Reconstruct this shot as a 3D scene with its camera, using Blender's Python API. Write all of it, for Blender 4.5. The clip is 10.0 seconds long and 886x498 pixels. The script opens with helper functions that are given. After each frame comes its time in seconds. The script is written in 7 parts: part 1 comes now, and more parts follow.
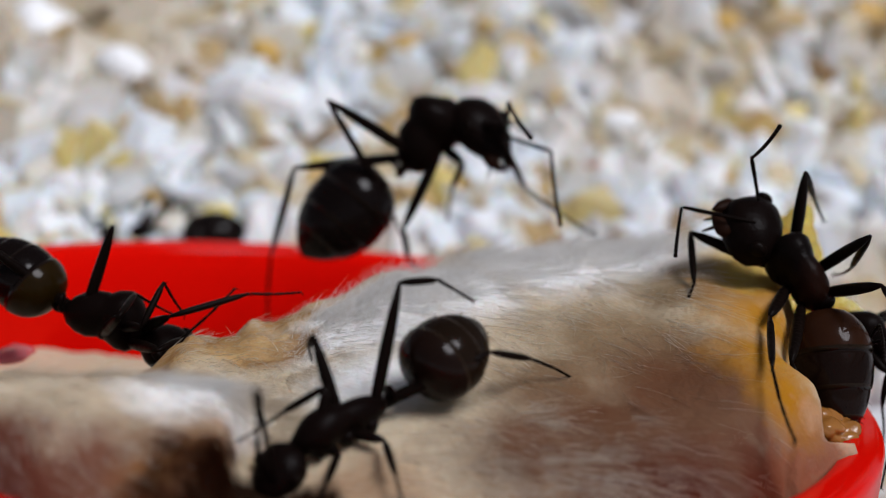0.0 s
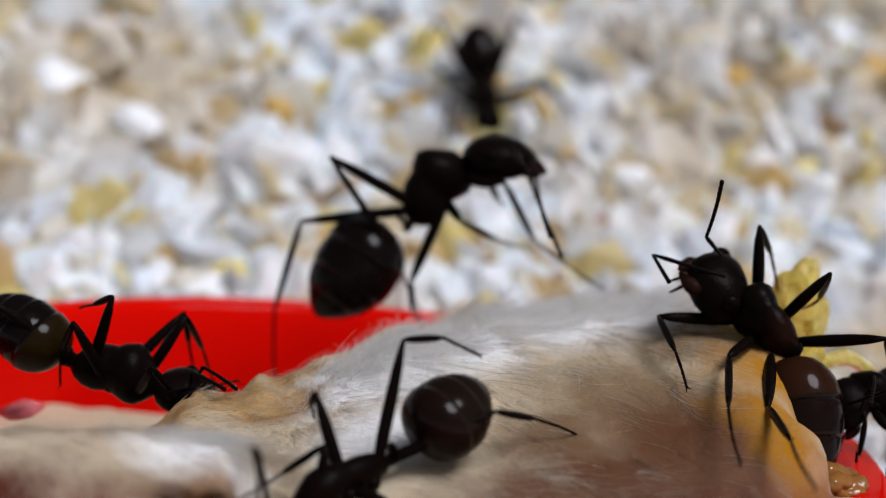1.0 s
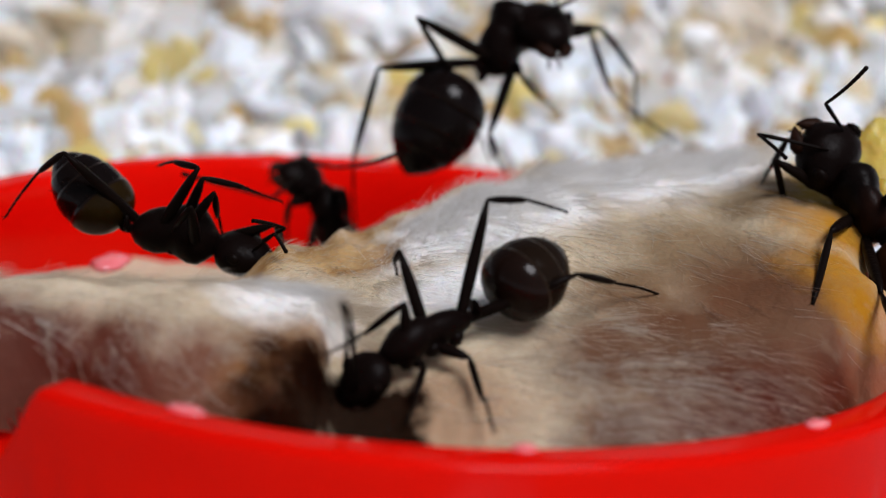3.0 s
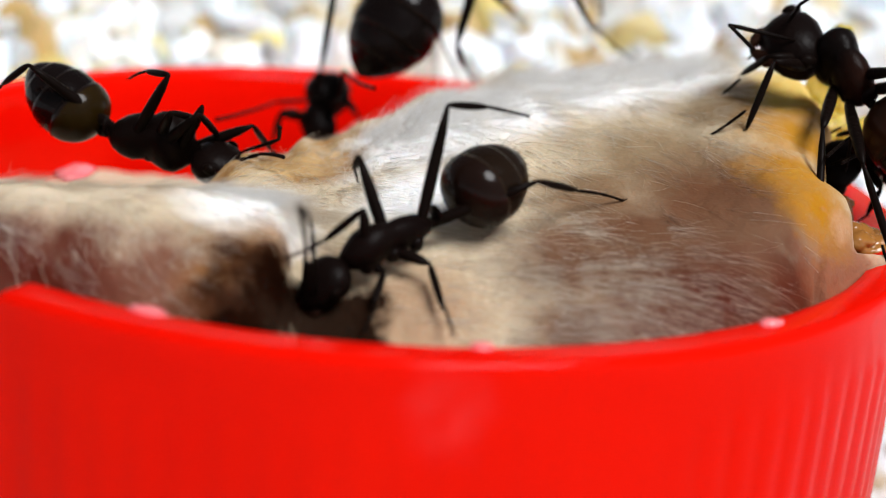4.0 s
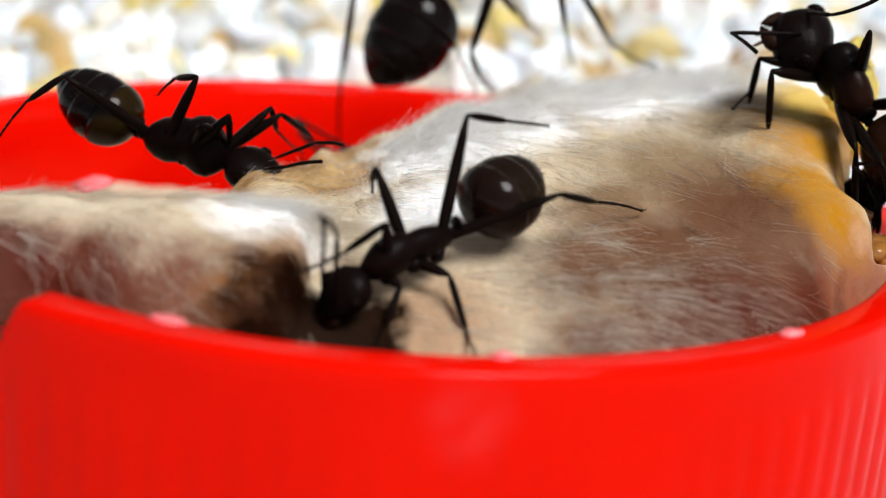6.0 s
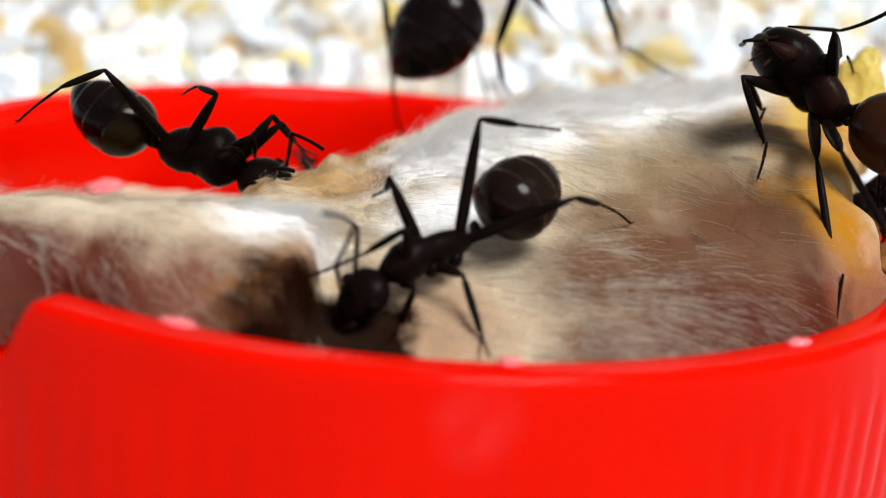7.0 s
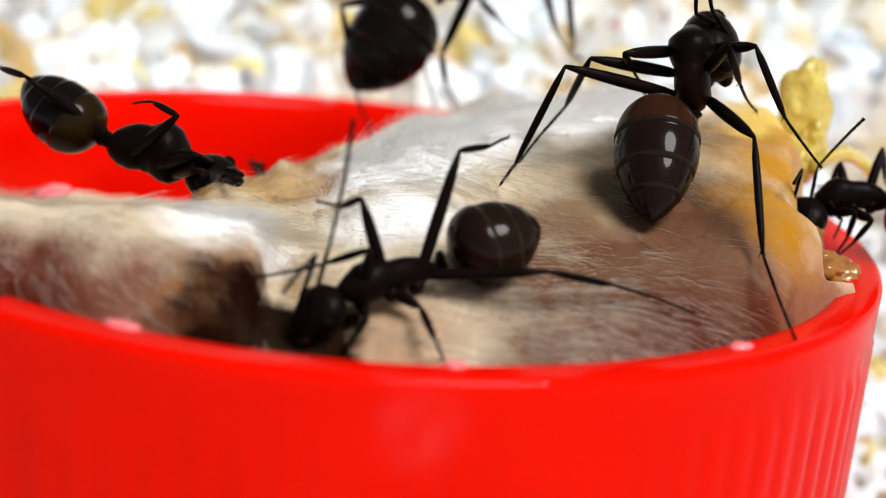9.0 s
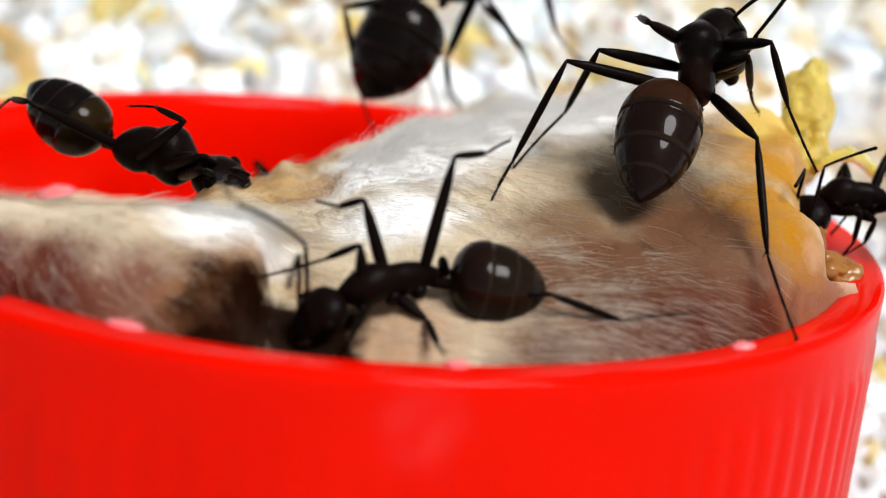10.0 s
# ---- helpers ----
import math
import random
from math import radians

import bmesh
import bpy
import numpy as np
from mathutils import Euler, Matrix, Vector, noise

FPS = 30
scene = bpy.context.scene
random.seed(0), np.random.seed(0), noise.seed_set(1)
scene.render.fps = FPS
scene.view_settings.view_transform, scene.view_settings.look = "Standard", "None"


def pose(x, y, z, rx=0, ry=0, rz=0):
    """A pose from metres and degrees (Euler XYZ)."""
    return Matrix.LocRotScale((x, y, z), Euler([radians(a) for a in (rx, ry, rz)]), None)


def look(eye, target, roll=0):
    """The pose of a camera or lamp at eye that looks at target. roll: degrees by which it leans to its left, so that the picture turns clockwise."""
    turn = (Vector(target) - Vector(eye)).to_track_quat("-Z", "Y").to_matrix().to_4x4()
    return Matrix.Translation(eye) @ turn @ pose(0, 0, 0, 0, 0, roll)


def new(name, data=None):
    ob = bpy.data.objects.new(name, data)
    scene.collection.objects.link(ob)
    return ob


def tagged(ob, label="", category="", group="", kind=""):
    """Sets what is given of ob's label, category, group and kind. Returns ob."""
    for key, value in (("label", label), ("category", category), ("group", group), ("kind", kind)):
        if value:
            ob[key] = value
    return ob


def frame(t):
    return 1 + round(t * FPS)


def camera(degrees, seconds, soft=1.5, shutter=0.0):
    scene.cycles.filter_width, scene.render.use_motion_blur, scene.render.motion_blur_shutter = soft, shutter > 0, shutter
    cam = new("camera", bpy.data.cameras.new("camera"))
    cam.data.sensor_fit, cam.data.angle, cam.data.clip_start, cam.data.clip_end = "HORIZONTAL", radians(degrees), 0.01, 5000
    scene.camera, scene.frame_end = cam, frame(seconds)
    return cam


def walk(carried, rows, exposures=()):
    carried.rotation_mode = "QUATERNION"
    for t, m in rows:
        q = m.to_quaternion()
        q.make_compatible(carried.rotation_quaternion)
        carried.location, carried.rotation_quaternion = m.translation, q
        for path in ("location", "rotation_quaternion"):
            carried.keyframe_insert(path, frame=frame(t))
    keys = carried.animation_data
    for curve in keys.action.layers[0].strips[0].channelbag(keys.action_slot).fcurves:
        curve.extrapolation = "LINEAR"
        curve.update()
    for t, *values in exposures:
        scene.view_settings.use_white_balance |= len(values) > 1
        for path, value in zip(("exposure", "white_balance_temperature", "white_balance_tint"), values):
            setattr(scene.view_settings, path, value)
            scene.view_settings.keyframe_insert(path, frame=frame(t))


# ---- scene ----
# Lengths below are in millimetres from the centre of the cup's rim; MM and LIFT turn them into world metres.
MM = 0.001
LIFT = 14.0


def at_mm(p):
    return Vector((p[0] * MM, p[1] * MM, (p[2] + LIFT) * MM))


# ---- camera ----
def cam_pose(x, y, z, yaw, pitch, roll):
    turn = Matrix.Rotation(radians(yaw), 4, "Z") @ Matrix.Rotation(radians(90 + pitch), 4, "X") @ Matrix.Rotation(radians(roll), 4, "Z")
    return Matrix.Translation(at_mm((x, y, z))) @ turn


cam = camera(36.0, 10.0, soft=1.0)
cam.data.dof.use_dof = True
cam.data.dof.focus_distance = 0.0345
cam.data.dof.aperture_fstop = 64.0
walk(cam, [
    (0.0, cam_pose(-0.03, -37.42, 9.93, -4.25, -10.41, 5.75)),
    (0.3, cam_pose(0.03, -37.79, 9.94, -3.44, -8.92, 5.68)),
    (0.5, cam_pose(0.20, -37.75, 10.03, -2.62, -8.10, 5.25)),
    (1.0, cam_pose(0.32, -37.64, 9.99, -3.22, -8.17, 5.39)),
    (1.5, cam_pose(0.34, -37.82, 9.96, -3.91, -8.22, 5.36)),
    (2.0, cam_pose(0.17, -37.90, 9.95, -3.81, -8.50, 5.34)),
    (2.5, cam_pose(-0.18, -38.38, 10.01, -3.00, -11.27, 5.32)),
    (3.0, cam_pose(-0.39, -38.51, 10.02, -1.57, -14.22, 5.30)),
    (3.2, cam_pose(-0.08, -38.66, 9.87, -2.03, -16.00, 5.12)),
    (4.3, cam_pose(0.00, -38.87, 9.72, -2.98, -17.41, 5.47)),
    (4.5, cam_pose(-0.06, -38.88, 9.73, -2.81, -17.10, 5.44)),
    (5.0, cam_pose(-0.08, -38.84, 9.67, -2.76, -16.67, 5.40)),
    (5.5, cam_pose(-0.13, -38.83, 9.62, -2.68, -16.48, 5.40)),
    (6.0, cam_pose(-0.16, -38.90, 9.56, -2.33, -16.72, 5.26)),
    (7.3, cam_pose(-0.22, -39.02, 9.57, -2.05, -16.37, 5.93)),
    (7.5, cam_pose(-0.23, -39.00, 9.56, -2.55, -16.31, 6.02)),
    (8.0, cam_pose(-0.12, -39.12, 9.57, -3.64, -16.46, 6.32)),
    (8.5, cam_pose(0.05, -39.09, 9.55, -3.85, -16.29, 6.47)),
    (9.0, cam_pose(0.06, -39.19, 9.48, -3.76, -15.80, 6.42)),
    (9.5, cam_pose(0.15, -39.20, 9.48, -3.95, -15.67, 6.48)),
    (10.0, cam_pose(0.10, -39.24, 9.44, -3.58, -15.71, 6.35)),
], exposures=[(0.0, -0.10, 6150, 15), (2.5, -0.10, 6150, 16), (3.2, 0.2, 6200, 15), (4.3, 0.64, 6350, 10), (10.0, 0.64, 6450, 10)])

# ---- light ----
SUN_FROM = Vector((0.42, -0.55, 1.0)).normalized()
world = bpy.data.worlds.new("sky")
scene.world = world
world.use_nodes = True
wn = world.node_tree.nodes
sky = wn.new("ShaderNodeTexSky")
sky.sky_type = "NISHITA"
sky.sun_disc = False
sky.sun_elevation = math.asin(SUN_FROM.z)
sky.sun_rotation = math.atan2(SUN_FROM.x, SUN_FROM.y)
pale = wn.new("ShaderNodeHueSaturation")
pale.inputs["Saturation"].default_value = 0.25
world.node_tree.links.new(sky.outputs[0], pale.inputs["Color"])
world.node_tree.links.new(pale.outputs[0], wn["Background"].inputs[0])
wn["Background"].inputs[1].default_value = 0.040
sun = new("sun", bpy.data.lights.new("sun", "SUN"))
sun.data.energy, sun.data.angle, sun.data.color = 3.0, radians(27.0), (1.0, 0.985, 0.965)
sun.matrix_world = look(SUN_FROM * 0.5, (0, 0, 0))


# ---- materials ----
class Mat:
    """A node material under construction."""

    def __init__(self, name):
        self.m = bpy.data.materials.new(name)
        self.m.use_nodes = True
        self.t = self.m.node_tree
        self.b = self.t.nodes["Principled BSDF"]

    def n(self, kind, operation=None, data_type=None, blend_type=None):
        node = self.t.nodes.new(kind)
        if operation:
            node.operation = operation
        if data_type:
            node.data_type = data_type
        if blend_type:
            node.blend_type = blend_type
        return node

    def link(self, a, b):
        self.t.links.new(a, b)

    def put(self, name, v):
        sock = self.b.inputs[name]
        if hasattr(v, "is_output"):
            self.link(v, sock)
        elif isinstance(v, tuple) and len(v) == 3:
            sock.default_value = (*v, 1) if len(sock.default_value) == 4 else v
        else:
            sock.default_value = v
        return self

    def coords(self):
        return self.n("ShaderNodeTexCoord").outputs["Object"]

    def noise(self, scale, detail=4.0, rough=0.6, vector=None, distort=0.0):
        node = self.n("ShaderNodeTexNoise")
        node.inputs["Scale"].default_value = scale
        node.inputs["Detail"].default_value = detail
        node.inputs["Roughness"].default_value = rough
        node.inputs["Distortion"].default_value = distort
        self.link(vector if vector is not None else self.coords(), node.inputs["Vector"])
        return node.outputs["Fac"]

    def ramp(self, fac, stops, mode="LINEAR"):
        node = self.n("ShaderNodeValToRGB")
        node.color_ramp.interpolation = mode
        el = node.color_ramp.elements
        while len(el) < len(stops):
            el.new(0.5)
        for e, (pos, col) in zip(el, stops):
            e.position, e.color = pos, (*col, 1) if isinstance(col, tuple) else (col, col, col, 1)
        self.link(fac, node.inputs["Fac"])
        return node.outputs["Color"]

    def mix(self, fac, a, b, blend="MIX"):
        node = self.n("ShaderNodeMix", data_type="RGBA", blend_type=blend)
        a, b = [(v, v, v) if isinstance(v, float) else v for v in (a, b)]
        for sock, v in ((node.inputs[0], fac), (node.inputs[6], a), (node.inputs[7], b)):
            if hasattr(v, "is_output"):
                self.link(v, sock)
            else:
                sock.default_value = (*v, 1) if isinstance(v, tuple) else v
        return node.outputs[2]

    def math(self, op, a, b=0.0):
        node = self.n("ShaderNodeMath", operation=op)
        for sock, v in zip(node.inputs, (a, b)):
            if hasattr(v, "is_output"):
                self.link(v, sock)
            else:
                sock.default_value = v
        return node.outputs[0]

    def near(self, centre, radius, soft):
        """1 inside a ball of that radius (mm from the rim's centre), fading to 0 over soft mm, its edge made uneven by noise."""
        node = self.n("ShaderNodeVectorMath", operation="DISTANCE")
        self.link(self.coords(), node.inputs[0])
        node.inputs[1].default_value = tuple(c * MM for c in centre)
        d = self.math("ADD", node.outputs["Value"], self.math("MULTIPLY", self.math("SUBTRACT", self.noise(700.0), 0.5), 0.002))
        m = self.n("ShaderNodeMapRange")
        self.link(d, m.inputs[0])
        m.inputs[1].default_value, m.inputs[2].default_value = radius * MM, (radius + soft) * MM
        m.inputs[3].default_value, m.inputs[4].default_value = 1.0, 0.0
        return m.outputs[0]

    def bump(self, height, distance, strength=1.0):
        node = self.n("ShaderNodeBump")
        node.inputs["Distance"].default_value = distance
        node.inputs["Strength"].default_value = strength
        self.link(height, node.inputs["Height"])
        self.link(node.outputs[0], self.b.inputs["Normal"])
        return self


def red_plastic():
    m = Mat("red_plastic")
    skin = m.mix(m.noise(300.0), (0.86, 0.0045, 0.0001), (0.93, 0.0080, 0.0001))
    smear = m.math("MULTIPLY", m.near((1.6, -14.9, -1.1), 0.25, 0.9), m.ramp(m.noise(900.0), [(0.3, 0.0), (0.7, 0.10)]))
    m.put("Base Color", m.mix(smear, skin, (0.9, 0.45, 0.42)))
    m.put("Roughness", m.ramp(m.noise(900.0), [(0.3, 0.09), (0.7, 0.14)]))
    m.put("Specular IOR Level", 0.09)
    m.bump(m.noise(2500.0, 3.0), 0.00003, 0.4)
    tr = m.n("ShaderNodeBsdfTranslucent")
    tr.inputs[0].default_value = (0.97, 0.006, 0.0002, 1)
    mx = m.n("ShaderNodeMixShader")
    mx.inputs[0].default_value = 0.45
    m.link(m.b.outputs[0], mx.inputs[1])
    m.link(tr.outputs[0], mx.inputs[2])
    m.link(mx.outputs[0], m.t.nodes["Material Output"].inputs[0])
    return m.m


def pink_crumb():
    m = Mat("pink_crumb")
    m.put("Base Color", m.mix(m.noise(1500.0), (0.80, 0.07, 0.08), (0.86, 0.30, 0.32)))
    m.put("Roughness", 0.22).put("Subsurface Weight", 0.5).put("Subsurface Radius", (1.0, 0.4, 0.4)).put("Subsurface Scale", 0.0004)
    return m.m


def any_of(m, *balls):
    mask = m.near(*balls[0])
    for ball in balls[1:]:
        mask = m.math("MAXIMUM", mask, m.near(*ball))
    return mask


def flank_mask(m):
    """Where the flank is thin-haired and pinkish brown, its brown deepened with painted shade."""
    return any_of(m, ((7.2, -9.2, 0.2), 2.2, 2.8), ((4.6, -9.0, 0.3), 0.9, 1.8), ((8.6, -7.0, 1.0), 1.4, 2.6), ((9.6, -9.2, -0.2), 1.2, 2.0), ((4.6, -11.6, -0.6), 0.7, 1.4))


def pale_mask(m):
    """Where the fur is thickest and whitest: the ridge, the face over the wound and the end of the paw."""
    return any_of(m, ((0.9, -2.6, 1.4), 1.7, 1.5), ((0.9, -6.2, 0.8), 0.8, 1.4), ((3.0, -1.2, 2.0), 1.3, 1.3), ((5.6, 0.8, 2.5), 1.6, 1.5), ((8.4, 2.0, 2.8), 1.5, 1.3), ((-3.0, -8.6, 1.0), 0.8, 1.3))


def flesh():
    m = Mat("hide")
    fine, broad = m.noise(1400.0, 4.0), m.noise(380.0, 4.0)

    def lay(base, mask, much, dark, light, grain=broad):
        return m.mix(m.math("MULTIPLY", mask, much), base, m.mix(grain, dark, light))

    # cream skin, whiter where the fur is thickest
    base = m.mix(m.noise(260.0, 5.0), (0.42, 0.33, 0.21), (0.62, 0.53, 0.39))
    base = lay(base, pale_mask(m), 0.95, (0.76, 0.75, 0.73), (0.90, 0.90, 0.90))
    # the bare flank: greyish brown, then pink-brown, then dark red-brown towards the rim, its front's shade mixed into
    # the skin tones
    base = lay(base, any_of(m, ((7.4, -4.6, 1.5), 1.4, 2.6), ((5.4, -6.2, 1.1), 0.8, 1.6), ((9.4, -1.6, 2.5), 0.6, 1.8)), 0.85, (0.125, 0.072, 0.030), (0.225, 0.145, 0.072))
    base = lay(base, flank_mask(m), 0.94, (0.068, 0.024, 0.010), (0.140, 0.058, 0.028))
    # shade low on the camera-facing side, painted over the brown skin
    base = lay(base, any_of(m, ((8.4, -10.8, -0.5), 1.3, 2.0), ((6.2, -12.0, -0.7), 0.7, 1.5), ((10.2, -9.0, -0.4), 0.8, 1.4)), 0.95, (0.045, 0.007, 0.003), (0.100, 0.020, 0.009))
    base = lay(base, m.near((11.7, -7.2, 0.0), 0.9, 1.2), 0.9, (0.16, 0.048, 0.022), (0.28, 0.105, 0.055))
    # skin between the wound and the flank
    base = lay(base, m.near((0.9, -11.0, -0.5), 1.0, 1.4), 0.85, (0.26, 0.14, 0.075), (0.42, 0.28, 0.17))
    # the paw: cream along its top, pinkish brown deepened by painted shade down its face, shaded red low at its open
    # end
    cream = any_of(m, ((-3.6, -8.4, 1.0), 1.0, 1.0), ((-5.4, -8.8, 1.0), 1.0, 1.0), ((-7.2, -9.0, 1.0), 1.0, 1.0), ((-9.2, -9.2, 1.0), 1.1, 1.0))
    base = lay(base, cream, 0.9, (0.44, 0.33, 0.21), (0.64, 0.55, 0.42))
    base = lay(base, m.near((-3.0, -8.6, 1.0), 0.8, 1.3), 0.95, (0.76, 0.75, 0.73), (0.90, 0.90, 0.90))
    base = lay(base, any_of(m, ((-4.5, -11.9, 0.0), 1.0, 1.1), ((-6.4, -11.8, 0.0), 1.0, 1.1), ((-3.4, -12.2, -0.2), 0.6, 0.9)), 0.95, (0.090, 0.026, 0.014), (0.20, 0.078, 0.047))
    # shade and the cup's red glow, painted into the skin colour
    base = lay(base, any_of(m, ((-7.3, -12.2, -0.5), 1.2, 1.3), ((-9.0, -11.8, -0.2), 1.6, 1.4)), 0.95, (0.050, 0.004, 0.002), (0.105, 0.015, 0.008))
    # amber fat showing through the thin skin of the torn side
    amber = any_of(m, ((11.6, -1.0, 2.7), 0.7, 1.8), ((11.0, -3.2, 2.2), 0.6, 1.8), ((10.7, -5.0, 1.6), 0.5, 1.5), ((10.8, -6.2, 1.0), 0.3, 1.2))
    base = lay(base, amber, 0.96, (0.30, 0.115, 0.004), (0.46, 0.215, 0.010))
    base = lay(base, any_of(m, ((11.9, 0.6, 3.1), 0.7, 1.2), ((11.2, -0.6, 3.0), 0.3, 1.0)), 0.8, (0.56, 0.36, 0.06), (0.70, 0.52, 0.16))
    base = lay(base, any_of(m, ((11.4, -6.1, 0.7), 0.10, 0.5), ((12.4, -6.0, 0.3), 0.10, 0.45)), 0.8, (0.42, 0.23, 0.13), (0.60, 0.40, 0.28))
    # the cut edge of the skin and the torn flesh behind the paw
    edge = any_of(m, ((-0.9, -0.2, 1.2), 0.55, 0.5), ((0.1, 0.2, 1.5), 0.5, 0.5), ((1.1, 0.7, 1.9), 0.45, 0.5), ((2.1, 1.1, 2.2), 0.3, 0.5))
    base = lay(base, edge, 0.92, (0.34, 0.21, 0.11), (0.56, 0.42, 0.27), fine)
    ledge = any_of(m, ((-2.1, -2.9, 0.5), 1.2, 0.8), ((-4.2, -3.6, 0.0), 1.0, 0.9), ((-1.3, -0.9, 0.8), 0.5, 0.7))
    base = lay(base, ledge, 0.92, (0.24, 0.115, 0.030), (0.56, 0.38, 0.17), m.ramp(m.noise(420.0, 3.0), [(0.35, 0.0), (0.65, 1.0)]))
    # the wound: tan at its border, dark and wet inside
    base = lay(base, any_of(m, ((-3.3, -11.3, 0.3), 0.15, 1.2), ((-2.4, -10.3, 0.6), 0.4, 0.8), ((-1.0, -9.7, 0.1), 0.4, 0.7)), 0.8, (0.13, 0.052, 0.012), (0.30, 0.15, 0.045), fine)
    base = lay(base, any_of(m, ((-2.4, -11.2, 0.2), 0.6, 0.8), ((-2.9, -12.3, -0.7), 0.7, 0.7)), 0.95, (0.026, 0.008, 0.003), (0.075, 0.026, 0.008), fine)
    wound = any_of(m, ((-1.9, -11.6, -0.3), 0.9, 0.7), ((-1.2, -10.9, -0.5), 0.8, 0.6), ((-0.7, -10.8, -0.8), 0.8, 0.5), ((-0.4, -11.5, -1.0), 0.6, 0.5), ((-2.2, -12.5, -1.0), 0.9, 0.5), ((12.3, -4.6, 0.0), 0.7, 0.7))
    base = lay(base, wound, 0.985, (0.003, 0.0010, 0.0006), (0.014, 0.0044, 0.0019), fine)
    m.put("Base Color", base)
    wet = m.math("MAXIMUM", m.math("MAXIMUM", wound, m.math("MULTIPLY", ledge, 0.8)), m.math("MULTIPLY", amber, 0.5))
    m.put("Roughness", m.mix(wet, m.ramp(m.noise(800.0), [(0.3, 0.45), (0.7, 0.65)]), m.ramp(m.noise(2600.0), [(0.52, 0.55), (0.66, 0.14)])))
    m.put("Specular IOR Level", m.mix(wet, 0.04, m.ramp(m.noise(2600.0), [(0.62, 0.0), (0.68, 0.5)])))
    m.put("Subsurface Weight", 0.2).put("Subsurface Radius", (1.0, 0.5, 0.3)).put("Subsurface Scale", 0.0005)
    m.bump(m.mix(0.4, m.noise(900.0, 5.0), m.noise(3500.0, 3.0)), 0.0003, 0.6)
    return m.m


def fat():
    m = Mat("yellow_fat")
    m.put("Base Color", m.mix(m.noise(350.0), (0.84, 0.55, 0.06), (0.92, 0.76, 0.24)))
    m.put("Roughness", 0.10).put("Transmission Weight", 0.5).put("IOR", 1.4)
    m.put("Subsurface Weight", 0.5).put("Subsurface Radius", (1.0, 0.6, 0.15)).put("Subsurface Scale", 0.0015)
    m.bump(m.noise(1600.0, 3.0), 0.0004, 0.8)
    return m.m


def fur(name="white_fur", tinted=True):
    m = Mat(name)
    g = m.n("ShaderNodeNewGeometry")
    each = g.outputs["Random Per Island"]
    cream = m.ramp(each, [(0.0, (0.70, 0.60, 0.46)), (0.5, (0.82, 0.74, 0.62)), (1.0, (0.95, 0.92, 0.86))])
    white = m.ramp(each, [(0.0, (0.82, 0.78, 0.70)), (0.3, (0.93, 0.92, 0.90)), (1.0, (0.98, 0.98, 0.98))])
    if tinted:
        brown = m.ramp(each, [(0.0, (0.30, 0.17, 0.10)), (0.65, (0.44, 0.28, 0.19)), (0.9, (0.72, 0.58, 0.48)), (1.0, (0.92, 0.86, 0.80))])
        col = m.mix(flank_mask(m), m.mix(pale_mask(m), cream, white), brown)
    else:
        col = m.mix(m.math("MULTIPLY", m.near((9.6, -10.0, -0.2), 1.6, 2.0), 0.7), m.mix(pale_mask(m), cream, white), (0.56, 0.40, 0.31))
    m.put("Base Color", col)
    m.put("Roughness", 0.40).put("Specular IOR Level", 0.10)
    tr = m.n("ShaderNodeBsdfTranslucent")
    m.link(col, tr.inputs[0])
    mx = m.n("ShaderNodeMixShader")
    mx.inputs[0].default_value = 0.5
    m.link(m.b.outputs[0], mx.inputs[1])
    m.link(tr.outputs[0], mx.inputs[2])
    m.link(mx.outputs[0], m.t.nodes["Material Output"].inputs[0])
    return m.m


def sand():
    m = Mat("sand_bed")
    m.put("Base Color", m.ramp(m.noise(500.0, 6.0), [(0.30, (0.57, 0.53, 0.46)), (0.50, (0.65, 0.66, 0.68)), (0.70, (0.69, 0.73, 0.78))]))
    m.put("Roughness", 0.8)
    m.bump(m.noise(1200.0, 5.0), 0.0006)
    return m.m


def grains():
    m = Mat("sand_grains")
    g = m.n("ShaderNodeNewGeometry")
    col = m.ramp(g.outputs["Random Per Island"], [
        (0.0, (0.78, 0.86, 0.94)), (0.26, (0.48, 0.51, 0.52)), (0.36, (0.90, 0.93, 0.96)), (0.62, (0.60, 0.57, 0.48)),
        (0.72, (0.60, 0.50, 0.29)), (0.81, (0.50, 0.31, 0.06)), (0.87, (0.64, 0.51, 0.11)), (0.93, (0.30, 0.20, 0.10)), (0.97, (0.30, 0.31, 0.32))], "CONSTANT")
    col = m.mix(m.ramp(m.noise(75.0, 3.0), [(0.46, 0.0), (0.62, 0.75)]), col, (0.46, 0.35, 0.19))
    col = m.mix(m.ramp(m.noise(48.0, 2.0, 0.5), [(0.52, 0.0), (0.68, 0.5)]), col, (0.34, 0.31, 0.27))
    m.put("Base Color", m.mix(m.math("MULTIPLY", m.noise(900.0), 0.3), col, (0.57, 0.53, 0.46)))
    m.put("Roughness", m.ramp(m.noise(1500.0), [(0.3, 0.25), (0.7, 0.6)])).put("Subsurface Weight", 0.15).put("Subsurface Scale", 0.0005)
    m.bump(m.noise(2500.0, 4.0), 0.0001, 0.6)
    return m.m


def pebble(name, a, b):
    m = Mat(name)
    m.put("Base Color", m.mix(m.noise(900.0), a, b)).put("Roughness", 0.45)
    m.bump(m.noise(2000.0), 0.0001, 0.6)
    return m.m


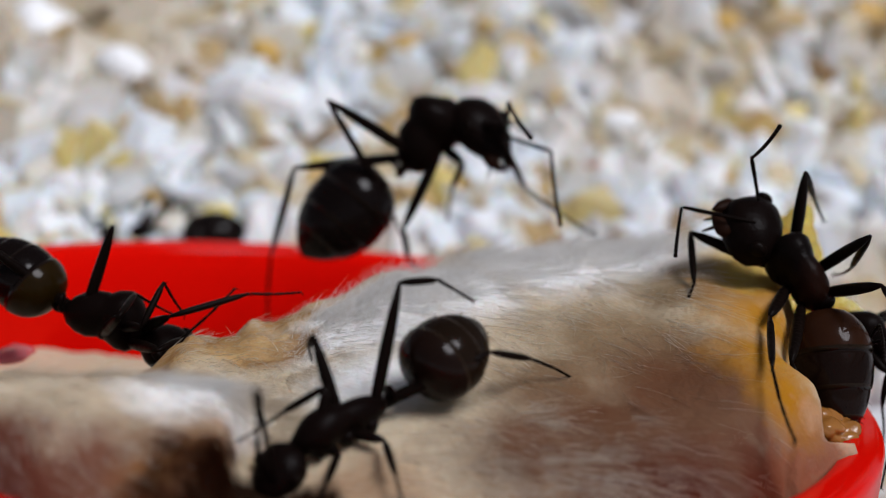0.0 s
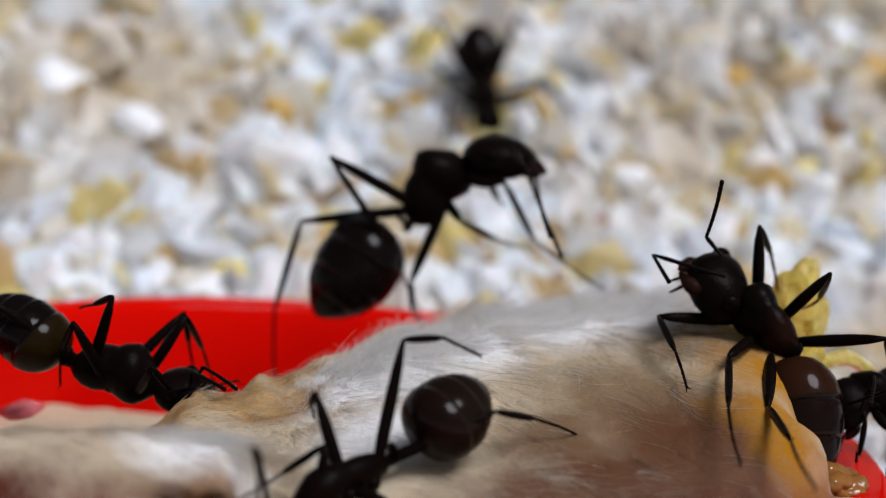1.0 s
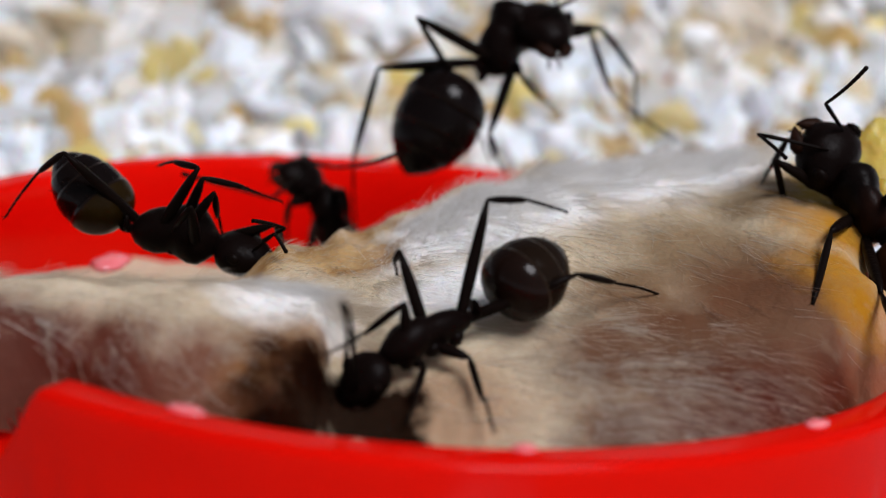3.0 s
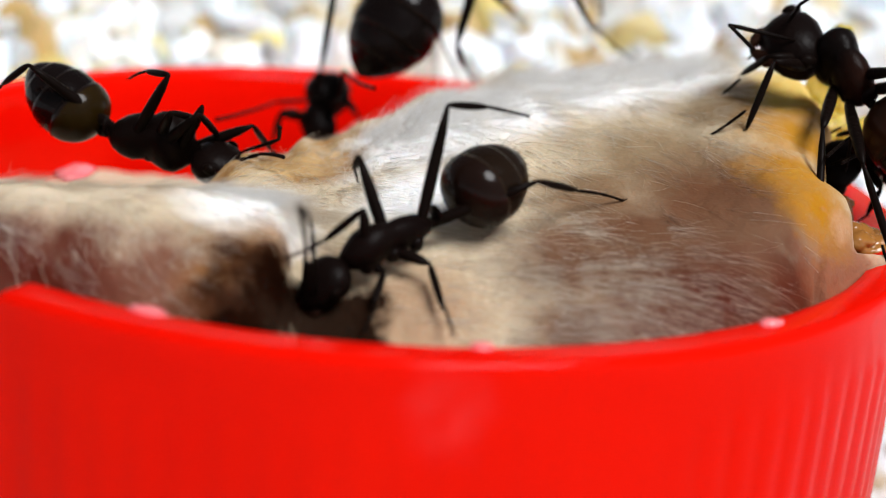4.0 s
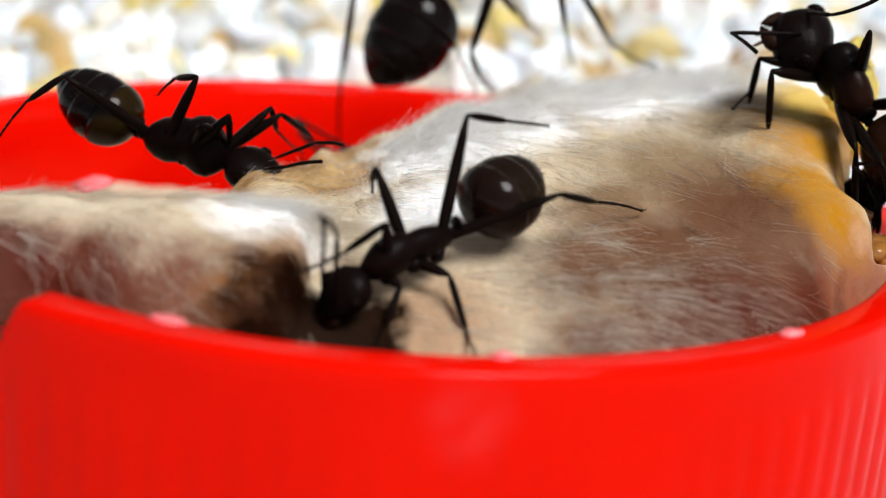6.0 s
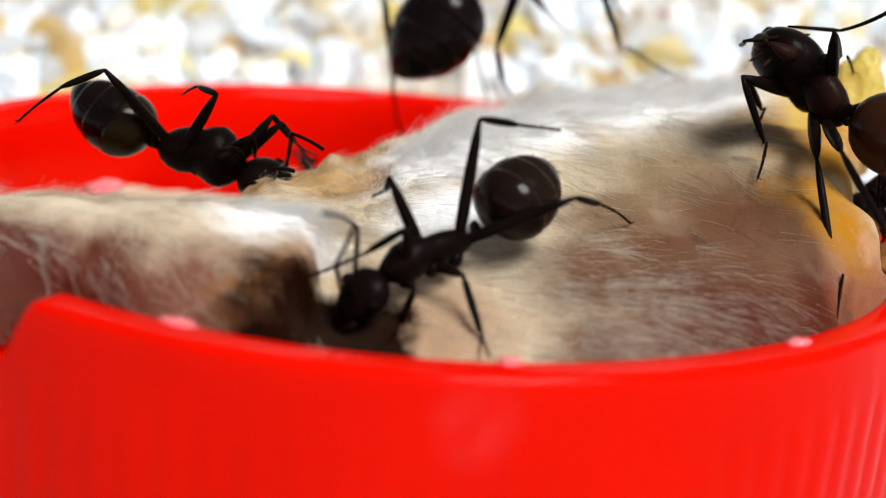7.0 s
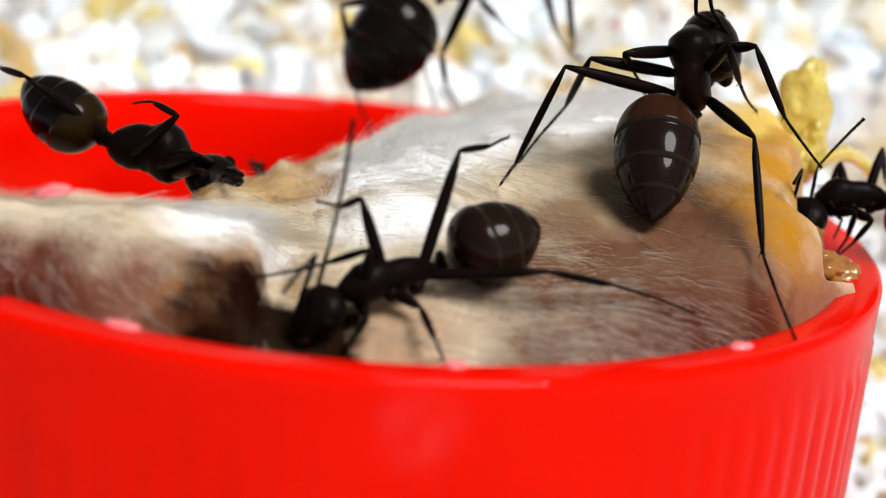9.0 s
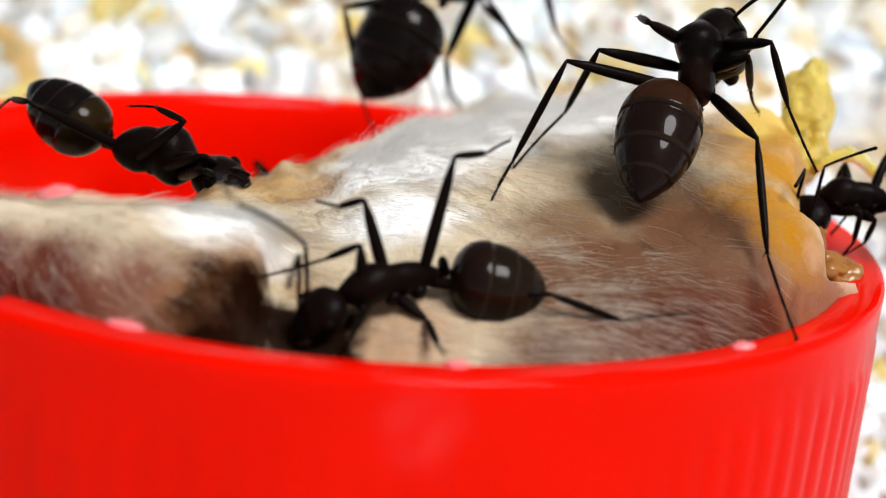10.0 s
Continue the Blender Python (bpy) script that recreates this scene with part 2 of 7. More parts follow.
def chitin(name, a, b, rough, scale=900.0):
    m = Mat(name)
    m.put("Base Color", m.mix(m.noise(scale, 4.0), a, b))
    m.put("Roughness", m.ramp(m.noise(2600.0, 3.0), [(0.3, rough), (0.7, rough + 0.14)]))
    m.put("Specular IOR Level", 0.035)
    m.bump(m.mix(0.5, m.noise(6000.0, 3.0), m.noise(1800.0, 3.0)), 0.00006, 0.6)
    return m.m


def gaster_chitin(name, plate, rough=0.20):
    """Dark shiny plates with fine cross scratches."""
    m = Mat(name)
    m.put("Base Color", m.mix(m.noise(700.0), plate, tuple(c * 2.2 for c in plate)))
    m.put("Roughness", m.ramp(m.noise(2500.0), [(0.3, rough), (0.7, rough + 0.12)])).put("Specular IOR Level", 0.02).put("Coat Weight", 0.38).put("Coat IOR", 1.3).put("Coat Roughness", 0.05)
    m.bump(m.mix(0.5, m.noise(5000.0, 3.0), m.noise(1500.0, 2.0)), 0.00004, 0.5)
    return m.m


def two_tone(name, front, rear, edge):
    """Chitin whose colour changes along the part's own length, at edge millimetres."""
    m = Mat(name)
    sep = m.n("ShaderNodeSeparateXYZ")
    m.link(m.coords(), sep.inputs[0])
    x = m.math("ADD", m.math("MULTIPLY", sep.outputs[0], 1000.0 / (2 * edge)), m.math("MULTIPLY", m.noise(900.0), 0.2))
    m.put("Base Color", m.mix(m.ramp(x, [(0.25, 0.0), (0.75, 1.0)]), rear, front))
    m.put("Roughness", m.ramp(m.noise(2600.0, 3.0), [(0.3, 0.28), (0.7, 0.42)])).put("Specular IOR Level", 0.035)
    m.bump(m.mix(0.5, m.noise(6000.0, 3.0), m.noise(1800.0, 3.0)), 0.00006, 0.6)
    return m.m


MEMBRANE = pebble("membrane", (0.16, 0.05, 0.012), (0.34, 0.15, 0.03))
MEMBRANE.node_tree.nodes["Principled BSDF"].inputs["Roughness"].default_value = 0.15
GUARD = fur("guard_hair", False)
RED, CRUMB, HIDE, FAT, FUR, SAND, GRAINS = red_plastic(), pink_crumb(), flesh(), fat(), fur(), sand(), grains()
BODY = chitin("dark_chitin", (0.0024, 0.0013, 0.0011), (0.006, 0.0030, 0.0024), 0.30)
LIMB = chitin("limb_chitin", (0.0022, 0.0014, 0.0012), (0.007, 0.0038, 0.0028), 0.30)
BROWN = chitin("brown_chitin", (0.010, 0.004, 0.0026), (0.022, 0.009, 0.005), 0.34)
RUSTY = two_tone("rusty_thorax_chitin", (0.004, 0.0025, 0.0022), (0.014, 0.0050, 0.0030), 0.8)
PLATE = gaster_chitin("gaster_chitin", (0.0026, 0.0015, 0.0013))
BROWN_PLATE = gaster_chitin("brown_gaster_chitin", (0.0052, 0.0024, 0.0016))
AMBER_PLATE = gaster_chitin("amber_gaster_chitin", (0.015, 0.0052, 0.0022), 0.26)
OLIVE_PLATE = gaster_chitin("olive_gaster_chitin", (0.008, 0.0042, 0.0007), 0.26)
GOLD_PLATE = gaster_chitin("gold_gaster_chitin", (0.0056, 0.0030, 0.0016), 0.16)
DULL_EDGE = gaster_chitin("plate_edge_chitin", (0.0055, 0.0032, 0.0024), 0.25)
PALE_EDGE = gaster_chitin("pale_plate_edge_chitin", (0.009, 0.0052, 0.0028), 0.22)


# ---- mesh helpers ----
def mesh_of(name, verts, faces, material, smooth=True):
    """A mesh from millimetre vertices from the rim's centre (z is not lifted)."""
    me = bpy.data.meshes.new(name)
    me.from_pydata([(v[0] * MM, v[1] * MM, v[2] * MM) for v in verts], [], faces)
    me.materials.append(material)
    me.polygons.foreach_set("use_smooth", [smooth] * len(me.polygons))
    me.update()
    return me


def part(name, me, parent, label=""):
    ob = new(name, me)
    ob.parent = parent
    return tagged(ob, label)


def thing(name, label, category, group="", kind="", me=None):
    ob = new(name, me)
    ob.matrix_world = Matrix.Translation((0, 0, LIFT * MM))
    return tagged(ob, label, category, group, kind)


def lathe(profile, steps, radius=lambda a, r, z: (r, z)):
    """Rings of (r, z) turned about z; radius(angle, r, z) may shape them."""
    verts, faces, k = [], [], len(profile)
    for i in range(steps):
        a = 2 * math.pi * i / steps
        for r, z in profile:
            r2, z2 = radius(a, r, z)
            verts.append((r2 * math.cos(a), r2 * math.sin(a), z2))
    for i in range(steps):
        j = (i + 1) % steps
        for q in range(k - 1):
            faces.append((i * k + q, j * k + q, j * k + q + 1, i * k + q + 1))
    return verts, faces


def smooth01(x):
    x = min(1.0, max(0.0, x))
    return x * x * (3 - 2 * x)


def bumpy(x, y, z, scale, seed=0.0):
    return noise.noise(Vector((x * scale + seed, y * scale - seed, z * scale + 2 * seed)))


def joined(pieces):
    verts, faces = [], []
    for v, f in pieces:
        o = len(verts)
        verts.extend(v)
        faces.extend(tuple(i + o for i in q) for q in f)
    return verts, faces


def blob(centre, radii, sub=2):
    bm = bmesh.new()
    bmesh.ops.create_icosphere(bm, subdivisions=sub, radius=1.0)
    v = [tuple(centre[i] + q.co[i] * radii[i] for i in range(3)) for q in bm.verts]
    f = [tuple(q.index for q in fc.verts) for fc in bm.faces]
    bm.free()
    return v, f


def loft(rings, sides=14, power=2.0):
    """Closed skin through rings (x, half_width, half_height, centre_z[, centre_y]) along x."""
    verts, faces = [], []
    for ring in rings:
        x, w, h, cz = ring[:4]
        cy = ring[4] if len(ring) > 4 else 0.0
        for i in range(sides):
            a = 2 * math.pi * i / sides
            c, s = math.cos(a), math.sin(a)
            verts.append((x, cy + w * math.copysign(abs(c) ** (2 / power), c), cz + h * math.copysign(abs(s) ** (2 / power), s)))
    for q in range(len(rings) - 1):
        for i in range(sides):
            j = (i + 1) % sides
            faces.append((q * sides + i, (q + 1) * sides + i, (q + 1) * sides + j, q * sides + j))
    faces.append(tuple(range(sides)))
    faces.append(tuple(range((len(rings) - 1) * sides, len(rings) * sides))[::-1])
    return verts, faces


# ---- ground ----
def ground_z(x, y):
    """The sand lies level round the cup and rises into a bank behind it."""
    bank = 0.62 * max(0.0, y - 15.0)
    rise = -14.0 + 8.0 * smooth01((y - 2.0) / 14.0)
    top = 62.0
    z = rise + bank
    if z > top - 20:
        z = top - 20 + 20 * (1 - math.exp(-(z - top + 20) / 20.0))
    return z + 0.5 * bumpy(x, y, 0, 0.12, 3.1) * (1 if y > 17 or math.hypot(x, y) > 17 else 0)


def build_ground():
    far = (600, 1000, 1800, 3500, 8000)
    xs = sorted({*far, *(-k for k in far), *range(-400, -60, 20), *range(60, 401, 20), *[k * 1.5 - 60 for k in range(81)]})
    ys = sorted({*far, *(-k for k in far), *range(-400, -40, 20), *range(120, 401, 20), *[k * 1.5 - 40 for k in range(101)]})
    verts = [(x, y, ground_z(x, y)) for y in ys for x in xs]
    w = len(xs)
    faces = [(j * w + i, j * w + i + 1, (j + 1) * w + i + 1, (j + 1) * w + i) for j in range(len(ys) - 1) for i in range(w - 1)]
    ground = thing("ground", "pale coarse sand rising into a bank behind the red cup", "sand", kind="structure", me=mesh_of("ground", verts, faces, SAND))
    # loose grains lying on it
    rng = random.Random(4)
    ico = bmesh.new()
    bmesh.ops.create_icosphere(ico, subdivisions=1, radius=1.0)
    base = [tuple(v.co) for v in ico.verts]
    tris = [tuple(v.index for v in f.verts) for f in ico.faces]
    ico.free()
    gv, gf = [], []

    def grain(x, y, size):
        z = ground_z(x, y)
        q = Euler((rng.uniform(0, 6.3), rng.uniform(0, 6.3), rng.uniform(0, 6.3))).to_matrix()
        sx, sy, sz = size * rng.uniform(0.75, 1.35), size * rng.uniform(0.7, 1.1), size * rng.uniform(0.34, 0.55)
        o = len(gv)
        for b in base:
            k = rng.uniform(0.76, 1.12)
            v = q @ Vector((b[0] * sx * k, b[1] * sy * k, b[2] * sz * k))
            gv.append((x + v.x, y + v.y, z + v.z - size * 0.08))
        gf.extend((a + o, b + o, c + o) for a, b, c in tris)

    for _ in range(7600):
        y = 17.5 + 75.0 * rng.random() ** 1.3
        x = rng.uniform(-16 - 0.42 * (y + 39) * 0.75, 18 + 0.42 * (y + 39) * 0.75)
        grain(x, y, rng.choice((0.7, 0.95, 1.25, 1.6, 1.95, 2.4)))
    for _ in range(900):
        a, r = rng.uniform(-1.0, 0.55), rng.uniform(16.2, 30.0)
        grain(r * math.cos(a), r * math.sin(a), rng.choice((0.4, 0.55, 0.7)))
    bed = thing("sand_grains", "loose white, cream and ochre sand grains lying on the bank", "sand", kind="stuff", me=mesh_of("sand_grains", gv, gf, GRAINS, False))
    return ground, bed


build_ground()


def build_pebbles():
    """The grains whose colour stands out on the bank."""
    rng = random.Random(12)
    tones = {"ochre": ((0.50, 0.27, 0.05), (0.62, 0.42, 0.10)), "rust": ((0.20, 0.05, 0.02), (0.34, 0.12, 0.05)), "yellow": ((0.66, 0.52, 0.10), (0.78, 0.66, 0.24)),
             "brown": ((0.22, 0.13, 0.06), (0.34, 0.22, 0.11)), "grey": ((0.20, 0.20, 0.21), (0.32, 0.32, 0.33)), "white": ((0.90, 0.92, 0.93), (0.94, 0.95, 0.95))}
    mats = {k: pebble(k + "_stone", a, b) for k, (a, b) in tones.items()}
    for x, y, size, tone in ((-8.2, 30.1, 0.95, "ochre"), (-9.9, 25.4, 1.0, "ochre"), (11.5, 27.7, 0.75, "rust"), (-5.8, 22.6, 1.15, "yellow"), (-6.9, 22.9, 0.8, "yellow"), (7.3, 24.6, 0.7, "ochre"),
                             (9.9, 24.6, 0.8, "yellow"), (24.4, 36.1, 1.2, "brown"), (29.0, 42.0, 1.5, "ochre"), (0.2, 42.5, 1.4, "grey"), (13.3, 30.8, 1.2, "white"), (14.6, 29.2, 1.1, "white"),
                             (-11.8, 31.5, 1.6, "white"), (-16.0, 34.0, 1.8, "white"), (-4.8, 33.5, 1.0, "ochre"), (21.5, 33.0, 1.0, "grey"), (20.0, 39.5, 1.3, "ochre"), (-5.6, 26.0, 0.8, "yellow")):
        v, f = blob((0, 0, 0), (size * rng.uniform(0.9, 1.2), size * rng.uniform(0.8, 1.0), size * rng.uniform(0.6, 0.85)), 2)
        v = [tuple(c * (1 + 0.28 * bumpy(*p, 1.1 / size, x)) for c in p) for p in v]
        ob = thing("pebble", tone + " pebble lying among the pale sand grains", "pebble", "coloured pebbles", me=mesh_of("pebble", v, f, mats[tone], False))
        ob.matrix_world = pose(x * MM, y * MM, (ground_z(x, y) + LIFT + size * 0.45) * MM, 30, 0, rng.uniform(0, 360))


build_pebbles()


# ---- red cup ----
NOTCH = (radians(205), radians(240.5))


def build_cup():
    cup = thing("cup", "bright red plastic bottle cap used as a feeding dish", "bottle cap")

    def shape(a, r, z):
        drop = smooth01((a - NOTCH[0]) / radians(6)) * smooth01((NOTCH[1] - a) / radians(4.5))
        if z > -3.0:
            z -= 1.7 * drop * (z + 3.0) / 3.0
        wob = 0.06 * math.sin(3 * a + 0.6) + 0.03 * math.sin(7 * a)
        return r + (wob if z > -2 else 0), z

    inner = [(0.0, -12.6), (9.0, -12.6), (13.0, -12.4), (13.5, -11.8), (13.72, -6.0), (13.8, -1.2), (13.86, -0.35), (13.98, -0.08), (14.2, 0.0)]
    outer = [(14.76, 0.0), (14.81, -0.001), (14.87, -0.014), (14.93, -0.05), (14.975, -0.105), (14.998, -0.18), (15.0, -0.23), (15.0, -0.6), (15.0, -1.5)]
    v, f = lathe(inner + outer + [(15.02, -1.8), (15.04, -6.0), (15.08, -13.2), (14.8, -14.0), (0.0, -14.0)], 720,
                 lambda a, r, z: shape(a, r + (0.06 * abs(math.sin(55 * a)) + 0.03 * math.sin(19 * a) if -13.3 < z < -1.7 and r > 14.9 else 0), z))
    part("body", mesh_of("cup_body", v, f, RED), cup)
    rng = random.Random(2)
    for x, y, s, sx in ((-4.42, -13.5, 0.20, 2.2), (2.19, -14.05, 0.19, 1.4), (8.63, -11.35, 0.22, 1.6), (-1.6, 14.0, 0.22, 1.5), (-9.4, 2.0, 0.55, 1.6)):
        bm = bmesh.new()
        bmesh.ops.create_icosphere(bm, subdivisions=2, radius=1.0)
        verts = []
        t = math.atan2(y, x) + math.pi / 2
        for vert in bm.verts:
            k = 1 + 0.35 * bumpy(vert.co.x, vert.co.y, vert.co.z, 1.7, x)
            px, py, pz = vert.co.x * s * sx * k, vert.co.y * s * k, vert.co.z * s * 0.42 * k
            verts.append((x + px * math.cos(t) - py * math.sin(t), y + px * math.sin(t) + py * math.cos(t), pz + 0.02 + (-1.6 if x < -8 else 0)))
        faces = [tuple(q.index for q in fc.verts) for fc in bm.faces]
        bm.free()
        part("crumb", mesh_of("crumb", verts, faces, CRUMB), cup, "wet pink plastic shaving stuck to the rim")
    return cup


build_cup()


# ---- the piece of carcass in the cup ----
def lerp_table(x, table):
    if x <= table[0][0]:
        return table[0][1]
    for (a, va), (b, vb) in zip(table, table[1:]):
        if x <= b:
            return va + (vb - va) * smooth01((x - a) / (b - a))
    return table[-1][1]


RIDGE_Z = ((-2.0, 0.6), (-0.9, 1.15), (1.8, 2.15), (4.3, 2.5), (7.6, 2.86), (9.8, 3.38), (13.0, 3.35))
RIDGE_Y = ((-2.0, -1.0), (-0.9, 0.0), (1.8, 1.0), (4.3, 2.0), (7.6, 3.0), (9.8, 3.0), (13.0, 1.5))


def body_z(x, y):
    zr, yr = lerp_table(x, RIDGE_Z), lerp_table(x, RIDGE_Y)
    if y <= yr:
        u = max(0.0, (y + 14.6) / (yr + 14.6))
        z = -1.9 + (zr + 1.9) * (1 - (1 - u) ** 1.75)
    else:
        z = zr - 0.16 * (y - yr) ** 2 - 0.5 * (y - yr)
    left = smooth01((x + 2.6 + 0.09 * (y + 6)) / 2.6)
    right = smooth01((12.7 + (0.5 if y > -2 else 0) - x) / 0.9)
    return -6.0 + (z + 6.0) * min(left ** 0.6, right ** 0.45)


def arm_z(x, y):
    mid = -9.3 + 0.08 * (x + 6)
    top = 1.12 + 0.12 * math.sin(x * 0.9)
    r = (y - mid) / (4.6 if y < mid else 3.9)
    end = smooth01((-0.9 - x) / 1.5)
    z = -3.4 + (top + 3.4) * math.sqrt(max(0.0, 1 - r * r))
    return -6.0 + (z + 6.0) * end ** 0.45


def ledge_z(x, y):
    u = min(1.0, max(0.0, (x + 6.2) / 5.6))
    mid = -4.4 + 4.3 * u + 0.5 * bumpy(x, 0, 3, 0.9)
    top = -0.3 + 1.4 * u + 0.6 * bumpy(x, 0, 0, 0.9, 2.0) * (1 - u * u) + 0.28 * bumpy(x, y, 0, 1.5, 4.0) + 0.12 * bumpy(x, y, 0, 3.4, 8.0)
    d = y - mid
    z = top - (0.9 * d * d if d > 0 else 0.10 * d * d)
    return -6.0 + (z + 6.0) * smooth01((x + 7.0) / 1.2) * smooth01((1.2 - x) / 1.5)


def crease_z(x, y):
    """The shallow crease that joins the paw to the body."""
    z = lerp_table(y, ((-14.0, -1.4), (-11.5, -0.75), (-8.0, 0.25), (-4.0, 0.45), (-2.0, 0.2)))
    return -6.0 + (z + 6.0) * (smooth01((x + 5.5) / 2.0) * smooth01((2.0 - x) / 2.0) * smooth01((-0.5 - y) / 2.0)) ** 0.5


def spike_z(x, y):
    """The pointed flap of skin that lies out over the rim on the torn side."""
    mid = -6.9 + 0.40 * (x - 10.8)
    d = y - mid
    z = 0.42 - 0.10 * (x - 10.8) - (0.09 * d * d if d < 0 else 2.6 * d * d)
    return -6.0 + (z + 6.0) * smooth01((x - 10.0) / 0.9) * smooth01((13.5 - x) / 0.5)


def soft_max(values, k=0.45):
    m = max(values)
    return m + k * math.log(sum(math.exp((v - m) / k) for v in values))


def hide_limit(a):
    """How far out the carcass reaches in that direction: to the wall, and out through the wall's notch."""
    a = a % (2 * math.pi)
    spike = math.exp(-((a - radians(335.0)) / 0.07) ** 2)
    return 13.70 + 0.9 * spike + 2.2 * smooth01((a - NOTCH[0] - 0.05) / 0.08) * smooth01((NOTCH[1] - 0.07 - a) / 0.08)


def hide_z(x, y):
    z = soft_max((body_z(x, y), arm_z(x, y), ledge_z(x, y), crease_z(x, y)), 0.25)
    wound = math.exp(-(((x + 1.3) / 1.5) ** 2 + ((y + 12.0) / 1.5) ** 2))
    hole = math.exp(-(((x - 12.3) / 0.9) ** 2 + ((y + 4.4) / 1.2) ** 2))
    z -= 0.5 * wound + 1.5 * hole
    z += 0.16 * bumpy(x, y, 0, 0.55) + 0.07 * bumpy(x, y, 0, 1.6, 5.0) + 0.03 * bumpy(x, y, 0, 4.0, 9.0)
    r, lim = math.hypot(x, y), hide_limit(math.atan2(y, x))
    if z > -1.5:
        z -= (z + 1.5) * max(0.0, min(1.0, (r - lim + 1.9) / 1.9)) ** 2.2
    if x > 9.5 and y < -4.0:
        z = soft_max((z, spike_z(x, y)), 0.12)
        z -= (z + 0.5) * smooth01((r - lim + 0.40) / 0.40)
    return z


def hide_normal(x, y):
    e = 0.08
    return Vector((hide_z(x - e, y) - hide_z(x + e, y), hide_z(x, y - e) - hide_z(x, y + e), 2 * e)).normalized()


def fur_density(x, y):
    """How thick the fur stands: dense along the ridge and on the paw, thin low on the flank, none on torn flesh."""
    if math.hypot(x, y) > hide_limit(math.atan2(y, x)) - 0.25:
        return 0.0
    yr = lerp_table(x, RIDGE_Y)
    body = max(body_z(x, y), -3) > max(arm_z(x, y), ledge_z(x, y)) - 0.1
    d = 0.0
    if body:
        ridge = math.exp(-((yr - y) / 2.6) ** 2) if y < yr else math.exp(-((y - yr) / 1.0) ** 2)
        d = 0.02 + 0.28 * ridge * smooth01((12.2 - x) / 2.0) * smooth01((yr - 1.1 - y + max(0.0, 1.6 * (x - 1.6))) / 0.6) + 0.24 * smooth01((5.5 - x) / 4.0) * smooth01((y + 8.5) / 4.0)
        d += 0.05 * smooth01((y + 5.5) / 3.0)
        d *= smooth01((10.6 - x) / 1.6) * smooth01((yr - 0.9 - y + max(0.0, 2.0 * (x - 2.0))) / 0.5) * smooth01((yr + 1.6 - y) / 0.8)
        d += 0.35 * math.exp(-(((x - 3.0) / 1.4) ** 2 + ((y + 12.0) / 0.9) ** 2))
    elif arm_z(x, y) > ledge_z(x, y):
        d = 0.03 + 0.22 * smooth01((y + 9.9) / 1.8) + 0.45 * math.exp(-(((x + 2.6) / 1.5) ** 2 + ((y + 7.2) / 1.8) ** 2))
    else:
        d = 0.22
    d *= smooth01((math.hypot(x + 1.6, y + 11.7) - 2.2) / 0.8)
    return min(1.0, d)


def fur_way(x, y):
    """The direction in which the hair lies: swept along the flank to the lower right, upright along the ridge."""
    yr = lerp_table(x, RIDGE_Y)
    swirl = 0.5 * bumpy(x, y, 0, 0.35, 11.0)
    if body_z(x, y) > arm_z(x, y):
        top = smooth01((y - yr + 5.0) / 5.0)
        a = radians(-48 + 50 * smooth01((-y - 6) / 6.0)) + swirl
        return Vector((math.cos(a), math.sin(a), 0.0)) * (1 - 0.45 * top) + Vector((0.35, 0.25, 0.55)) * top
    a = radians(-25 - 40 * smooth01((-9 - y) / 3.0)) + 1.6 * swirl
    return Vector((math.cos(a), math.sin(a), 0.25 if y > -9 else 0.0))


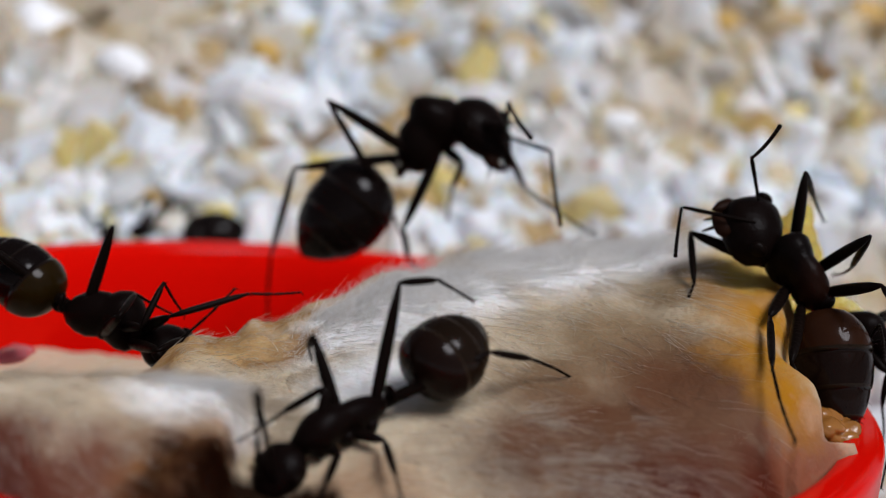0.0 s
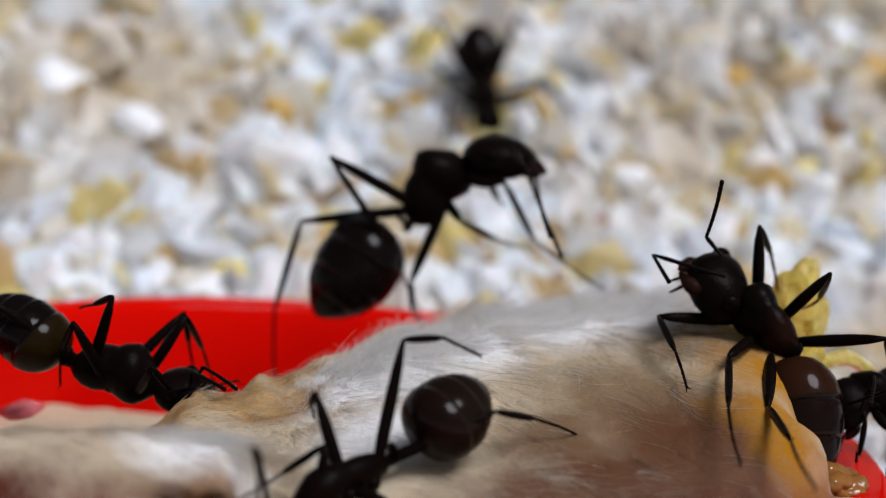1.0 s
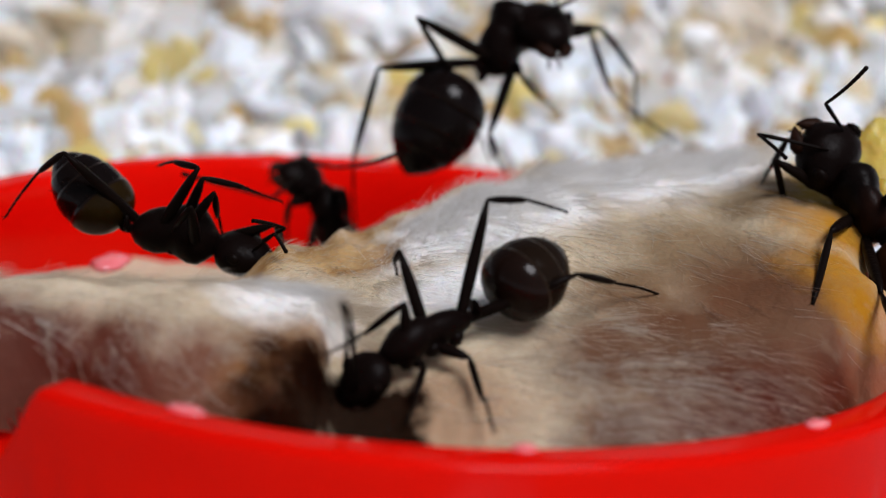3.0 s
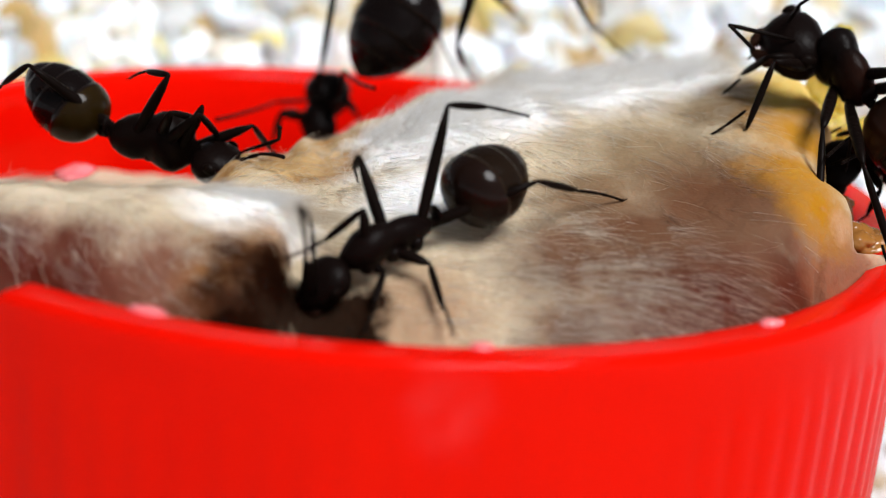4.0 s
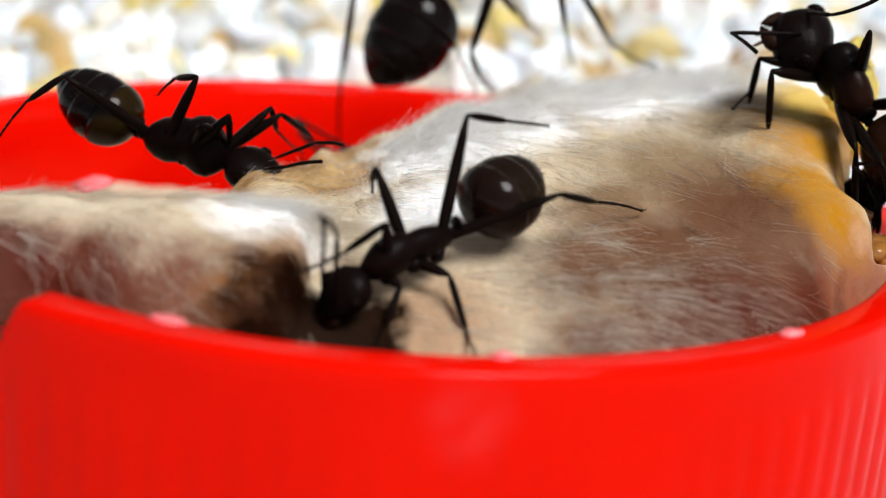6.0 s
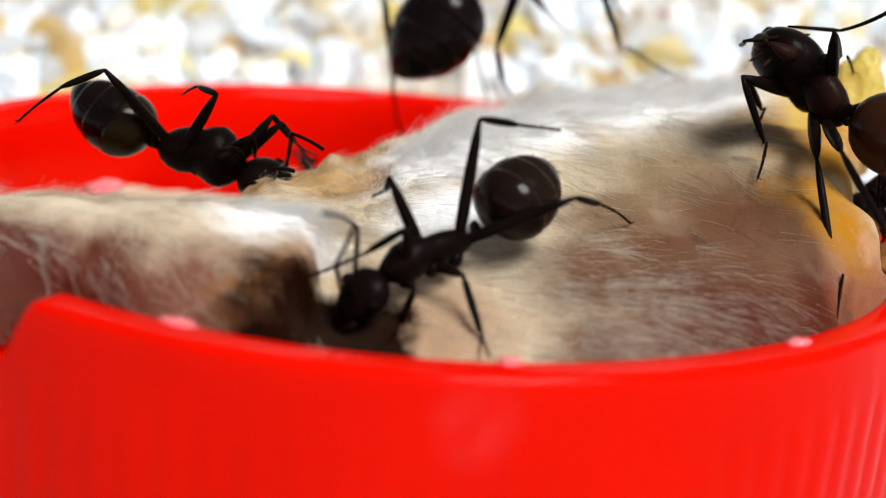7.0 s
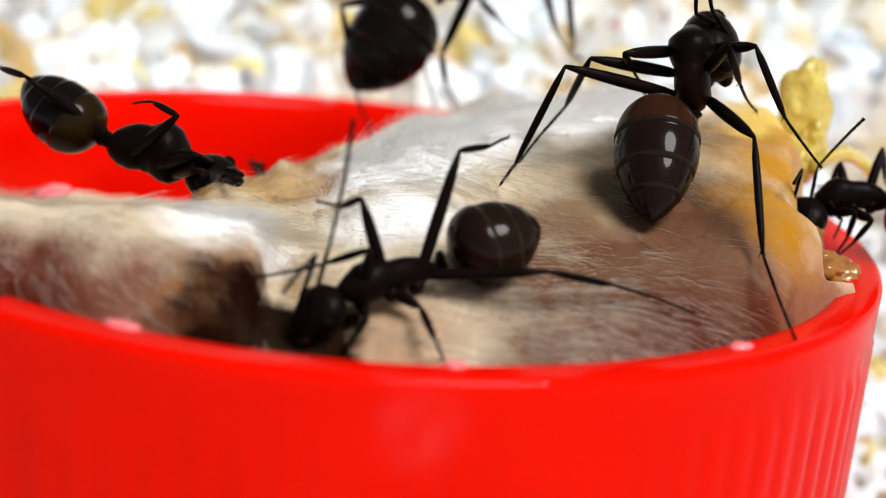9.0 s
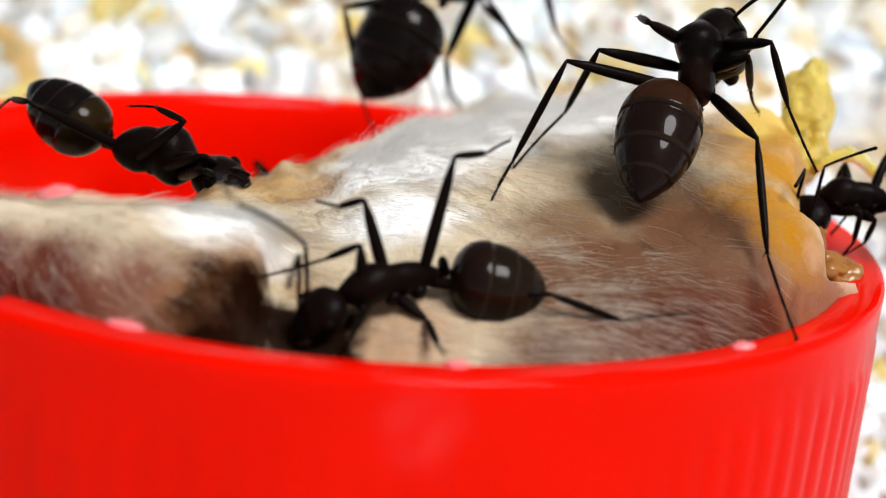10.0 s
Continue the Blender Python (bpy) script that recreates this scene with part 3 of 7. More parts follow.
def build_fur(carcass):
    rng = random.Random(9)
    verts, faces = [], []

    def hair(p, way, nrm, length, thick, lift, curl):
        side = way.cross(nrm).normalized()
        d = (way + nrm * lift).normalized()
        q = p - nrm * 0.03
        o, n = len(verts), 4
        for k in range(n + 1):
            r = thick * (1 - 0.75 * k / n)
            up = d.cross(side).normalized()
            for sx, sy in ((-1, -0.6), (1, -0.6), (0, 1)):
                verts.append(tuple(q + side * (sx * r) + up * (sy * r)))
            q = q + d * (length / n)
            d = (d - nrm * (min(lift, 0.45) * 0.34) + side * curl).normalized()
        for k in range(n):
            for i in range(3):
                j = (i + 1) % 3
                faces.append((o + 3 * k + i, o + 3 * k + j, o + 3 * k + 3 + j, o + 3 * k + 3 + i))

    made = 0
    while made < FUR_COUNT:
        cx, cy = rng.uniform(-13.5, 13.0), rng.uniform(-13.6, 5.0)
        patch = 0.55 + 0.9 * bumpy(cx, cy, 0, 1.3, 21.0)
        if rng.random() > fur_density(cx, cy) * max(0.12, patch):
            continue
        turn, reach = rng.gauss(0, 0.20), rng.uniform(0.75, 1.25)
        for _ in range(rng.randint(3, 9)):
            dx, dy = rng.gauss(0, 0.16), rng.gauss(0, 0.16)
            x, y = cx + dx, cy + dy
            z = hide_z(x, y)
            if z < -2.2 or fur_density(x, y) <= 0.02:
                continue
            nrm = hide_normal(x, y)
            way = fur_way(cx, cy) + Vector((rng.gauss(turn, 0.10) - 0.9 * dx, rng.gauss(-turn, 0.10) - 0.9 * dy, 0))
            way = (way - nrm * way.dot(nrm) * 0.8).normalized()
            ridge = smooth01((y - lerp_table(x, RIDGE_Y) + 3.5) / 3.5) if x > -1 else 0.4 * smooth01((y + 9) / 3)
            short = 0.35 if ledge_z(x, y) > max(arm_z(x, y), body_z(x, y)) else 1.0
            hair(Vector((x, y, z)), way, nrm, rng.uniform(0.8, 1.5) * reach * short, rng.uniform(0.0035, 0.0065), rng.uniform(0.03, 0.14) + 0.28 * ridge, rng.gauss(0, 0.07))
            made += 1
    me = mesh_of("fur", verts, faces, FUR)
    tagged(part("fur", me, carcass, "fine white hair combed over the skin"), kind="stuff")
    # longer pale hairs, matted in strands over the paw and the low flank, upright along the ridge
    verts.clear()
    faces.clear()
    while len(verts) < 15 * 11500:
        pick = rng.random()
        if pick < 0.10:
            cx, cy, spread, lift, long = rng.uniform(-9.0, -2.4), rng.uniform(-13.0, -9.6), 0.35, 0.08, 1.0
            a = radians(-75 + 70 * smooth01((cx + 7.0) / 3.5)) + rng.gauss(0, 0.35)
        elif pick < 0.15:
            cx, cy, spread, lift, long = rng.gauss(-2.6, 0.7), rng.gauss(-7.9, 0.6), 0.3, 0.5, 0.9
            a = radians(-35) + rng.gauss(0, 0.35)
        elif pick < 0.36:
            cx, cy, spread, lift, long = rng.gauss(4.9, 2.3), rng.gauss(-10.6, 1.5), 0.3, 0.07, 1.45
            a = radians(-10) + 0.5 * bumpy(cx, cy, 0, 0.6, 6.0) + rng.gauss(0, 0.10)
        else:
            cx = rng.uniform(-0.4, 10.0) if pick > 0.72 else rng.gauss(1.6, 1.2)
            cy, spread, lift, long = lerp_table(cx, RIDGE_Y) - abs(rng.gauss(0.5, 1.9 if pick < 0.72 else 0.9)), 0.3, 0.9, 0.8
            a = radians(60) + rng.gauss(0, 0.6)
        if math.hypot(cx, cy) > 13.1 or math.hypot(cx + 1.7, cy + 11.8) < 2.3 or cx > 10.5 or (cx < 2.4 and cy > lerp_table(cx, RIDGE_Y) - 1.4):
            continue
        for _ in range(rng.randint(2, 8)):
            x, y = cx + rng.gauss(0, 0.14), cy + rng.gauss(0, 0.14)
            if math.hypot(x, y) > 13.3:
                continue
            nrm = hide_normal(x, y)
            b = a + rng.gauss(0, spread * 0.4)
            way = Vector((math.cos(b), math.sin(b), 0.0))
            way = (way - nrm * way.dot(nrm)).normalized()
            hair(Vector((x, y, hide_z(x, y))), way, nrm, long * rng.uniform(0.5, 1.2), rng.uniform(0.0021, 0.0042) * (1.6 if lift > 0.8 else 1.0), lift * rng.uniform(0.5, 1.3), rng.gauss(0.04, 0.16))
    # a few long whiskers at the open end
    for x, y, wx, wy, n in ((-7.35, -10.1, -0.25, -1.0, 2.7), (-7.15, -10.9, 0.45, -0.9, 1.9), (-6.2, -10.4, 0.3, -1.0, 1.4), (-8.2, -10.3, -0.2, -1.0, 2.0)):
        nrm = hide_normal(x, y)
        hair(Vector((x, y, hide_z(x, y))), Vector((wx, wy, 0.0)).normalized(), nrm, n, 0.013, 0.40, 0.03)
    me = mesh_of("guard_hair", verts, faces, GUARD)
    tagged(part("guard_hair", me, carcass, "longer pale hairs in matted strands"), kind="stuff")


def build_fat(carcass):
    """Wet yellow fat squeezed out along the torn right edge."""
    rng = random.Random(31)
    for name, lumps, material, label in (
            ("fat_lobe", ((13.3, 1.9, 3.3, 0.85, 0.6, 1.45), (12.75, 0.4, 1.9, 0.7, 0.8, 0.9), (13.5, 1.2, 2.3, 0.5, 0.6, 0.8)), FAT, "lumpy translucent yellow fat"),
            ("membrane", ((12.7, -4.4, -0.1, 0.95, 0.75, 0.62), (12.5, -3.2, 0.5, 0.45, 0.6, 0.55)), MEMBRANE, "wet brown torn membrane")):
        for x, y, z, rx, ry, rz in lumps:
            knobs = [(Vector((rng.gauss(0, 1), rng.gauss(0, 1), rng.gauss(0, 1))).normalized(), rng.uniform(0.10, 0.24)) for _ in range(90)]
            v, f = blob((0, 0, 0), (1, 1, 1), 5)
            out = []
            for p in v:
                d = Vector(p)
                swell = max(0.42 * w * math.sqrt(max(0.0, 1 - ((d - q).length / (1.7 * w)) ** 2)) / 0.3 for q, w in knobs)
                k = 0.80 + 0.85 * swell + 0.30 * bumpy(*p, 1.3, x)
                out.append((x + p[0] * rx * k, y + p[1] * ry * k, z + p[2] * rz * k))
            part(name, mesh_of(name, out, f, material), carcass, label)
    rings = []
    for k in range(15):
        u = k / 14
        r = 0.26 + 0.10 * bumpy(u * 6, 0, 0, 1.0, 3.0)
        rings.append((13.2 + 2.0 * u, r * 0.8, r, 2.0 + 0.55 * math.sin(math.pi * u) - 0.15 * u, -0.2))
    part("fat_strand", mesh_of("fat_strand", *loft(rings, 12), FAT), carcass, "arching strand of wet yellow fat")


FUR_COUNT = 14000


def build_carcass():
    carcass = thing("carcass", "torn pale mouse carcass with white fur lying in a cap", "carcass")
    step = 0.16
    nx, ny = int(29.6 / step), int(24 / step)
    verts, idx, inside = [], {}, set()
    for j in range(ny + 1):
        for i in range(nx + 1):
            x, y = -14.8 + i * step, -14.8 + j * step
            a = math.atan2(y, x)
            r, lim = math.hypot(x, y), hide_limit(a)
            if r > lim + 0.25:
                continue
            if r > lim:
                x, y = lim * math.cos(a), lim * math.sin(a)
            else:
                inside.add((i, j))
            idx[i, j] = len(verts)
            verts.append((x, y, hide_z(x, y)))
    faces = []
    for j in range(ny):
        for i in range(nx):
            q = ((i, j), (i + 1, j), (i + 1, j + 1), (i, j + 1))
            if all(k in idx for k in q) and any(k in inside for k in q):
                faces.append(tuple(idx[k] for k in q))
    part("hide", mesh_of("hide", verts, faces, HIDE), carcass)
    build_fur(carcass)
    build_fat(carcass)
    return carcass


carcass = build_carcass()


# ---- ants ----
def rod(a, b, ra, rb, sides=8, belly=0.0):
    """A tapered rod from a to b, thicker by belly in its middle."""
    a, b = Vector(a), Vector(b)
    d = (b - a).normalized()
    u = d.orthogonal().normalized()
    w = d.cross(u)
    verts, faces, n = [], [], 6
    for q in range(n + 1):
        t = q / n
        r = ra + (rb - ra) * t + belly * math.sin(math.pi * t)
        if q in (0, n):
            r *= 0.6
        for i in range(sides):
            k = 2 * math.pi * i / sides
            verts.append(tuple(a + (b - a) * t + u * (r * math.cos(k)) + w * (r * math.sin(k))))
    for q in range(n):
        for i in range(sides):
            j = (i + 1) % sides
            faces.append((q * sides + i, q * sides + j, (q + 1) * sides + j, (q + 1) * sides + i))
    faces += [tuple(range(sides))[::-1], tuple(range(n * sides, (n + 1) * sides))]
    return verts, faces


def jointed(cuts, length, arc, ra, rb):
    """A thin limb of many joints along x, waisted at every joint, bowed by arc."""
    rings = []
    for u, v in zip(cuts, cuts[1:]):
        for k, w in ((0.02, 0.72), (0.18, 0.92), (0.85, 1.06), (0.98, 0.80)):
            q = u + (v - u) * k
            r = (ra + (rb - ra) * q) * w
            rings.append((q * length, r, r, arc(q)))
    return loft(rings, 8)


def bristles(rings, count, length, rng):
    """Short stiff hairs standing off a lofted skin, leaning back along +x."""
    out = []
    for _ in range(count):
        q = rng.uniform(0.15, 0.97) * (len(rings) - 1)
        i, t = int(q), q - int(q)
        x, w, h, cz = [rings[i][k] * (1 - t) + rings[i + 1][k] * t for k in range(4)]
        a = rng.uniform(0, 2 * math.pi)
        p = Vector((x, w * math.cos(a), cz + h * math.sin(a)))
        d = Vector((0.8, math.cos(a), math.sin(a))).normalized()
        k = length * rng.uniform(0.6, 1.3)
        out.append(rod(p - d * 0.02, p + d * k, 0.012, 0.004, 3))
    return joined(out)


def axes_of(a, b, up):
    x = (b - a).normalized()
    z = (up - x * up.dot(x)).normalized()
    y = z.cross(x)
    return x, y, z


def matrix_of(origin, x, y, z):
    return Matrix(((x.x, y.x, z.x, origin.x), (x.y, y.y, z.y, origin.y), (x.z, y.z, z.z, origin.z), (0, 0, 0, 1)))


def in_metres(m):
    m = m.copy()
    m.translation = m.translation * MM
    return m


LEG_SIDES = ((0.80, 1), (0.80, -1), (0.50, 1), (0.50, -1), (0.22, 1), (0.22, -1))


class Ant:
    """An ant in parts: the thing's x runs from the waist to the neck; its joints are keyed in millimetres from the rim's centre."""

    def __init__(self, label, tl, hl, gl, gr, hw, s, up, legs, feelers, plates=None, thorax=None, girth=0.75, tall=1.0, blunt=2.2, group="ants at the feeding dish"):
        rng = random.Random(int(tl * 100 + hl * 10))
        self.tl, self.hl, self.hw, self.s, self.up = tl, hl, hw, s, Vector(up).normalized()
        self.legs, self.feelers = legs, feelers
        self.root = thing("ant", label, "ant", group)
        self.rows = []
        g = girth * s
        # thorax with its six hip joints
        back = [(-0.02, 0.22, 0.20, -0.05), (0.05, 0.42, 0.42, -0.04), (0.16, 0.55, 0.62, 0.00), (0.30, 0.60, 0.74, 0.05), (0.42, 0.58, 0.72, 0.12),
                (0.48, 0.56, 0.70, 0.15), (0.56, 0.66, 0.82, 0.18), (0.70, 0.80, 0.92, 0.16), (0.82, 0.78, 0.82, 0.08), (0.92, 0.56, 0.58, 0.00), (1.02, 0.28, 0.30, -0.05)]
        body = loft([(x * tl, w * g, h * g * tall, z * g) for x, w, h, z in back], 20, 2.15)
        core = part("thorax", mesh_of("thorax", *body, thorax or BODY), self.root)
        for x, sd in LEG_SIDES:
            hip = rod((x * tl + 0.05 * s, sd * 0.24 * s, -0.05 * s), (x * tl - 0.05 * s, sd * 0.34 * s, -0.55 * s), 0.27 * s, 0.14 * s, 10, 0.05 * s)
            part("coxa", mesh_of("coxa", *hip, BODY), core)
        part("petiole", mesh_of("petiole", *joined([rod((0.02 * tl, 0, -0.06), (-0.17 * tl, 0, -0.10 * s), 0.17 * s, 0.15 * s), blob((-0.08 * tl, 0, 0.16 * s), (0.10 * s, 0.30 * s, 0.36 * s))]), BODY), self.root, "upright waist scale")
        # gaster of overlapping plates, each slipping out from under the one before
        first, rest, edge = plates or (PLATE, PLATE, DULL_EDGE)
        ends = (0.34, 0.60, 0.80, 1.0)
        rings, kinds, begin = [], [], 0.0
        for q, end in enumerate(ends):
            for k in (0.0, 0.12, 0.25, 0.38, 0.50, 0.62, 0.74, 0.84, 0.91, 1.0):
                u = begin + (end - begin) * k
                r = gr * math.sqrt(1 - ((0.40 - u) / 0.40) ** 2.5) if u < 0.40 else gr * (1 - ((u - 0.40) / 0.60) ** blunt) ** 0.75
                r = max(0.04, r * (0.972 + 0.040 * k + (0.012 * math.sin(math.pi * k))))
                rings.append((u * gl + (0.004 * q if k == 0 else 0), r, r * 0.96, -0.10 * gr * math.sin(math.pi * u)))
                kinds.append(2 if k >= 0.91 and q < 3 else 0 if q == 0 else 1)
            begin = end
        me = mesh_of("gaster", *loft(rings, 32), first)
        me.materials.append(rest)
        me.materials.append(edge)
        slots = [k for k in kinds[:-1] for _ in range(32)] + [0, 1]
        me.polygons.foreach_set("material_index", slots)
        self.gaster = part("gaster", me, self.root, "glossy rounded abdomen of overlapping plates")
        part("bristles", mesh_of("bristles", *bristles(rings, 34, 0.13 * s, rng), BROWN), self.gaster)
        # head with jaws and eyes
        hr = [(0.0, 0.20, 0.22), (0.05, 0.48, 0.46), (0.14, 0.82, 0.72), (0.28, 0.99, 0.88), (0.42, 1.0, 0.90), (0.56, 0.92, 0.84), (0.68, 0.76, 0.72), (0.78, 0.58, 0.56), (0.85, 0.44, 0.40), (0.88, 0.30, 0.22)]
        hrings = [(x * hl, w * hw / 2, h * hw * 0.40, -0.03 * hw) for x, w, h in hr]
        self.head = part("head", mesh_of("head", *loft(hrings, 22, 2.2), BODY), self.root)
        for sd in (1, -1):
            jaw = [(0.78 * hl, 0.13 * hw, 0.12 * hw, -0.10 * hw, sd * 0.20 * hw), (0.88 * hl, 0.12 * hw, 0.10 * hw, -0.12 * hw, sd * 0.19 * hw), (0.97 * hl, 0.09 * hw, 0.06 * hw, -0.14 * hw, sd * 0.12 * hw), (1.03 * hl, 0.03 * hw, 0.02 * hw, -0.15 * hw, sd * 0.04 * hw)]
            teeth = [rod((q * hl, sd * 0.09 * hw, -0.13 * hw), ((q + 0.02) * hl, sd * 0.015 * hw, -0.15 * hw), 0.028 * hw, 0.008 * hw, 5) for q in (0.90, 0.94, 0.98)]
            part("mandible", mesh_of("mandible", *joined([loft(jaw, 10), *teeth]), BROWN), self.head, "toothed brown jaw")
            part("eye", mesh_of("eye", *blob((0.42 * hl, sd * 0.45 * hw, 0.13 * hw), (0.13 * hw, 0.07 * hw, 0.11 * hw)), LIMB), self.head)
            part("palp", mesh_of("palp", *rod((0.84 * hl, sd * 0.08 * hw, -0.24 * hw), (0.92 * hl, sd * 0.10 * hw, -0.44 * hw), 0.03 * hw, 0.015 * hw, 6), BROWN), self.head)
        # legs and feelers: each limb's first piece carries the rest
        self.limbs = []
        for ls in legs:
            a, b, c = ls
            femur = part("leg", mesh_of("leg", *rod((0, 0, 0), (a, 0, 0), 0.13 * s, 0.10 * s, 10, 0.075 * s), LIMB), self.root)
            spurs = [rod((b * 0.96, 0, 0), (b * 1.03, sd * 0.12 * s, -0.05 * s), 0.028 * s, 0.006 * s, 5) for sd in (1, -1)]
            tibia = part("tibia", mesh_of("tibia", *joined([rod((0, 0, 0), (b, 0, 0), 0.085 * s, 0.075 * s, 9, 0.035 * s), *spurs]), LIMB), femur)
            toes, cuts = [], (0.0, 0.48, 0.66, 0.79, 0.89, 1.0)
            toes.append(jointed(cuts, c, lambda q: 0.10 * c * q * q, 0.052 * s, 0.040 * s))
            for sd in (1, -1):
                toes.append(rod((c, 0, 0.10 * c), (c + 0.10 * s, sd * 0.10 * s, 0.06 * c), 0.026 * s, 0.006 * s, 5))
            tarsus = part("tarsus", mesh_of("tarsus", *joined(toes), LIMB), femur)
            self.limbs.append((femur, tibia, tarsus))
        for a, b in feelers:
            scape = part("antenna", mesh_of("antenna", *rod((0, 0, 0), (a, 0, 0), 0.050 * s, 0.075 * s, 8), LIMB), self.root)
            whip = jointed([k / 11 for k in range(12)], b, lambda q: 0.30 * q * (1 - q) * b * 0.35, 0.054 * s, 0.066 * s)
            flag = part("flagellum", mesh_of("flagellum", *whip, LIMB), scape)
            self.limbs.append((scape, flag))

    def key(self, t, body, legs, feelers):
        """Joints at t seconds: waist, neck, mouth, gaster root and tip; knee, ankle, foot of each leg; elbow, tip of each feeler."""
        three = lambda q: [Vector(q[i:i + 3]) for i in range(0, len(q), 3)]
        self.rows.append((t, three(body), three(legs), three(feelers)))

    def tracks(self):
        """The rows of every moving piece, as (object, rows)."""
        found, last = {}, {}

        def add(ob, t, m):
            found.setdefault(ob.name, (ob, []))[1].append((t, in_metres(m)))

        def turned(ob, origin, way):
            """The pose at origin whose x points along way, with the least turn from the piece's last pose."""
            old = last.get(ob.name)
            if old is None:
                q = Vector((1, 0, 0)).rotation_difference(way)
            else:
                q = (old @ Vector((1, 0, 0))).rotation_difference(way) @ old
            last[ob.name] = q
            return Matrix.Translation(origin) @ q.to_matrix().to_4x4()

        for t, (waist, neck, mouth, joint, tip), legs, feelers in self.rows:
            x, y, z = axes_of(waist, neck, self.up)
            root = matrix_of(waist, x, y, z)
            inv = root.inverted()
            found.setdefault(self.root.name, (self.root, []))[1].append((t, matrix_of(at_mm(waist), x, y, z)))
            hx, hy, hz = axes_of(neck, mouth, self.up)
            add(self.head, t, inv @ matrix_of(neck, hx, hy, hz))
            gx, gy, gz = axes_of(joint, tip, self.up if abs((tip - joint).normalized().dot(self.up)) < 0.95 else -x)
            add(self.gaster, t, inv @ matrix_of(joint, gx, gy, gz))
            for i, (fx, sd) in enumerate(LEG_SIDES):
                hip = Vector((fx * self.tl, sd * 0.30 * self.s, -0.42 * self.s))
                chain = [hip] + [inv @ q for q in legs[3 * i:3 * i + 3]]
                self.add_chain(self.limbs[i], chain, t, add, turned)
            for i, sd in enumerate((1, -1)):
                base = neck + hx * 0.62 * self.hl + hy * sd * 0.2 * self.hw + hz * 0.26 * self.hw
                chain = [inv @ base] + [inv @ q for q in feelers[2 * i:2 * i + 2]]
                self.add_chain(self.limbs[6 + i], chain, t, add, turned)
        return [(ob, self.eased(rows)) for ob, rows in found.values()]

    def add_chain(self, limb, chain, t, add, turned):
        first = None
        for ob, a, b in zip(limb, chain, chain[1:]):
            m = turned(ob, a, (b - a).normalized())
            add(ob, t, m if first is None else first.inverted() @ m)
            first = first or m

    def eased(self, rows):
        """Rows with in-between poses wherever a piece turns far."""
        out = [rows[0]]
        for (ta, a), (tb, b) in zip(rows, rows[1:]):
            qa, qb = a.to_quaternion(), b.to_quaternion()
            steps = int(qa.rotation_difference(qb).angle % (2 * math.pi) / radians(70))
            steps = min(steps, 3)
            for k in range(1, steps + 1):
                u = k / (steps + 1)
                t = round((ta + (tb - ta) * u) * FPS) / FPS
                if out[-1][0] + 0.02 < t < tb - 0.02:
                    out.append((t, Matrix.LocRotScale(a.translation.lerp(b.translation, u), qa.slerp(qb, u), None)))
            out.append((tb, b))
        return out


standing_ant = Ant("black ant standing astride the furry ridge of the carcass", tl=2.6, hl=2.75, gl=3.8, gr=1.46, hw=2.0, s=1.0, up=(0.0, -0.25, 1.0),
    legs=((2.85, 2.48, 1.77), (1.96, 2.96, 2.85), (1.47, 1.72, 2.85), (3.04, 1.26, 0.98), (4.18, 3.21, 2.82), (4.18, 4.06, 3.47)), feelers=((2.20, 4.20), (2.20, 3.09)), girth=1.12, tall=1.12, blunt=2.2)
feeding_ant = Ant("small dark ant feeding head-down at the wound in the fur", tl=2.3, hl=1.5, gl=2.3, gr=0.96, hw=1.12, s=0.78, up=(-0.1, -0.55, 0.85),
    legs=((1.49, 1.16, 1.59), (0.77, 0.96, 0.72), (2.37, 0.73, 0.64), (1.29, 1.47, 1.09), (3.26, 1.07, 0.93), (3.26, 1.81, 1.98)), feelers=((1.72, 2.83), (1.41, 1.23)), plates=(BROWN_PLATE, GOLD_PLATE, PALE_EDGE), girth=0.70)
climbing_ant = Ant("dark brown ant with a banded abdomen climbing over the carcass", tl=2.2, hl=2.0, gl=3.75, gr=1.10, hw=2.15, s=0.9, up=(-0.3, -0.55, 0.8),
    legs=((2.52, 1.94, 1.41), (2.56, 2.01, 1.89), (2.74, 2.91, 2.56), (2.74, 2.25, 2.56), (3.57, 3.08, 2.92), (2.85, 3.00, 2.72)), feelers=((1.98, 1.54), (1.45, 2.10)), plates=(AMBER_PLATE, BROWN_PLATE, PALE_EDGE), thorax=RUSTY, girth=0.9, tall=1.4, blunt=1.65)
inner_ant = Ant("black ant with a brown-patched abdomen inside the red cap", tl=2.3, hl=1.9, gl=2.7, gr=0.98, hw=1.5, s=0.85, up=(0.0, -0.35, 1.0),
    legs=((2.37, 2.24, 1.43), (2.42, 1.24, 2.00), (2.58, 1.37, 1.19), (2.58, 1.60, 1.16), (3.55, 1.25, 1.54), (3.07, 1.17, 0.94)), feelers=((1.29, 1.24), (0.99, 1.17)), plates=(OLIVE_PLATE, PLATE, DULL_EDGE), girth=1.1)
corner_ant = Ant("small black ant feeding at the yellow fat by the rim", tl=1.9, hl=1.7, gl=2.2, gr=1.0, hw=1.25, s=0.75, up=(0.0, -0.3, 1.0),
    legs=((0.93, 1.01, 0.97), (0.84, 0.87, 0.74), (0.92, 0.98, 1.02), (1.20, 1.27, 1.13), (1.65, 1.87, 1.50), (1.65, 1.87, 1.50)), feelers=((1.65, 1.84), (1.65, 1.74)))
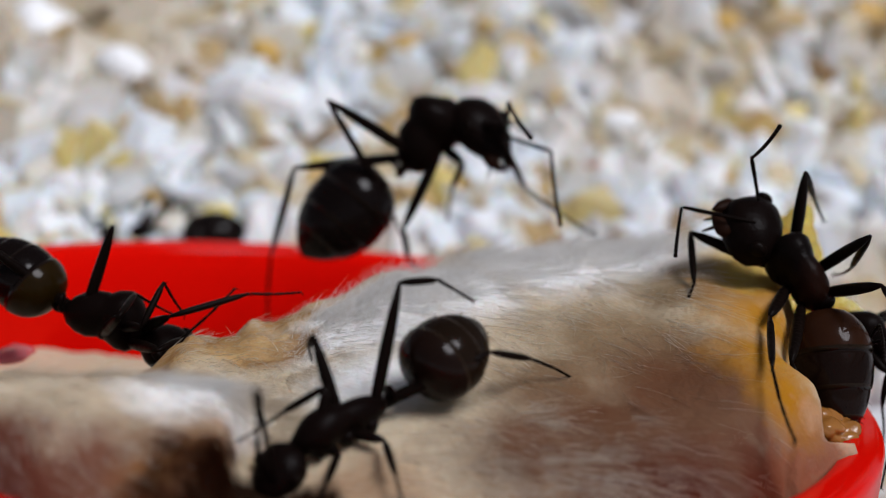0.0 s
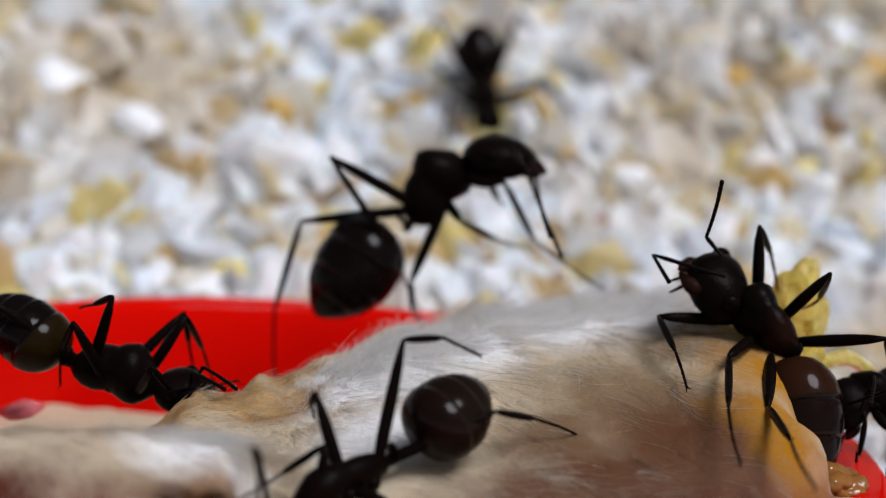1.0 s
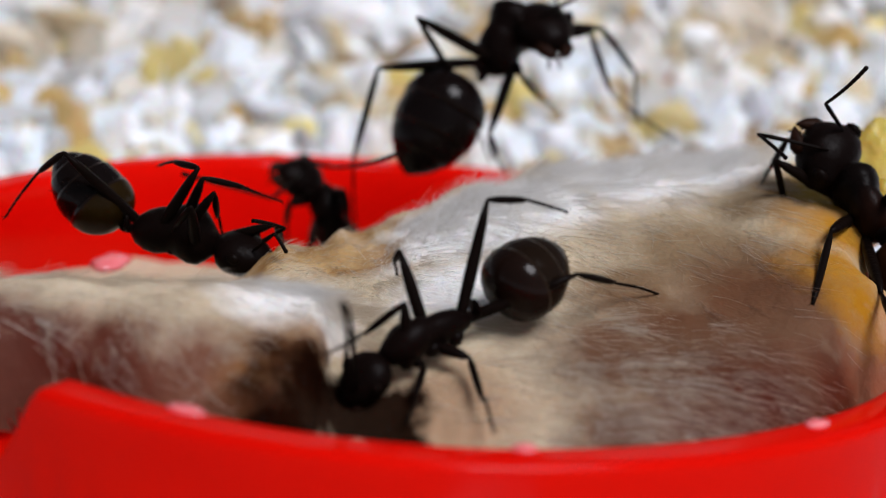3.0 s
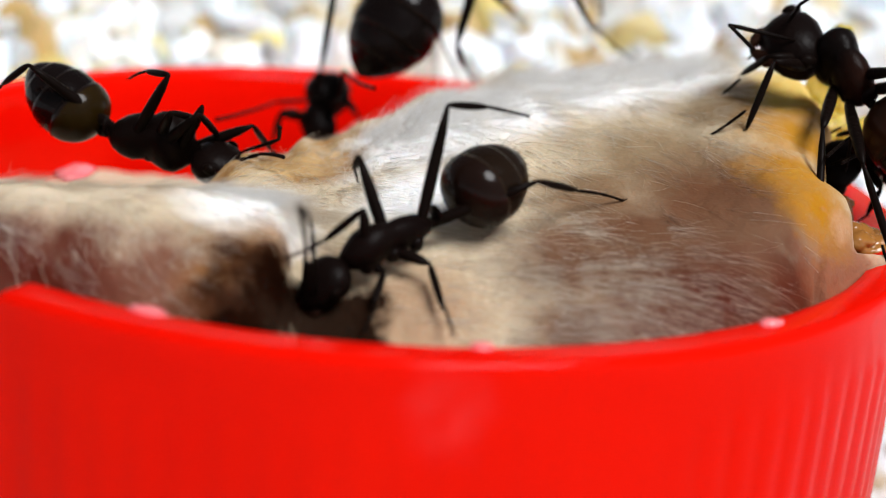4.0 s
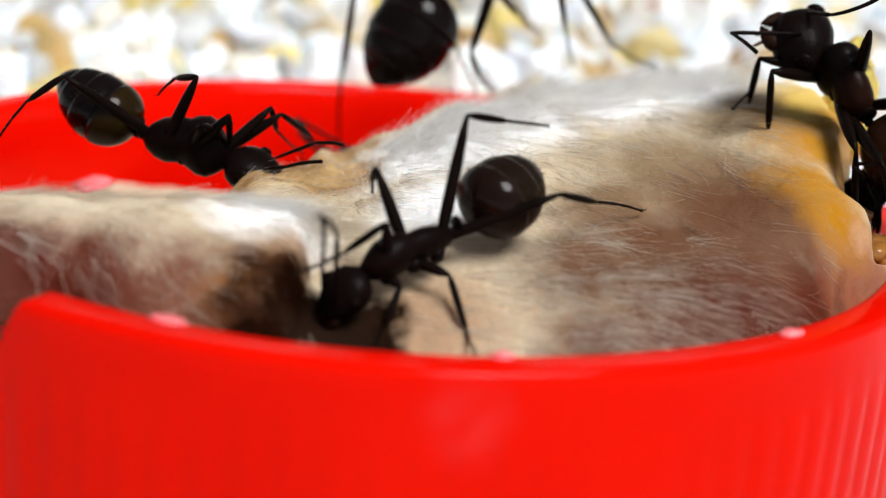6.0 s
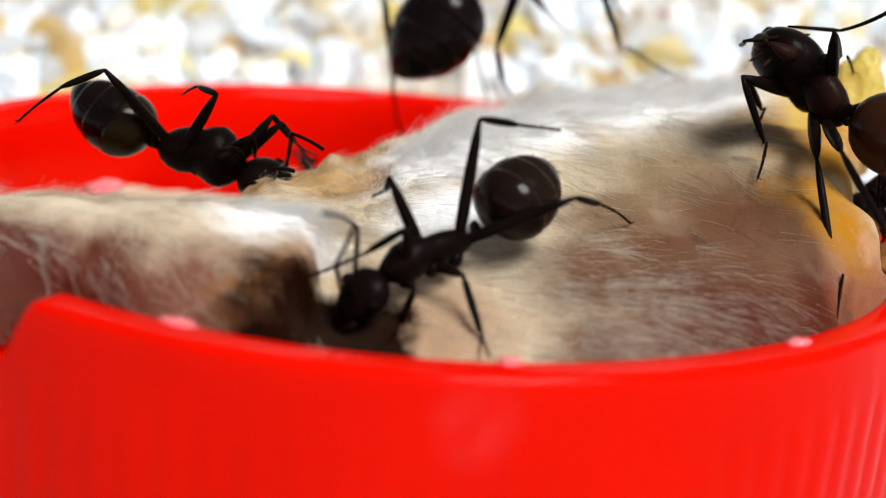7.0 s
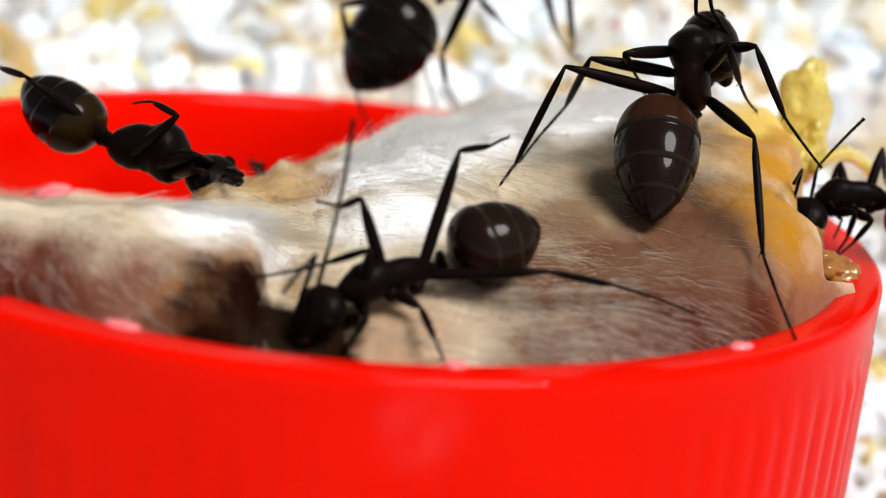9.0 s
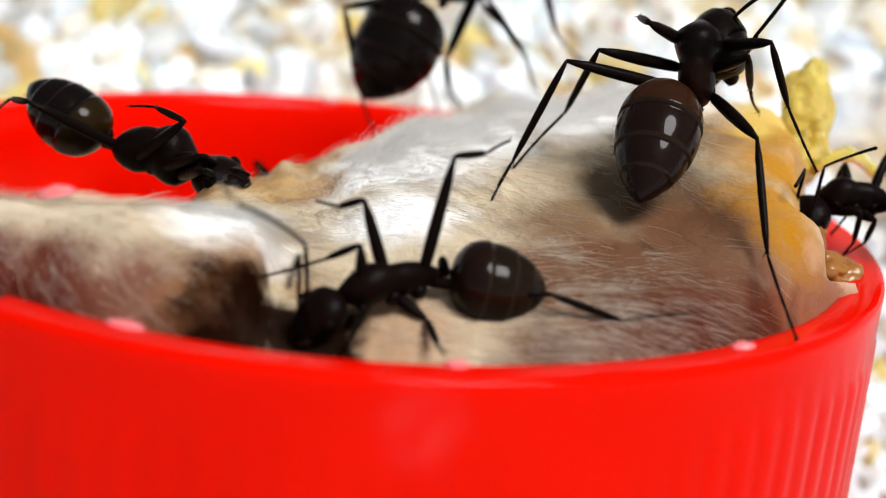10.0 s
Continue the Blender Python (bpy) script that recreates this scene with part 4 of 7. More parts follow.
walking_ant = Ant("black ant running down the sand bank into the cap", tl=2.5, hl=2.0, gl=3.1, gr=1.3, hw=1.6, s=1.05, up=(0.0, -0.7, 0.7),
    legs=((2.62, 1.46, 1.58), (2.35, 1.80, 0.99), (3.19, 2.03, 2.64), (3.19, 1.16, 1.62), (4.39, 1.44, 1.25), (4.39, 1.99, 1.31)), feelers=((2.31, 3.97), (2.31, 4.19)))
rim_ant = Ant("black ant walking on the sand behind the rim", tl=2.3, hl=1.8, gl=2.8, gr=1.2, hw=1.6, s=0.9, up=(0.0, -0.3, 1.0),
    legs=((2.56, 1.50, 1.11), (2.56, 1.06, 1.06), (1.44, 1.52, 1.35), (1.44, 1.52, 1.35), (1.98, 2.24, 1.80), (1.98, 2.24, 1.80)), feelers=((1.50, 0.94), (1.15, 1.23)))


# ---- how the ants move ----
def motions():
    # standing ant
    standing_ant.key(0.0, (1.74, 7.31, 4.39, 3.42, 7.59, 6.66, 4.91, 6.55, 5.07, 0.90, 7.33, 4.16, -1.31, 6.64, 1.20),
        (4.68, 5.60, 6.09, 5.21, 8.02, 6.09, 6.02, 9.45, 5.44, 4.60, 5.92, 5.81, 5.90, 7.75, 3.89, 8.26, 7.07, 2.45, 3.66, 7.01, 4.65, 3.48, 8.42, 3.67, 3.59, 10.67, 1.92, 1.88, 6.94, 2.31, 2.17, 7.58, 1.26, 2.70, 7.98, 0.54, -1.85, 7.27, 3.96, -2.42, 7.98, 0.88, -2.59, 8.25, -1.92, -0.91, 5.74, 6.40, 1.37, 6.43, 3.11, 2.16, 9.05, 0.98),
        (4.69, 4.89, 6.96, 4.98, 0.76, 6.28, 6.22, 5.08, 5.52, 6.41, 2.71, 3.55))
    standing_ant.key(0.3, (1.58, 6.89, 4.49, 3.29, 7.15, 6.74, 5.74, 6.63, 6.43, 0.74, 6.90, 4.25, -1.37, 6.25, 1.21),
        (4.45, 5.10, 5.75, 5.10, 7.43, 5.19, 5.52, 9.06, 4.64, 4.31, 5.37, 5.89, 5.68, 7.12, 3.94, 8.09, 6.41, 2.59, 3.51, 6.49, 4.87, 3.97, 7.82, 3.88, 5.70, 7.66, 1.62, 1.72, 6.50, 2.40, 1.93, 7.39, 1.53, 2.50, 7.59, 0.76, -1.97, 6.65, 4.07, -2.69, 7.37, 1.02, -2.76, 7.50, -1.79, -1.09, 5.33, 6.47, 1.19, 6.11, 3.20, 2.00, 8.80, 1.16),
        (3.96, 6.25, 8.85, 7.22, 3.75, 7.96, 5.83, 4.40, 6.32, 6.87, 1.56, 5.67))
    standing_ant.key(1.0, (1.69, 7.02, 4.47, 3.25, 7.28, 6.84, 5.62, 6.37, 6.77, 0.85, 7.03, 4.25, -1.13, 6.39, 1.08),
        (4.05, 5.04, 5.98, 4.48, 7.41, 5.39, 4.87, 9.05, 4.85, 4.51, 5.66, 6.09, 5.86, 7.36, 4.08, 8.14, 6.56, 2.57, 3.30, 6.64, 4.59, 4.64, 7.51, 3.96, 6.11, 9.83, 3.22, 1.85, 6.64, 2.43, 2.02, 7.28, 1.36, 2.66, 7.37, 0.62, -1.90, 6.78, 4.11, -2.57, 7.43, 1.04, -2.61, 7.73, -1.77, -1.08, 5.58, 6.40, 1.37, 6.14, 3.21, 2.18, 8.61, 0.92),
        (5.44, 4.98, 6.46, 5.55, 1.03, 5.04, 4.97, 4.08, 6.68, 6.16, 2.53, 4.28))
    standing_ant.key(1.5, (1.69, 6.88, 4.54, 3.26, 7.11, 6.90, 5.38, 6.05, 6.14, 0.85, 6.90, 4.32, -1.03, 6.26, 1.06),
        (4.25, 4.97, 5.86, 5.21, 7.25, 5.71, 6.29, 8.61, 6.06, 4.51, 5.49, 5.83, 5.87, 7.32, 3.95, 8.27, 7.47, 2.42, 3.37, 6.52, 4.66, 3.73, 7.95, 3.77, 4.19, 10.60, 2.82, 1.83, 6.49, 2.50, 1.99, 7.13, 1.43, 2.45, 7.44, 0.62, -1.89, 6.70, 4.13, -2.54, 7.48, 1.08, -2.64, 7.75, -1.72, -0.99, 5.21, 6.46, 1.35, 6.10, 3.26, 2.15, 8.66, 1.05),
        (4.99, 4.35, 6.79, 5.37, 0.17, 6.78, 4.52, 3.77, 7.41, 6.58, 2.46, 5.51))
    standing_ant.key(2.1, (1.60, 6.67, 4.29, 3.16, 6.94, 6.65, 5.68, 6.52, 6.87, 0.76, 6.68, 4.07, -1.16, 5.99, 0.80),
        (2.54, 4.88, 4.47, 3.04, 6.94, 3.19, 3.56, 8.11, 1.97, 4.29, 5.24, 6.03, 5.63, 7.00, 4.07, 7.87, 6.90, 2.32, 3.13, 6.05, 4.74, 4.63, 6.25, 3.91, 6.10, 8.50, 2.97, 1.62, 6.30, 2.30, 1.88, 7.08, 1.34, 2.35, 7.38, 0.53, -2.00, 6.25, 4.27, -2.55, 6.93, 1.19, -2.70, 7.24, -1.61, -1.04, 5.31, 6.52, 1.14, 6.04, 3.17, 1.95, 8.64, 1.03),
        (3.61, 6.13, 9.05, 6.91, 3.54, 9.03, 5.75, 4.24, 6.88, 6.30, 1.32, 6.05))
    standing_ant.key(2.5, (1.64, 6.43, 4.83, 3.15, 6.83, 7.21, 5.65, 6.65, 7.85, 0.80, 6.43, 4.61, -1.19, 5.54, 1.20),
        (4.18, 4.69, 6.19, 4.67, 7.11, 6.38, 5.22, 8.79, 6.48, 4.38, 5.16, 6.38, 5.88, 6.59, 4.27, 8.17, 6.20, 2.61, 3.23, 6.89, 4.54, 3.41, 7.81, 3.10, 3.63, 9.95, 1.23, 1.97, 6.16, 2.74, 2.33, 7.00, 1.87, 2.80, 7.50, 1.17, -1.74, 5.27, 4.80, -2.30, 5.56, 1.65, -2.35, 5.73, -1.16, -0.84, 4.53, 6.83, 1.12, 6.50, 3.87, 2.34, 8.49, 1.30),
        (3.37, 5.40, 9.02, 7.16, 4.31, 7.60, 5.25, 4.08, 8.10, 5.23, 0.99, 8.11))
    standing_ant.key(3.1, (1.71, 6.55, 4.84, 3.02, 7.76, 6.73, 3.74, 5.06, 5.65, 0.87, 6.52, 4.62, -0.66, 5.32, 1.17),
        (5.50, 7.63, 6.37, 7.12, 8.63, 4.78, 7.36, 8.12, 3.10, 5.09, 7.39, 6.17, 6.18, 9.12, 4.03, 8.40, 8.44, 2.38, 2.88, 6.52, 4.76, 3.70, 7.82, 3.99, 4.90, 10.19, 2.96, 2.01, 6.00, 2.79, 2.32, 6.85, 1.90, 2.69, 7.45, 1.22, -1.81, 5.41, 4.67, -2.41, 6.19, 1.61, -2.42, 6.97, -1.09, -0.69, 4.52, 6.45, 1.20, 6.86, 3.72, 2.27, 8.85, 1.09),
        (3.42, 6.20, 8.78, 7.30, 4.85, 7.94, 4.88, 5.75, 7.79, 5.71, 2.80, 8.22))
    standing_ant.key(4.5, (1.56, 6.68, 4.87, 3.17, 7.31, 7.14, 5.68, 7.18, 7.79, 0.72, 6.66, 4.65, -1.27, 5.46, 1.46),
        (5.18, 6.06, 6.17, 6.64, 7.91, 5.38, 7.05, 9.08, 4.12, 5.03, 6.89, 5.72, 6.77, 6.94, 3.33, 8.53, 8.91, 2.25, 2.70, 6.36, 4.79, 3.52, 7.64, 3.98, 4.70, 9.98, 2.86, 2.17, 6.54, 2.65, 2.53, 7.41, 1.82, 2.91, 8.02, 1.15, -2.04, 6.29, 4.41, -2.28, 7.37, 1.40, -2.56, 8.37, -1.22, -1.41, 5.41, 6.34, 1.11, 6.85, 3.50, 2.37, 8.72, 0.86),
        (3.40, 5.89, 8.96, 7.26, 5.06, 7.54, 5.31, 4.60, 8.05, 5.34, 1.52, 8.06))
    standing_ant.key(5.5, (1.58, 6.68, 4.91, 3.18, 7.27, 7.18, 5.68, 7.14, 7.85, 0.74, 6.66, 4.69, -1.17, 5.49, 1.50),
        (3.81, 5.25, 5.10, 5.05, 6.72, 3.54, 6.22, 7.69, 2.63, 4.94, 6.41, 5.81, 6.67, 6.61, 3.41, 8.46, 8.52, 2.29, 2.72, 6.35, 4.83, 3.54, 7.62, 4.02, 4.74, 9.96, 2.91, 1.98, 6.54, 2.73, 2.39, 7.36, 1.86, 2.86, 7.88, 1.18, -1.99, 6.16, 4.48, -2.26, 7.25, 1.48, -2.46, 7.91, -1.26, -1.37, 5.37, 6.40, 1.16, 6.80, 3.57, 2.33, 8.64, 0.87),
        (3.40, 5.85, 9.00, 7.25, 4.92, 7.62, 5.32, 4.57, 8.11, 5.36, 1.48, 8.12))
    standing_ant.key(6.2, (1.58, 6.66, 5.01, 3.18, 7.27, 7.29, 5.69, 7.18, 7.95, 0.74, 6.62, 4.79, -1.23, 5.45, 1.63),
        (4.81, 5.71, 5.67, 5.28, 7.51, 4.02, 5.59, 8.30, 2.47, 4.96, 6.48, 5.88, 6.69, 6.70, 3.49, 8.49, 8.63, 2.41, 2.73, 6.34, 4.93, 3.54, 7.62, 4.12, 4.72, 9.96, 3.00, 2.02, 6.35, 2.86, 2.39, 7.18, 1.98, 2.90, 7.73, 1.35, -1.98, 6.12, 4.58, -2.22, 7.40, 1.64, -2.42, 7.97, -1.11, -1.37, 5.34, 6.49, 1.20, 6.73, 3.67, 2.38, 8.53, 0.95),
        (3.42, 5.86, 9.10, 7.26, 4.84, 7.72, 5.34, 4.59, 8.21, 5.40, 1.50, 8.22))
    standing_ant.key(7.4, (2.26, 6.63, 5.50, 3.85, 7.23, 7.79, 6.36, 7.11, 8.41, 1.42, 6.59, 5.27, -0.68, 5.40, 2.00),
        (5.56, 5.60, 6.76, 6.55, 7.43, 5.41, 7.22, 9.00, 4.93, 5.39, 5.99, 6.36, 6.59, 6.82, 3.78, 8.50, 8.39, 2.36, 3.42, 6.30, 5.43, 4.23, 7.59, 4.63, 5.41, 9.95, 3.54, 2.60, 6.56, 3.34, 2.94, 6.55, 2.13, 3.34, 7.02, 1.36, -1.19, 5.91, 4.80, -0.28, 6.60, 1.80, 0.13, 8.59, -0.16, -1.00, 6.31, 6.78, 1.61, 8.15, 4.27, 2.44, 8.57, 0.93),
        (4.11, 5.81, 9.60, 7.92, 4.80, 8.15, 6.00, 4.53, 8.67, 6.04, 1.44, 8.68))
    standing_ant.key(8.0, (2.12, 6.50, 5.31, 3.70, 7.08, 7.61, 6.21, 6.89, 8.21, 1.28, 6.49, 5.07, -0.82, 5.36, 1.89),
        (5.46, 5.59, 6.20, 5.39, 6.45, 3.87, 5.62, 7.85, 2.82, 5.22, 5.83, 6.14, 6.37, 7.89, 4.36, 8.21, 8.71, 2.34, 3.27, 6.17, 5.24, 4.10, 7.45, 4.45, 5.31, 9.79, 3.37, 2.37, 6.41, 3.18, 2.76, 6.73, 2.03, 3.21, 7.22, 1.31, -1.17, 5.38, 4.62, -0.29, 6.52, 1.76, 0.09, 8.58, -0.13, -0.98, 5.42, 6.61, 1.31, 7.61, 4.07, 2.36, 8.49, 0.88),
        (3.95, 5.64, 9.41, 7.71, 4.50, 7.93, 5.80, 4.33, 8.47, 5.76, 1.24, 8.48))
    standing_ant.key(9.0, (2.13, 6.38, 5.36, 3.71, 6.93, 7.67, 6.22, 6.73, 8.28, 1.29, 6.37, 5.12, -0.64, 5.26, 1.89),
        (6.14, 6.85, 6.38, 6.73, 6.99, 3.98, 6.82, 8.65, 3.37, 5.23, 5.68, 6.21, 6.18, 7.65, 4.22, 7.30, 9.99, 3.02, 3.28, 6.03, 5.30, 4.13, 7.31, 4.52, 5.37, 9.64, 3.46, 2.26, 6.29, 3.28, 2.57, 6.89, 2.21, 3.06, 7.20, 1.42, -1.15, 5.24, 4.67, -0.41, 6.26, 1.72, -0.03, 8.42, -0.05, -0.96, 5.26, 6.66, 1.32, 7.46, 4.12, 2.27, 8.41, 0.92),
        (3.95, 5.49, 9.48, 7.72, 4.39, 8.00, 5.80, 4.17, 8.54, 5.75, 1.08, 8.55))
    standing_ant.key(10.0, (2.15, 6.29, 5.28, 3.75, 6.84, 7.57, 6.25, 6.66, 8.24, 1.31, 6.28, 5.04, -0.33, 5.11, 1.66),
        (3.41, 4.66, 5.42, 4.90, 5.55, 3.64, 5.51, 6.43, 2.23, 5.11, 5.34, 6.26, 6.05, 7.33, 4.28, 7.15, 9.67, 3.09, 3.28, 5.94, 5.20, 4.14, 7.20, 4.41, 5.40, 9.51, 3.32, 2.33, 6.19, 3.17, 2.59, 6.76, 2.08, 3.11, 7.25, 1.41, -1.14, 5.16, 4.64, -0.35, 6.16, 1.69, -0.01, 8.37, -0.03, -0.95, 5.24, 6.61, 1.37, 7.31, 4.00, 2.24, 8.64, 0.91),
        (3.95, 5.40, 9.38, 7.78, 4.38, 8.00, 5.84, 4.10, 8.49, 5.81, 1.01, 8.50))

    # feeding ant
    feeding_ant.key(0.0, (1.15, -8.46, 1.05, -0.67, -9.66, 0.32, -1.37, -10.26, -0.87, 1.78, -8.40, 1.62, 3.40, -6.84, 2.66),
        (-0.15, -9.41, 1.58, -1.01, -9.13, 0.86, -1.84, -10.43, 0.47, 0.27, -9.36, 0.15, 0.08, -10.24, -0.18, -0.11, -10.79, -0.61, -0.50, -8.63, 2.47, -0.61, -8.04, 2.05, -0.47, -7.55, 1.66, 1.21, -9.40, 0.49, 1.44, -10.84, 0.27, 1.73, -11.50, -0.54, 1.27, -8.07, 3.69, 2.15, -7.46, 3.70, 2.98, -7.36, 3.29, 3.42, -8.30, 2.35, 4.53, -6.94, 1.91, 5.99, -5.76, 1.29),
        (-1.43, -10.48, 1.37, -1.42, -13.07, 2.51, -1.42, -11.00, 0.94, -1.49, -11.67, 1.97))
    feeding_ant.key(5.5, (1.12, -9.37, 1.06, -0.72, -10.59, 0.40, -1.63, -10.83, -0.77, 1.65, -9.26, 1.50, 3.14, -7.61, 2.29),
        (-0.33, -10.74, 1.59, -1.15, -10.56, 0.79, -1.91, -11.95, 0.69, 0.13, -10.39, 0.06, -0.11, -11.00, -0.64, -0.29, -11.55, -1.07, -0.60, -9.49, 2.47, -0.69, -8.92, 2.02, -0.55, -8.42, 1.64, 1.17, -10.29, 0.34, 1.58, -11.46, -0.45, 1.77, -12.51, -0.63, 1.31, -9.10, 3.72, 2.25, -8.61, 3.58, 3.16, -8.47, 3.52, 3.49, -9.43, 2.18, 4.59, -8.08, 1.71, 6.01, -6.72, 1.47),
        (-1.33, -11.62, 1.39, -1.56, -14.20, 2.54, -1.53, -11.84, 0.87, -1.65, -12.34, 1.99))
    feeding_ant.key(7.5, (1.42, -9.51, 1.16, -0.43, -10.71, 0.52, -1.35, -10.96, -0.63, 1.88, -9.40, 1.64, 3.33, -7.67, 2.74),
        (0.03, -10.99, 1.67, -0.83, -10.69, 0.95, -1.98, -10.06, 0.05, 0.28, -10.72, 0.25, 0.05, -10.58, -0.68, 0.00, -11.29, -0.55, -0.49, -10.27, 2.54, -0.53, -9.71, 2.08, -0.84, -9.22, 1.80, 1.29, -10.68, 0.66, 1.81, -11.51, -0.44, 1.96, -12.59, -0.52, 1.36, -9.33, 3.86, 2.30, -8.84, 3.71, 3.14, -8.47, 3.55, 3.60, -10.14, 2.47, 4.35, -8.56, 1.99, 5.30, -7.01, 1.21),
        (-1.03, -10.94, 1.57, -1.70, -13.52, 2.52, -1.43, -11.91, 1.03, -1.01, -12.50, 2.02))
    feeding_ant.key(8.0, (1.22, -9.61, 1.16, -0.60, -10.85, 0.50, -1.51, -11.03, -0.69, 1.70, -9.48, 1.71, 3.25, -7.73, 2.81),
        (-0.01, -11.00, 1.69, -0.92, -10.90, 0.97, -2.02, -10.16, 0.09, 0.19, -10.69, 0.11, -0.04, -11.26, -0.63, -0.21, -11.93, -0.85, -0.60, -10.08, 2.57, -0.55, -9.56, 2.06, -0.81, -9.13, 1.66, 1.20, -10.68, 0.59, 1.76, -11.70, -0.31, 1.98, -12.76, -0.41, 1.35, -9.30, 3.82, 2.20, -8.65, 3.76, 2.87, -8.22, 3.28, 3.77, -9.67, 1.82, 5.14, -8.62, 1.28, 7.04, -8.64, 0.72),
        (-1.22, -11.07, 1.52, -1.82, -13.67, 2.45, -1.44, -12.08, 0.92, -1.16, -12.59, 2.00))
    feeding_ant.key(8.5, (1.53, -9.76, 0.93, -0.41, -10.87, 0.39, -1.43, -11.08, -0.68, 2.07, -9.69, 1.32, 4.05, -8.52, 1.85),
        (0.16, -11.05, 1.56, -0.65, -10.62, 0.84, -1.92, -10.11, 0.04, 0.30, -10.84, -0.03, 0.13, -11.63, -0.55, -0.02, -12.33, -0.65, -0.18, -10.39, 2.49, -0.40, -9.92, 1.97, -0.90, -9.56, 1.80, 1.45, -10.76, 0.32, 1.90, -12.05, -0.22, 2.05, -13.13, -0.28, 1.76, -9.58, 3.61, 2.61, -8.93, 3.59, 3.21, -8.25, 3.38, 4.12, -10.02, 1.38, 5.66, -9.29, 0.78, 7.58, -9.32, 0.30),
        (-1.02, -11.05, 1.49, -1.78, -13.36, 2.94, -0.79, -10.84, 1.28, -1.81, -10.96, 1.97))
    feeding_ant.key(9.0, (1.79, -9.91, 0.74, -0.19, -11.00, 0.32, -1.21, -11.18, -0.76, 2.18, -9.82, 1.12, 4.23, -8.90, 1.66),
        (0.35, -11.29, 1.42, -0.53, -10.78, 0.87, -1.98, -10.57, 0.25, 0.43, -11.00, -0.19, 0.17, -11.90, -0.42, -0.04, -11.48, -0.98, 0.06, -10.62, 2.35, -0.35, -10.14, 1.98, -0.86, -9.75, 1.97, 1.57, -11.02, 0.12, 1.86, -12.45, -0.06, 2.12, -11.66, -0.77, 2.14, -9.43, 3.35, 2.90, -8.68, 3.38, 3.28, -7.83, 3.49, 4.31, -10.64, 1.10, 5.91, -9.89, 0.70, 7.86, -9.84, 0.39),
        (-0.52, -11.21, 1.39, -0.26, -11.42, 4.20, -0.77, -11.45, 1.24, -1.37, -12.29, 0.57))
    feeding_ant.key(9.5, (1.80, -9.93, 0.66, -0.21, -10.97, 0.26, -1.29, -11.16, -0.76, 2.24, -9.93, 0.79, 4.49, -9.56, 0.62),
        (0.36, -11.07, 1.41, -0.53, -10.61, 0.83, -1.95, -10.31, 0.18, 0.38, -11.07, -0.13, 0.12, -11.97, -0.35, -0.03, -11.54, -0.91, 0.08, -10.47, 2.30, -0.34, -9.99, 1.95, -0.82, -9.57, 1.96, 1.67, -10.84, -0.08, 1.95, -12.28, -0.19, 2.03, -13.37, -0.12, 1.93, -10.46, 3.39, 2.77, -9.80, 3.43, 3.17, -9.00, 3.69, 4.24, -11.02, 0.74, 6.00, -11.02, 0.31, 7.74, -10.10, 0.45),
        (-0.87, -11.14, 1.40, -1.02, -12.00, 4.09, -1.03, -11.66, 1.19, -1.21, -12.81, 0.79))
    feeding_ant.key(10.0, (1.81, -9.98, 0.64, -0.21, -11.02, 0.27, -1.24, -11.24, -0.80, 2.15, -9.99, 0.67, 4.41, -9.76, 0.32),
        (0.09, -11.04, 1.42, -0.64, -10.36, 0.83, -2.06, -10.22, 0.12, 0.31, -11.19, -0.01, 0.06, -12.04, -0.38, -0.10, -11.59, -0.92, 0.08, -10.53, 2.29, -0.46, -10.14, 1.98, -0.92, -9.70, 1.95, 1.69, -10.78, -0.23, 1.90, -12.23, -0.26, 2.01, -13.31, -0.14, 1.94, -10.30, 3.39, 2.69, -9.54, 3.37, 3.17, -8.78, 3.60, 4.42, -10.52, 0.53, 6.12, -10.20, -0.03, 7.92, -9.43, 0.25),
        (-1.07, -11.25, 1.37, -2.35, -13.41, 2.68, -1.17, -11.59, 1.24, -1.29, -12.75, 0.84))

    # inner ant
    inner_ant.key(0.0, (-7.41, -0.37, 0.56, -5.16, -0.61, 0.13, -3.57, -1.18, -0.76, -7.72, -0.33, 0.62, -9.87, 0.44, 2.05),
        (-4.43, -2.00, 0.96, -2.46, -1.10, 1.55, -1.10, -0.67, 1.49, -4.57, -2.77, 0.23, -4.14, -1.61, 0.27, -2.80, -0.68, 1.42, -5.10, -2.34, 0.69, -4.68, -1.65, 1.79, -4.23, -1.18, 0.78, -5.62, -2.80, 1.06, -5.46, -1.23, 1.32, -4.57, -0.85, 0.67, -9.55, -1.16, 2.34, -10.24, -0.69, 1.41, -11.09, 0.23, 0.50, -6.25, -0.72, 3.02, -6.57, -0.69, 1.89, -6.93, -0.55, 1.04),
        (-3.64, -2.08, 0.43, -2.54, -2.43, 0.00, -3.75, -2.25, 0.16, -2.78, -2.87, -0.05))
